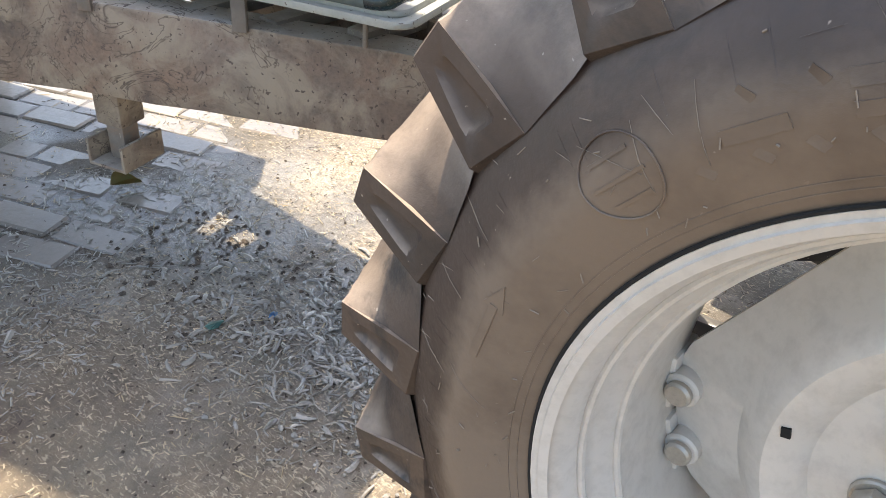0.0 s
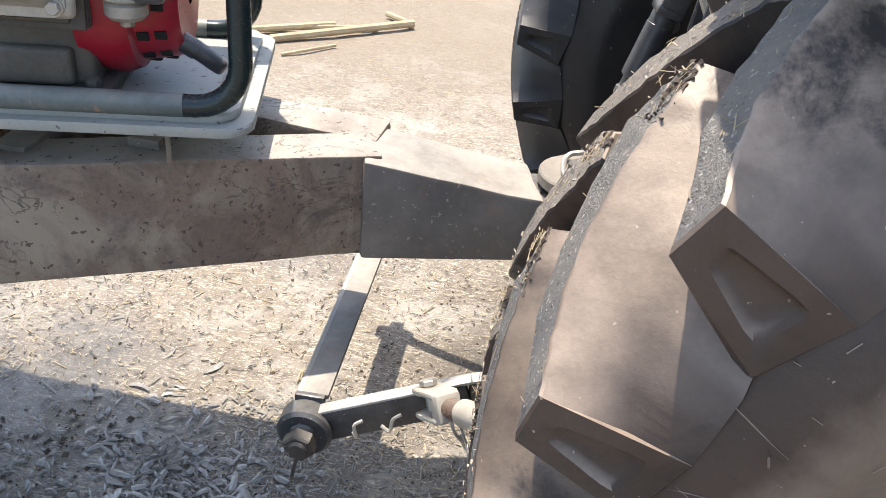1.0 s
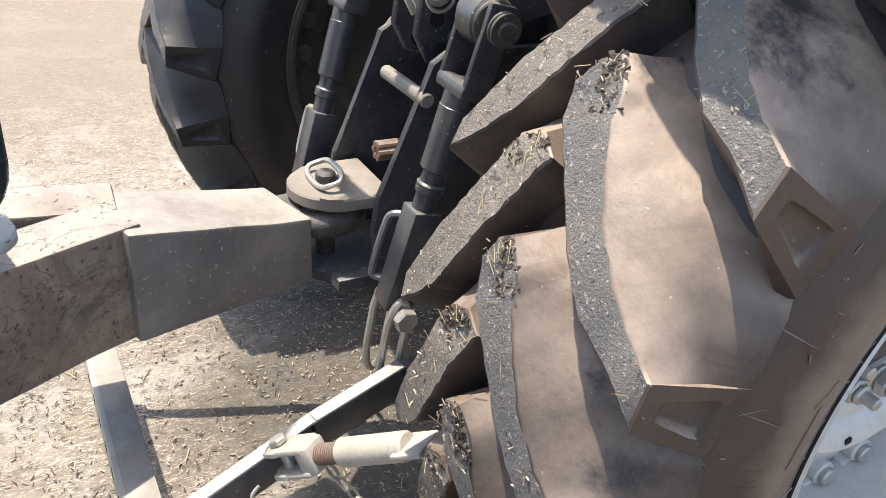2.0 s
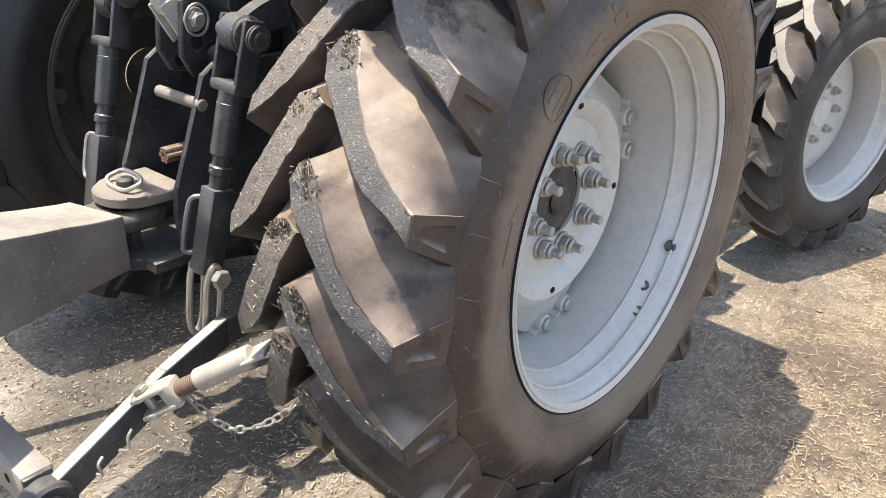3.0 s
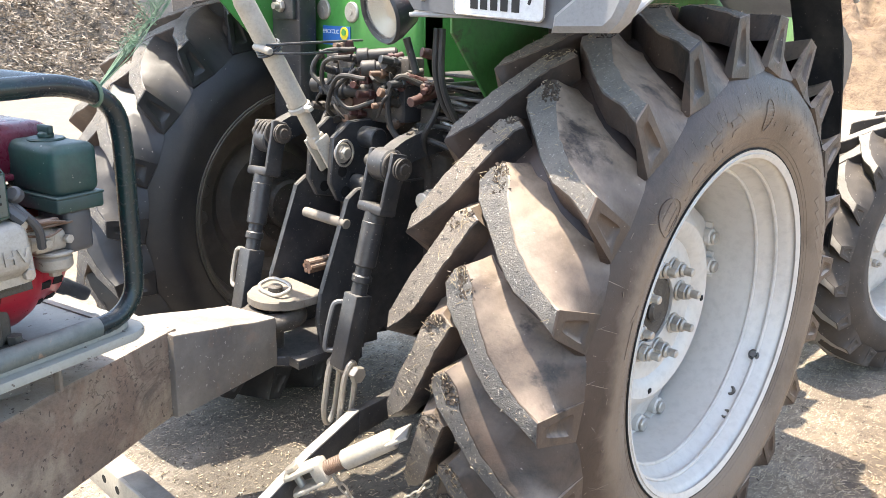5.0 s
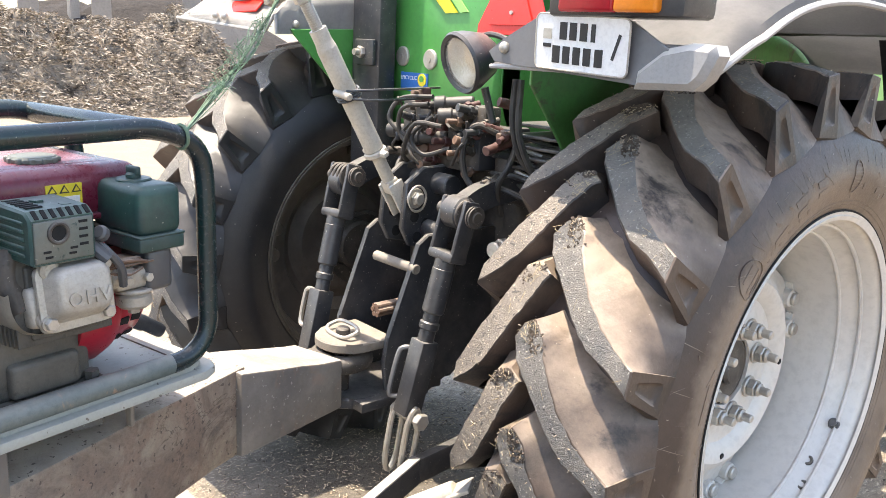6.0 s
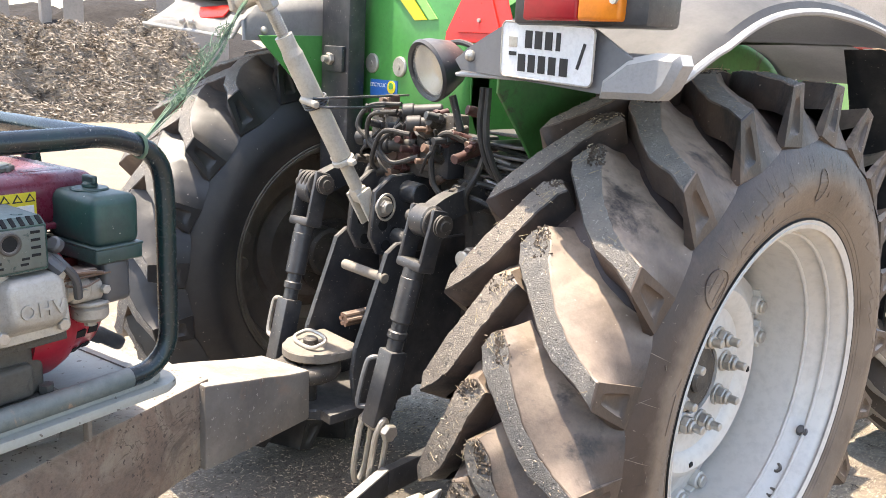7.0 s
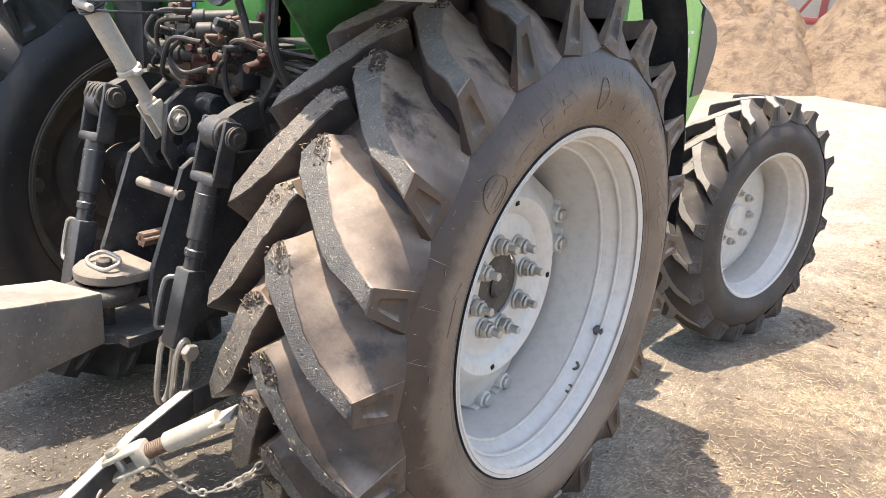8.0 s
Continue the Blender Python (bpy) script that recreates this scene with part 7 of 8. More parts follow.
# ---- hood and front axle ----
hood_side = [(0.95, 0.92), (0.95, 1.42), (1.60, 1.38), (1.95, 1.345), (2.12, 1.30), (2.235, 1.235), (2.285, 1.16), (2.275, 1.08), (2.19, 0.92), (2.06, 0.74), (1.80, 0.70), (1.5, 0.85)]
bm = B()
slab(bm, hood_side, 0.56, Matrix(((0, 0, 1, 0.08), (1, 0, 0, 0), (0, 1, 0, 0), (0, 0, 0, 1))), 0.03)
hood = part("hood", bm, M_LIME, tractor, "bright green engine hood")
bm = B()
slab(bm, [(2.01, 1.338), (2.12, 1.305), (2.24, 1.24), (2.292, 1.16), (2.282, 1.08), (2.195, 0.915), (2.04, 0.905), (2.085, 1.10), (2.075, 1.24)], 0.575, Matrix(((0, 0, 1, 0.08), (1, 0, 0, 0), (0, 1, 0, 0), (0, 0, 0, 1))), 0.02)
part("hood_nose", bm, M_GREYPAINT, hood, "dark grey hood nose")
for y, z, w, h in ((1.90, 1.107, 0.035, 0.060), (1.95, 1.107, 0.032, 0.060), (1.90, 1.20, 0.05, 0.012), (1.96, 1.20, 0.04, 0.012)):
    bm = B()
    box(bm, (0.3615, y, z), (0.002, w, h), None)
    part("print_bar", bm, M_WHITE, hood)
bm = B()
box(bm, (0.08, 1.4, 0.75), (0.42, 1.4, 0.34), None, 0.03)
part("engine_block", bm, M_GRIME, tractor)
bm = B()
rod(bm, (-0.60, 1.745 - 0.033, 0.52), (0.60, 1.745 - 0.033, 0.52), 0.06, 20)
box(bm, (0, 1.712, 0.56), (0.5, 0.14, 0.18), None, 0.02)
for s in (-1, 1):
    rod(bm, (0.58 * s, 1.712, 0.42), (0.58 * s, 1.712, 0.64), 0.065, 20, bevel=0.01)
part("front_axle", bm, M_BLACK, tractor, "black front axle")
bm = B()
box(bm, (0.42, 1.62, 0.80), (0.05, 0.10, 0.12), None, 0.01)
part("front_bracket", bm, M_BLACK, tractor)
bm = B()
box(bm, (0.40, 1.85, 0.76), (0.12, 0.16, 0.10), None, 0.01)
part("front_bracket", bm, M_BLACK, tractor)
bm = B()
box(bm, (0.50, 0.80, 0.92), (0.14, 0.10, 0.76), None, 0.015)
box(bm, (0.50, 0.98, 0.62), (0.20, 0.34, 0.28), None, 0.03)
part("side_tank", bm, M_BLACK, tractor, "black side tank and steps")


place = AT_WORLD
# ---- yard: paving, heaps, shed posts, straw ----
def heap(name, centre, rx, ry, h, mat, label, seed, rough=0.25, n=72, turn=0.0, kind="structure", flat=1.0):
    """A dumped heap: a domed mesh with lumps and a ragged foot."""
    bm = B()
    grid = []
    c, s = math.cos(turn), math.sin(turn)
    for j in range(n + 1):
        row = []
        for i in range(n + 1):
            u, v = 2 * i / n - 1, 2 * j / n - 1
            r = math.hypot(u, v)
            p = Vector((u * 4 + seed, v * 4, seed))
            edge = 0.86 + 0.12 * noise.noise(Vector((u * 2 + seed, v * 2, 7.0)))
            f = min(1.0, flat * max(0.0, 1 - (r / edge) ** 1.7))
            z = h * f ** 1.15 * (1 + rough * noise.fractal(p, 1.0, 2.0, 5) + 0.5 * rough * noise.noise(p * 0.5))
            if flat > 1:
                z -= min(z, h * 1.3 * max(0.0, noise.noise(Vector((u * 6, v * 7 + seed, 3.0))) - 0.10) * f)
            x, y = u * rx, v * ry
            wx, wy = centre[0] + c * x - s * y, centre[1] + s * x + c * y
            row.append(bm.verts.new((wx, wy, ground_height(wx, wy) - 0.06 + z)))
        grid.append(row)
    for a, b in zip(grid, grid[1:]):
        for i in range(n):
            bm.faces.new((a[i], a[i + 1], b[i + 1], b[i]))
    return solo(name, bm, mat, label, "heap", kind=kind, sharp=180)


def heap_mat(name, a, b, d, scale, fine, bump, dist):
    m = bpy.data.materials.new(name)
    m.use_nodes = True
    nt = m.node_tree
    bs = nt.nodes["Principled BSDF"]
    big = noise_tex(nt, scale, 6, 0.65)
    small = noise_tex(nt, fine, 6, 0.75, (1, 0.6, 1), 0.15)
    col = mixc(nt, ramp(nt, big, [(0.4, 0.0), (0.62, 1.0)]), a, b)
    col = mixc(nt, ramp(nt, small, [(0.46, 0.0), (0.6, 1.0)]), col, d)
    nt.links.new(col, bs.inputs["Base Color"])
    bs.inputs["Roughness"].default_value = 0.95
    bp = nt.nodes.new("ShaderNodeBump")
    bp.inputs["Strength"].default_value = bump
    bp.inputs["Distance"].default_value = dist
    nt.links.new(math_node(nt, "ADD", small, big), bp.inputs["Height"])
    nt.links.new(bp.outputs[0], bs.inputs["Normal"])
    return m


M_COMPOST = heap_mat("grey_compost", (0.21, 0.18, 0.145), (0.15, 0.128, 0.103), (0.05, 0.042, 0.034), 1.0, 7.0, 0.8, 0.06)
M_DARKHEAP = heap_mat("dark_heap", (0.028, 0.023, 0.020), (0.037, 0.031, 0.027), (0.020, 0.017, 0.015), 0.6, 5.0, 0.6, 0.08)
M_SAND = heap_mat("sandy_soil", (0.27, 0.19, 0.12), (0.21, 0.145, 0.09), (0.15, 0.10, 0.065), 0.7, 4.0, 1.0, 0.12)


def away(t_yaw, dist, side=0.0):
    """A plan point that many metres from the yard's middle, on a bearing in degrees left of ahead."""
    a = radians(t_yaw)
    return (1.6 - math.sin(a) * dist + math.cos(a) * side, -1.6 + math.cos(a) * dist + math.sin(a) * side)


heap("compost_heap", away(74.0, 15.6), 2.9, 3.6, 1.22, M_COMPOST, "grey-brown heap of shredded compost in the yard", 3.1, 0.42, n=170, turn=radians(74), flat=1.5)
heap("compost_heap", away(67.2, 15.8), 2.1, 3.3, 1.15, M_COMPOST, "grey-brown heap of shredded compost in the yard", 8.7, 0.42, n=130, turn=radians(67), flat=1.5)
heap("dark_heap", away(67.0, 46.0), 8.6, 6.0, 2.75, M_DARKHEAP, "dark brown soil heap behind the posts", 5.5, 0.10, turn=radians(64))
heap("dark_heap", away(72.8, 46.0), 6.4, 5.0, 2.1, M_DARKHEAP, "dark brown soil heap behind the posts", 15.5, 0.10, turn=radians(71))
heap("sand_heap", away(77.5, 27.0), 3.2, 2.5, 0.95, M_SAND, "low pale sand bank behind the compost", 2.2, 0.15, n=40, turn=radians(78))
heap("soil_heap", away(18.5, 16.5), 2.6, 4.4, 1.75, M_SAND, "pale sandy soil heap beyond the front wheel", 12.0, 0.30, n=120, turn=radians(20))
heap("soil_heap", away(7.0, 16.8), 3.0, 4.4, 2.2, M_SAND, "pale sandy soil heap beyond the front wheel", 21.0, 0.30, n=120, turn=radians(8))
heap("soil_heap", away(30, 24.0), 5.0, 4.0, 2.2, M_SAND, "pale sandy soil heap beyond the front wheel", 31.0, 0.22)

# concrete posts of a shed
shed = thing("shed_posts", "row of pale concrete shed posts carrying a flat roof", "shed", at=(*away(72, 24), 0))
for k, yaw in enumerate((74.7, 70.6, 65.2, 50.0)):
    x, y = away(yaw, 31.0)
    bm = B()
    box(bm, (x, y, 3.2), (0.62, 0.62, 7.6), Matrix.Rotation(radians(yaw), 3, "Z"), 0.02)
    part("post", bm, M_CONCRETE, shed)
x, y = away(72.2, 44.0)
bm = B()
box(bm, (x, y, 3.2), (0.45, 0.45, 7.6), None, 0.02)
part("post", bm, M_CONCRETE, shed)
bm = B()
p0, p1 = Vector((*away(80, 31), 7.0)), Vector((*away(45, 31), 7.0))
flat_bar(bm, p0, p1, 0.5, 0.5, 0.02)
part("roof_beam", bm, M_CONCRETE, shed)
# low block wall by the compost
x, y = away(63.6, 30.0)
bm = B()
box(bm, (x, y, 0.9), (2.4, 0.3, 2.2), Matrix.Rotation(radians(60), 3, "Z"), 0.02)
solo("block_wall", bm, M_CONCRETE, "low grey concrete wall by the compost", "wall", kind="structure")

# plain wall closing the yard far behind the soil
bm = B()
flat_bar(bm, (*away(38, 46), 1.6), (*away(-14, 46), 1.6), 0.4, 6.4, 0.02)
solo("far_wall", bm, M_CONCRETE, "plain dusty boundary wall far behind the soil", "wall", kind="structure")

# red steel frame beyond the soil
frame_thing = thing("red_conveyor", "faded red steel conveyor frame behind the soil heap", "machine", at=(*away(22, 21), 0))
for a0, a1, z0, z1 in ((24, 8, 1.0, 1.0), (24, 8, 1.9, 2.0)):
    bm = B()
    flat_bar(bm, (*away(a0, 21), z0), (*away(a1, 21), z1), 0.12, 0.16, 0.01)
    part("rail", bm, M_REDSTEEL, frame_thing)
for i in range(9):
    a = 24 - i * 15 / 8
    bm = B()
    flat_bar(bm, (*away(a, 21), 1.0), (*away(a - 1.6, 21), 1.95), 0.07, 0.07, 0.005)
    part("brace", bm, M_REDSTEEL, frame_thing)
for a in (24, 21, 17, 13, 9):
    bm = B()
    x, y = away(a, 21)
    box(bm, (x, y, 1.1), (0.14, 0.14, 2.6), None, 0.01)
    part("leg", bm, M_REDSTEEL, frame_thing)

# green net cord from the cage to the top link
bm = B()
rr = random.Random(9)
k0, k1 = EP(0.165, 0.20, 1.182) + AT_ENGINE, T1 + V(-0.06, 0.0, 0.02) + AT_TRACTOR
for i in range(12):
    o = [Vector((rr.uniform(-1, 1), rr.uniform(-1, 1), rr.uniform(-1, 1))) * 0.008 for _ in range(4)]
    pts = spline([k0, k0.lerp(k1, 0.3) + o[0] + V(0, 0, -0.012), k0.lerp(k1, 0.6) + o[1] + V(0, 0, -0.02), k0.lerp(k1, 0.85) + o[2] * 0.6, k1], 5)
    tube(bm, pts, 0.0009, 5)
for i in range(110):
    t = rr.uniform(0.2, 0.72)
    p = k0.lerp(k1, t) + V(rr.uniform(-1, 1), rr.uniform(-1, 1), rr.uniform(-1, 0.6)) * 0.011
    d = V(rr.uniform(-1, 1), rr.uniform(-1, 1), rr.uniform(-1, 1)).normalized() * rr.uniform(0.008, 0.022)
    tube(bm, [p - d, p + d * 0.3 + V(0, 0, 0.006), p + d], 0.0006, 4)
tube(bm, [k0 + EV * (0.018 * math.cos(t)) + V(0, 0, 0.018 * math.sin(t)) for t in (2 * math.pi * i / 12 for i in range(12))], 0.003, 6, closed=True)
solo("net_cord", bm, M_ROPE, "frayed green net cord tied to the tube cage", "cord")


# paving bricks, half buried in dirt
def brick_mesh(w, l, h, seed):
    bm = B()
    r = random.Random(seed)
    box(bm, (0, 0, -h / 2), (w, l, h), None, 0.006, 1)
    for v in bm.verts:
        v.co += Vector((r.uniform(-1, 1), r.uniform(-1, 1), 0)) * 0.003
    me = finish(bm, 30)
    me.materials.append(M_BRICK)
    return me


M_BRICK = material("worn_paving_brick", (0.235, 0.215, 0.19), (0.17, 0.155, 0.14), rough=0.42, rough_var=0.4, scale=4, fine=70, bump=0.35, dust=(0.36, 0.32, 0.265), dust_amount=0.35, spots=(0.10, 0.09, 0.078), spot_at=0.55, spot_soft=0.1, spot_scale=9)
M_BRICK.node_tree.nodes["Principled BSDF"].inputs["Coat Weight"].default_value = 0.6
M_BRICK.node_tree.nodes["Principled BSDF"].inputs["Coat Roughness"].default_value = 0.22
# vary each brick a little
nt = M_BRICK.node_tree
info = nt.nodes.new("ShaderNodeObjectInfo")
bsdf = nt.nodes["Principled BSDF"]
old = bsdf.inputs["Base Color"].links[0].from_socket
nt.links.new(mixc(nt, ramp(nt, info.outputs["Random"], [(0.0, 0.0), (1.0, 0.55)]), old, (0.20, 0.17, 0.145)), bsdf.inputs["Base Color"])
paving = thing("brick_paving", "worn brick paving half buried under dirt and straw", "paving", kind="structure", at=(-2, -2, 0))
bricks = [brick_mesh(0.105, 0.222, 0.06, k) for k in range(4)]
pr = random.Random(4)


def paved(x, y):
    """Where the bricks come up through the dirt."""
    return noise.noise(Vector((x * 0.9, y * 0.9, 11.0))) > -0.22


def brick_at(i, j, ang, ox, oy):
    u, v = i * 0.112, j * 0.232 + (0.116 if i % 2 else 0)
    c, s = math.cos(ang), math.sin(ang)
    return ox + c * u - s * v, oy + s * u + c * v


spots = []
for i in range(-60, 60):
    for j in range(-40, 40):
        x, y = brick_at(i, j, radians(20), -1.2, -2.2)
        near = (-1.9 < x < 0.75 and -3.6 < y < -1.95 - 0.35 * max(0, -x))
        if near and paved(x, y):
            spots.append((x, y))
spots.sort(key=lambda p: math.hypot(p[0] - 0.2, p[1] + 2.3))
for x, y in spots[:300]:
    m4 = pose(x, y, ground_height(x, y) + 0.004 + pr.uniform(-0.005, 0.004), pr.uniform(-1.2, 1.2), pr.uniform(-1.2, 1.2), 20 + pr.uniform(-1.5, 1.5))
    part("brick", pr.choice(bricks), None, paving, m=m4)
bm = B()
for x, y in spots[300:]:
    h0 = ground_height(x, y) - 0.002 + pr.uniform(-0.006, 0.003)
    box(bm, (x, y, h0 - 0.02), (0.105, 0.222, 0.04), Matrix.Rotation(radians(20 + pr.uniform(-1.5, 1.5)), 3, "Z"))
tagged(part("brick_field", bm, M_BRICK, paving), kind="stuff")


# straw and chaff
M_WETCHAFF = material("damp_chaff", (0.40, 0.37, 0.32), (0.24, 0.22, 0.19), rough=0.32, scale=6, fine=90, bump=0.0)
def litter(name, n, mat, label, zone, size, seed, lift=0.004, curl=0.15):
    """Many small straws lying on the ground: thin three-sided slivers."""
    r = random.Random(seed)
    verts, faces = [], []
    while len(faces) < n * 5:
        x, y = r.uniform(zone[0], zone[1]), r.uniform(zone[2], zone[3])
        if noise.noise(Vector((x * 1.7, y * 1.7, seed))) < r.uniform(-0.5, 0.35):
            continue
        L, w = r.uniform(*size[0]), r.uniform(*size[1])
        a = r.uniform(0, 2 * math.pi)
        d = Vector((math.cos(a), math.sin(a), r.uniform(-curl, curl)))
        s = Vector((-math.sin(a), math.cos(a), 0)) * w
        p = Vector((x, y, ground_height(x, y) + lift + w * 0.6))
        b = len(verts)
        for e in (p - d * L / 2, p + d * L / 2):
            verts += [e - s, e + s, e + Vector((0, 0, w * 0.9))]
        faces += [(b, b + 1, b + 4, b + 3), (b + 1, b + 2, b + 5, b + 4), (b + 2, b, b + 3, b + 5), (b, b + 2, b + 1), (b + 3, b + 4, b + 5)]
    me = bpy.data.meshes.new(name)
    me.from_pydata([tuple(v) for v in verts], [], faces)
    me.materials.append(mat)
    return tagged(new(name, me), label, "straw", kind="stuff")


litter("straw", 3000, M_STRAW, "scattered dry yellow straw on the dirt", (-3.2, 2.6, -2.6, 3.6), ((0.010, 0.036), (0.0004, 0.0010)), 3)
litter("chaff", 17000, M_CHAFF, "pale chopped chaff scattered on the dirt", (-1.1, 1.5, -2.5, 0.9), ((0.003, 0.014), (0.0005, 0.0019)), 5)
litter("wet_chaff", 4600, M_WETCHAFF, "damp grey chaff trampled into the dirt", (0.0, 1.2, -2.3, -0.6), ((0.005, 0.030), (0.0006, 0.0024)), 6, 0.002, 0.2)
litter("dark_chaff", 7000, M_MUD, "dark trampled plant scraps on the dirt", (-1.2, 2.2, -2.9, 3.4), ((0.004, 0.018), (0.0007, 0.0020)), 8)
litter("far_straw", 6000, M_STRAW, "dry straw scattered over the far yard", (-6.0, 3.5, -3.5, 9.0), ((0.010, 0.045), (0.0006, 0.0017)), 11)


def heap_flakes(name, heap_ob, n, mat, label, size, seed):
    """Shredded flakes lying on a heap's surface."""
    r = random.Random(seed)
    me0 = heap_ob.data
    verts, faces = [], []
    polys = me0.polygons
    while len(faces) < n * 2:
        f = polys[r.randrange(len(polys))]
        c = f.center
        if c.z < ground_height(c.x, c.y) - 0.05:
            continue
        p = c + Vector((r.uniform(-1, 1), r.uniform(-1, 1), 0)) * 0.09 + Vector((0, 0, r.uniform(0.0, 0.05)))
        d = Vector((r.uniform(-1, 1), r.uniform(-1, 1), r.uniform(-0.35, 0.35))).normalized()
        a = d.orthogonal().normalized()
        L, w = r.uniform(*size[0]), r.uniform(*size[1])
        b = len(verts)
        bend = d.cross(a) * w * 0.8
        verts += [p - d * L + bend, p + a * w, p + d * L + bend, p - a * w]
        faces += [(b, b + 1, b + 3), (b + 1, b + 2, b + 3)]
    me = bpy.data.meshes.new(name)
    me.from_pydata([tuple(v) for v in verts], [], faces)
    me.materials.append(mat)
    return tagged(new(name, me), label, "compost", kind="stuff")


M_FLAKE = material("dry_flakes", (0.45, 0.39, 0.32), (0.33, 0.285, 0.23), rough=0.9, scale=2, fine=20, bump=0.0)
nt = M_FLAKE.node_tree
gi = nt.nodes.new("ShaderNodeNewGeometry")
bsdf = nt.nodes["Principled BSDF"]
old = bsdf.inputs["Base Color"].links[0].from_socket
nt.links.new(mixc(nt, ramp(nt, gi.outputs["Random Per Island"], [(0.35, 0.0), (0.95, 0.9)]), old, (0.13, 0.105, 0.085)), bsdf.inputs["Base Color"])
for k, ob in enumerate([o for o in scene.objects if o.name.startswith("compost_heap")]):
    heap_flakes("compost_flakes", ob, (60000, 32000)[k], M_FLAKE, "pale shredded flakes on the compost heap", ((0.02, 0.08), (0.004, 0.012)), 40 + k)

# clods of soil beside the wheels
def clods(name, n, zone, size, mat, label, seed):
    r = random.Random(seed)
    verts, faces = [], []
    while len(verts) < n * 6:
        x, y = r.uniform(zone[0], zone[1]), r.uniform(zone[2], zone[3])
        if noise.noise(Vector((x * 1.1, y * 1.1, seed))) < r.uniform(-0.3, 0.5):
            continue
        s = r.uniform(*size) * r.random()
        b = len(verts)
        z = ground_height(x, y) + s * 0.3
        a = r.uniform(0, 3)
        for k in range(4):
            verts.append((x + s * r.uniform(0.7, 1.2) * math.cos(a + k * 1.57), y + s * r.uniform(0.7, 1.2) * math.sin(a + k * 1.57), z + s * r.uniform(-0.2, 0.2)))
        verts += [(x, y, z + s * r.uniform(0.5, 0.9)), (x, y, z - s * 0.7)]
        faces += [(b + k, b + (k + 1) % 4, b + 4) for k in range(4)] + [(b + (k + 1) % 4, b + k, b + 5) for k in range(4)]
    me = bpy.data.meshes.new(name)
    me.from_pydata(verts, [], faces)
    me.materials.append(mat)
    return tagged(new(name, me), label, "soil", kind="stuff")


M_CLOD = material("dry_clods", (0.36, 0.27, 0.18), (0.20, 0.145, 0.10), rough=0.95, scale=1.5, fine=60, bump=0.3)
clods("soil_clods", 14000, (0.95, 5.0, -0.9, 7.5), (0.004, 0.022), M_CLOD, "small dry clods of soil on the yard", 17)
clods("grit", 4000, (-1.4, 1.2, -2.5, 0.9), (0.002, 0.007), M_MUD, "grit and crumbs of dirt on the yard", 18)
litter("side_straw", 24000, M_STRAW, "dry straw thrown beside the wheels", (0.95, 4.0, -0.8, 6.0), ((0.006, 0.034), (0.0005, 0.0014)), 23)

# wet shredded leaves matted on the damp ground
M_WETLEAF = material("wet_leaf_shreds", (0.46, 0.43, 0.39), (0.16, 0.145, 0.125), rough=0.24, scale=7, fine=90, bump=0.0)


def leaf_shreds(name, n, centre, turn, ra, rb, mat, label, seed):
    """Flat curled shreds with a raised middle, thick at the spine."""
    r = random.Random(seed)
    verts, faces = [], []
    for _ in range(n):
        u, v = max(-2.0, min(2.0, r.gauss(0, 0.55))) * ra, max(-2.0, min(2.0, r.gauss(0, 0.55))) * rb
        x = centre[0] + u * math.cos(turn) - v * math.sin(turn)
        y = centre[1] + u * math.sin(turn) + v * math.cos(turn)
        L, w = 0.007 + 0.05 * r.random() ** 2, 0.0012 + 0.006 * r.random() ** 2
        a = r.uniform(0, 2 * math.pi)
        d, c = Vector((math.cos(a), math.sin(a), 0)), Vector((-math.sin(a), math.cos(a), 0))
        bend, lift, tip = r.gauss(0, 0.09) * L, r.uniform(0.0005, 0.006), r.uniform(-0.25, 0.25)
        z = ground_height(x, y) + 0.004
        b = len(verts)
        for k in range(4):
            e = k / 3 - 0.5
            p = Vector((x, y, z)) + d * (L * e) + c * (bend * 4 * e * e) + Vector((0, 0, lift * (1 - 4 * e * e) + tip * w * 2 * e))
            ww = w * (1, 1.15, 0.9, 0.35)[k]
            verts += [p - c * ww, p + Vector((0, 0, w * 0.45)), p + c * ww + Vector((0, 0, tip * w)), p - Vector((0, 0, 0.0012))]
        for k in range(3):
            q = b + 4 * k
            faces += [(q + i, q + (i + 1) % 4, q + 4 + (i + 1) % 4, q + 4 + i) for i in range(4)]
        faces += [(b + 3, b + 2, b + 1, b), (b + 12, b + 13, b + 14, b + 15)]
    me = bpy.data.meshes.new(name)
    me.from_pydata([tuple(v) for v in verts], [], faces)
    me.materials.append(mat)
    return tagged(new(name, me), label, "leaf litter", kind="stuff")


leaf_shreds("wet_leaf_shreds", 750, (0.35, -1.12), math.radians(62), 0.36, 0.22, M_WETLEAF, "wet grey leaf shreds matted on the mud", 51)
leaf_shreds("trodden_leaf_shreds", 450, (0.42, -1.45), math.radians(80), 0.45, 0.24, M_WETCHAFF, "damp leaf shreds trodden into the mud", 52)
clods("mud_crumbs", 420, (0.15, 0.6, -1.9, -1.3), (0.002, 0.013), M_MUD, "dark crumbs of mud pressed up by wheels", 53)
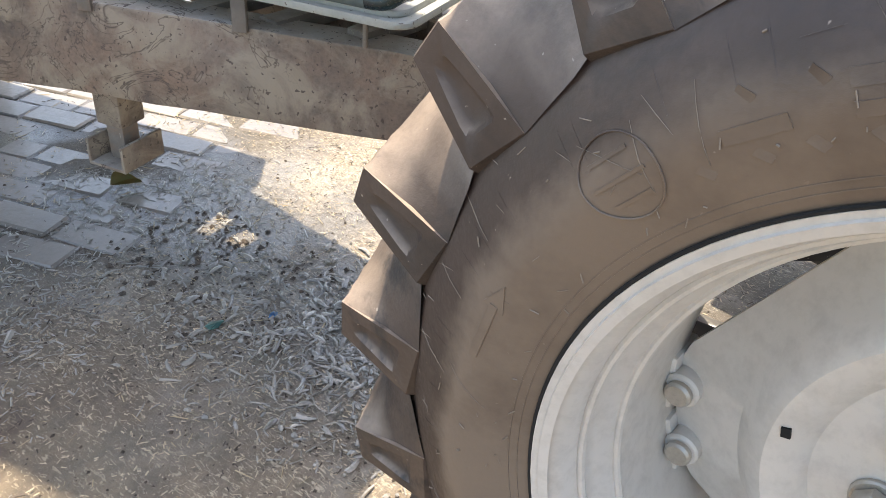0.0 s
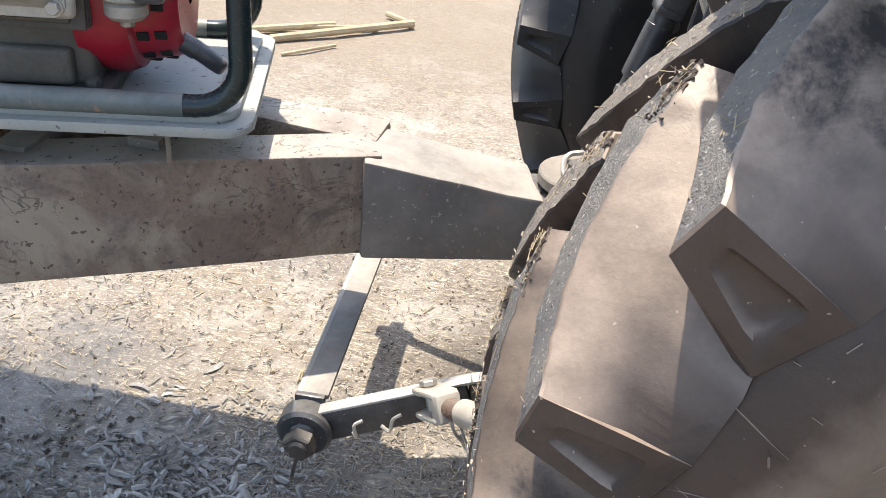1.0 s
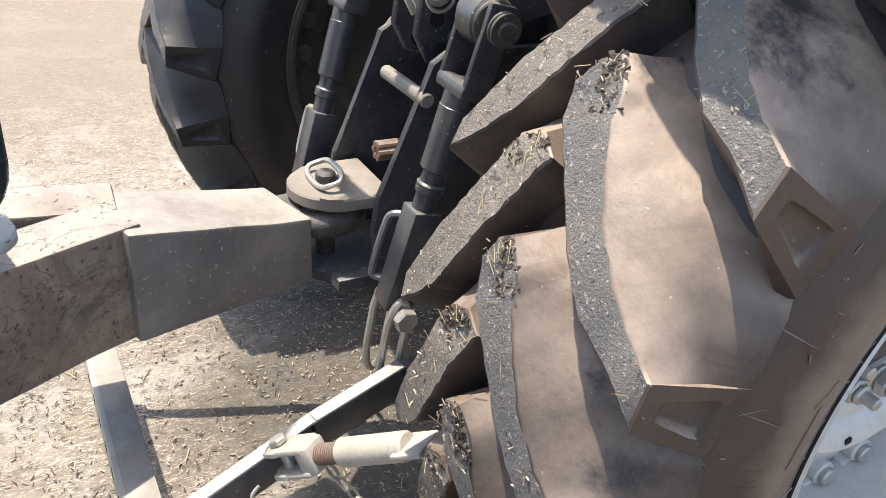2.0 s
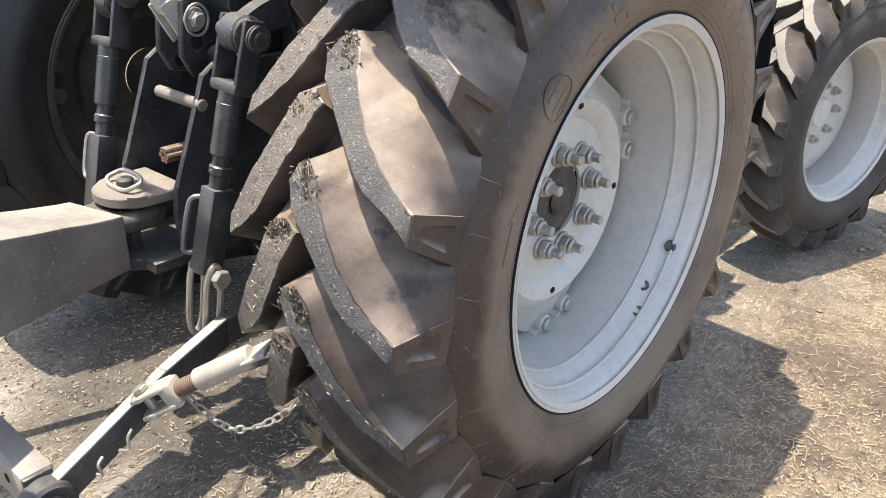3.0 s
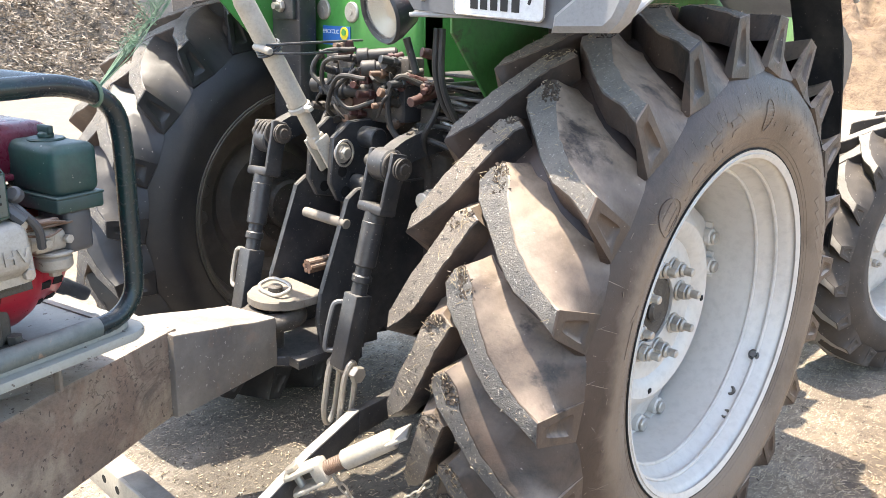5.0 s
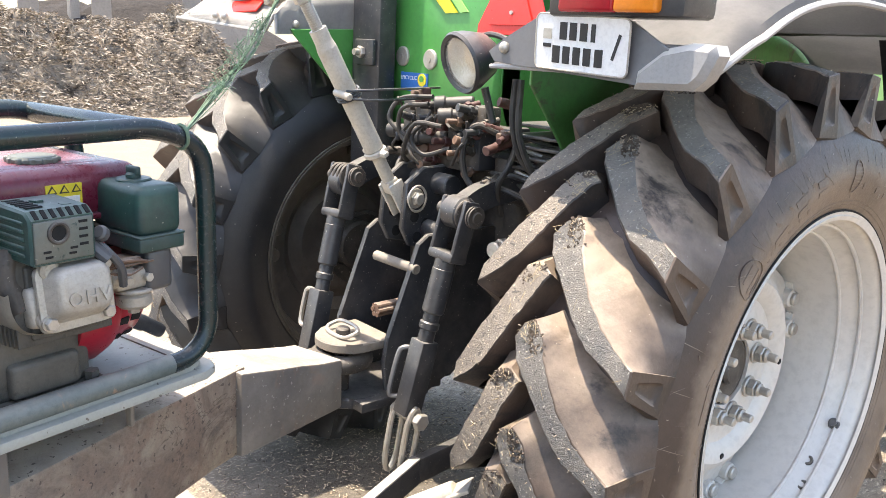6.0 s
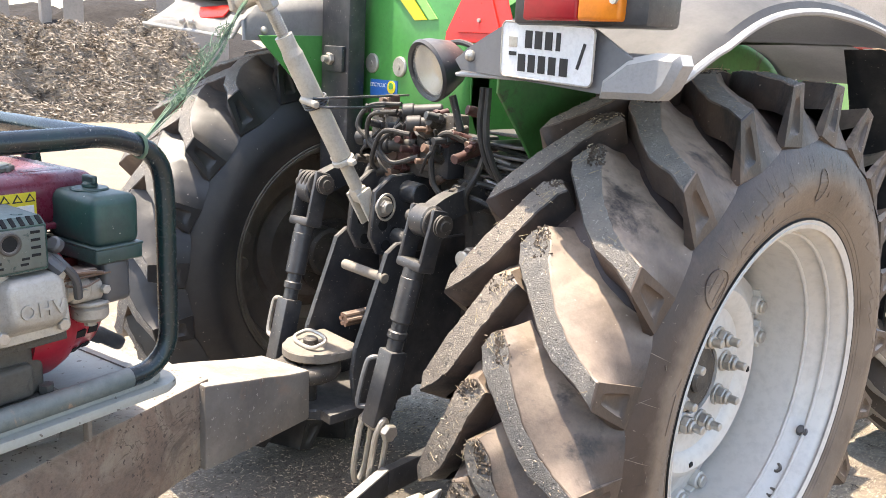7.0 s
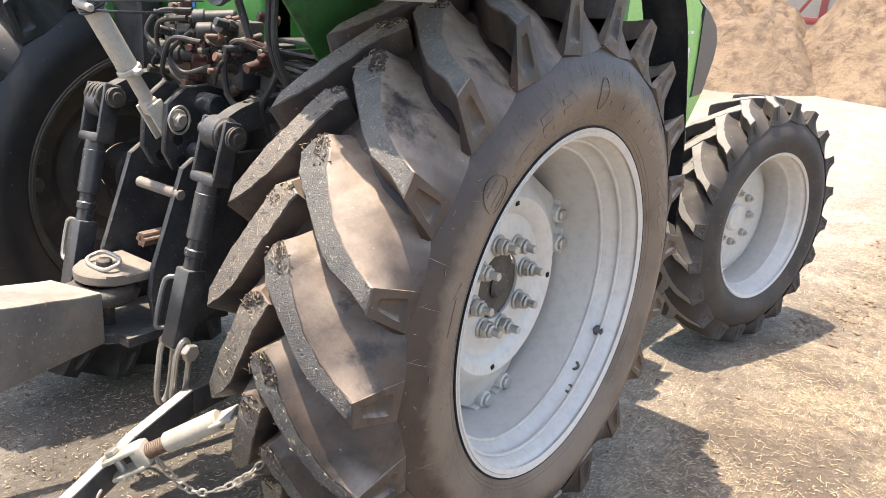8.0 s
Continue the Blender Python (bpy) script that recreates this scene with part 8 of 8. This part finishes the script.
# cane stalks lying on the ground
for k, (p, q, r) in enumerate((((-2.30, -1.85), (-2.82, -1.26), 0.020), ((-2.45, -1.95), (-2.70, -1.42), 0.014), ((-2.82, -1.26), (-2.95, -1.42), 0.015), ((-2.35, -2.05), (-2.62, -1.62), 0.018), ((-2.15, -1.75), (-2.35, -1.55), 0.008))):
    bm = B()
    a, b = Vector((*p, ground_height(*p) + r)), Vector((*q, ground_height(*q) + r * 1.6))
    tube(bm, spline([a, a.lerp(b, 0.4) + Vector((0.01, 0.012, 0.006)), b], 5), r, 8)
    solo("cane_stalk", bm, M_STRAW, "dry brown cane stalk lying on the ground", "stalk", group="cane stalks")
# torn plastic scraps trodden into the chaff
for k, (x, y, w, col) in enumerate(((0.408, -1.349, 0.026, (0.08, 0.22, 0.42)), (0.524, -1.419, 0.045, (0.10, 0.26, 0.22)), (0.494, -1.153, 0.032, (0.66, 0.64, 0.60)))):
    bm = B()
    rr = random.Random(70 + k)
    ring = [bm.verts.new((x + w * rr.uniform(0.35, 0.7) * math.cos(t), y + w * 0.6 * rr.uniform(0.35, 0.7) * math.sin(t), ground_height(x, y) + rr.uniform(0.006, 0.014))) for t in (2 * math.pi * i / 9 for i in range(9))]
    mid = bm.verts.new((x, y, ground_height(x, y) + 0.015))
    for i in range(9):
        bm.faces.new((ring[i], ring[(i + 1) % 9], mid))
    bmesh.ops.solidify(bm, geom=bm.faces[:], thickness=0.001)
    solo("plastic_scrap", bm, material("torn_plastic", col, rough=0.35, bump=0.0, fine=60), "torn scrap of plastic trodden into wet chaff", "litter", group="plastic scraps")
# a curled leaf on the paving
bm = B()
for i in range(7):
    for j in range(4):
        u, v = i / 6 - 0.5, j / 3 - 0.5
        x, y = 0.236 + 0.09 * u * 0.9 + 0.02 * v, -2.217 + 0.05 * v - 0.03 * u
        w = (1 - (2 * u) ** 2) * 0.045
        bm.verts.new((0.296 + 0.085 * u, -2.107 + w * v * 1.6 - 0.03 * u, ground_height(0.296, -2.107) + 0.022 + 0.03 * (2 * v) ** 2 * (1 - (2 * u) ** 2) + 0.01 * u))
bm.verts.ensure_lookup_table()
for i in range(6):
    for j in range(3):
        bm.faces.new([bm.verts[k] for k in (i * 4 + j, i * 4 + j + 1, i * 4 + j + 5, i * 4 + j + 4)])
bmesh.ops.solidify(bm, geom=bm.faces[:], thickness=0.002)
M_LEAF = material("curled_leaf", (0.16, 0.15, 0.04), (0.20, 0.13, 0.04), rough=0.6, scale=30, fine=200, bump=0.1)
solo("fallen_leaf", bm, M_LEAF, "curled olive dry leaf on the paving", "leaf")
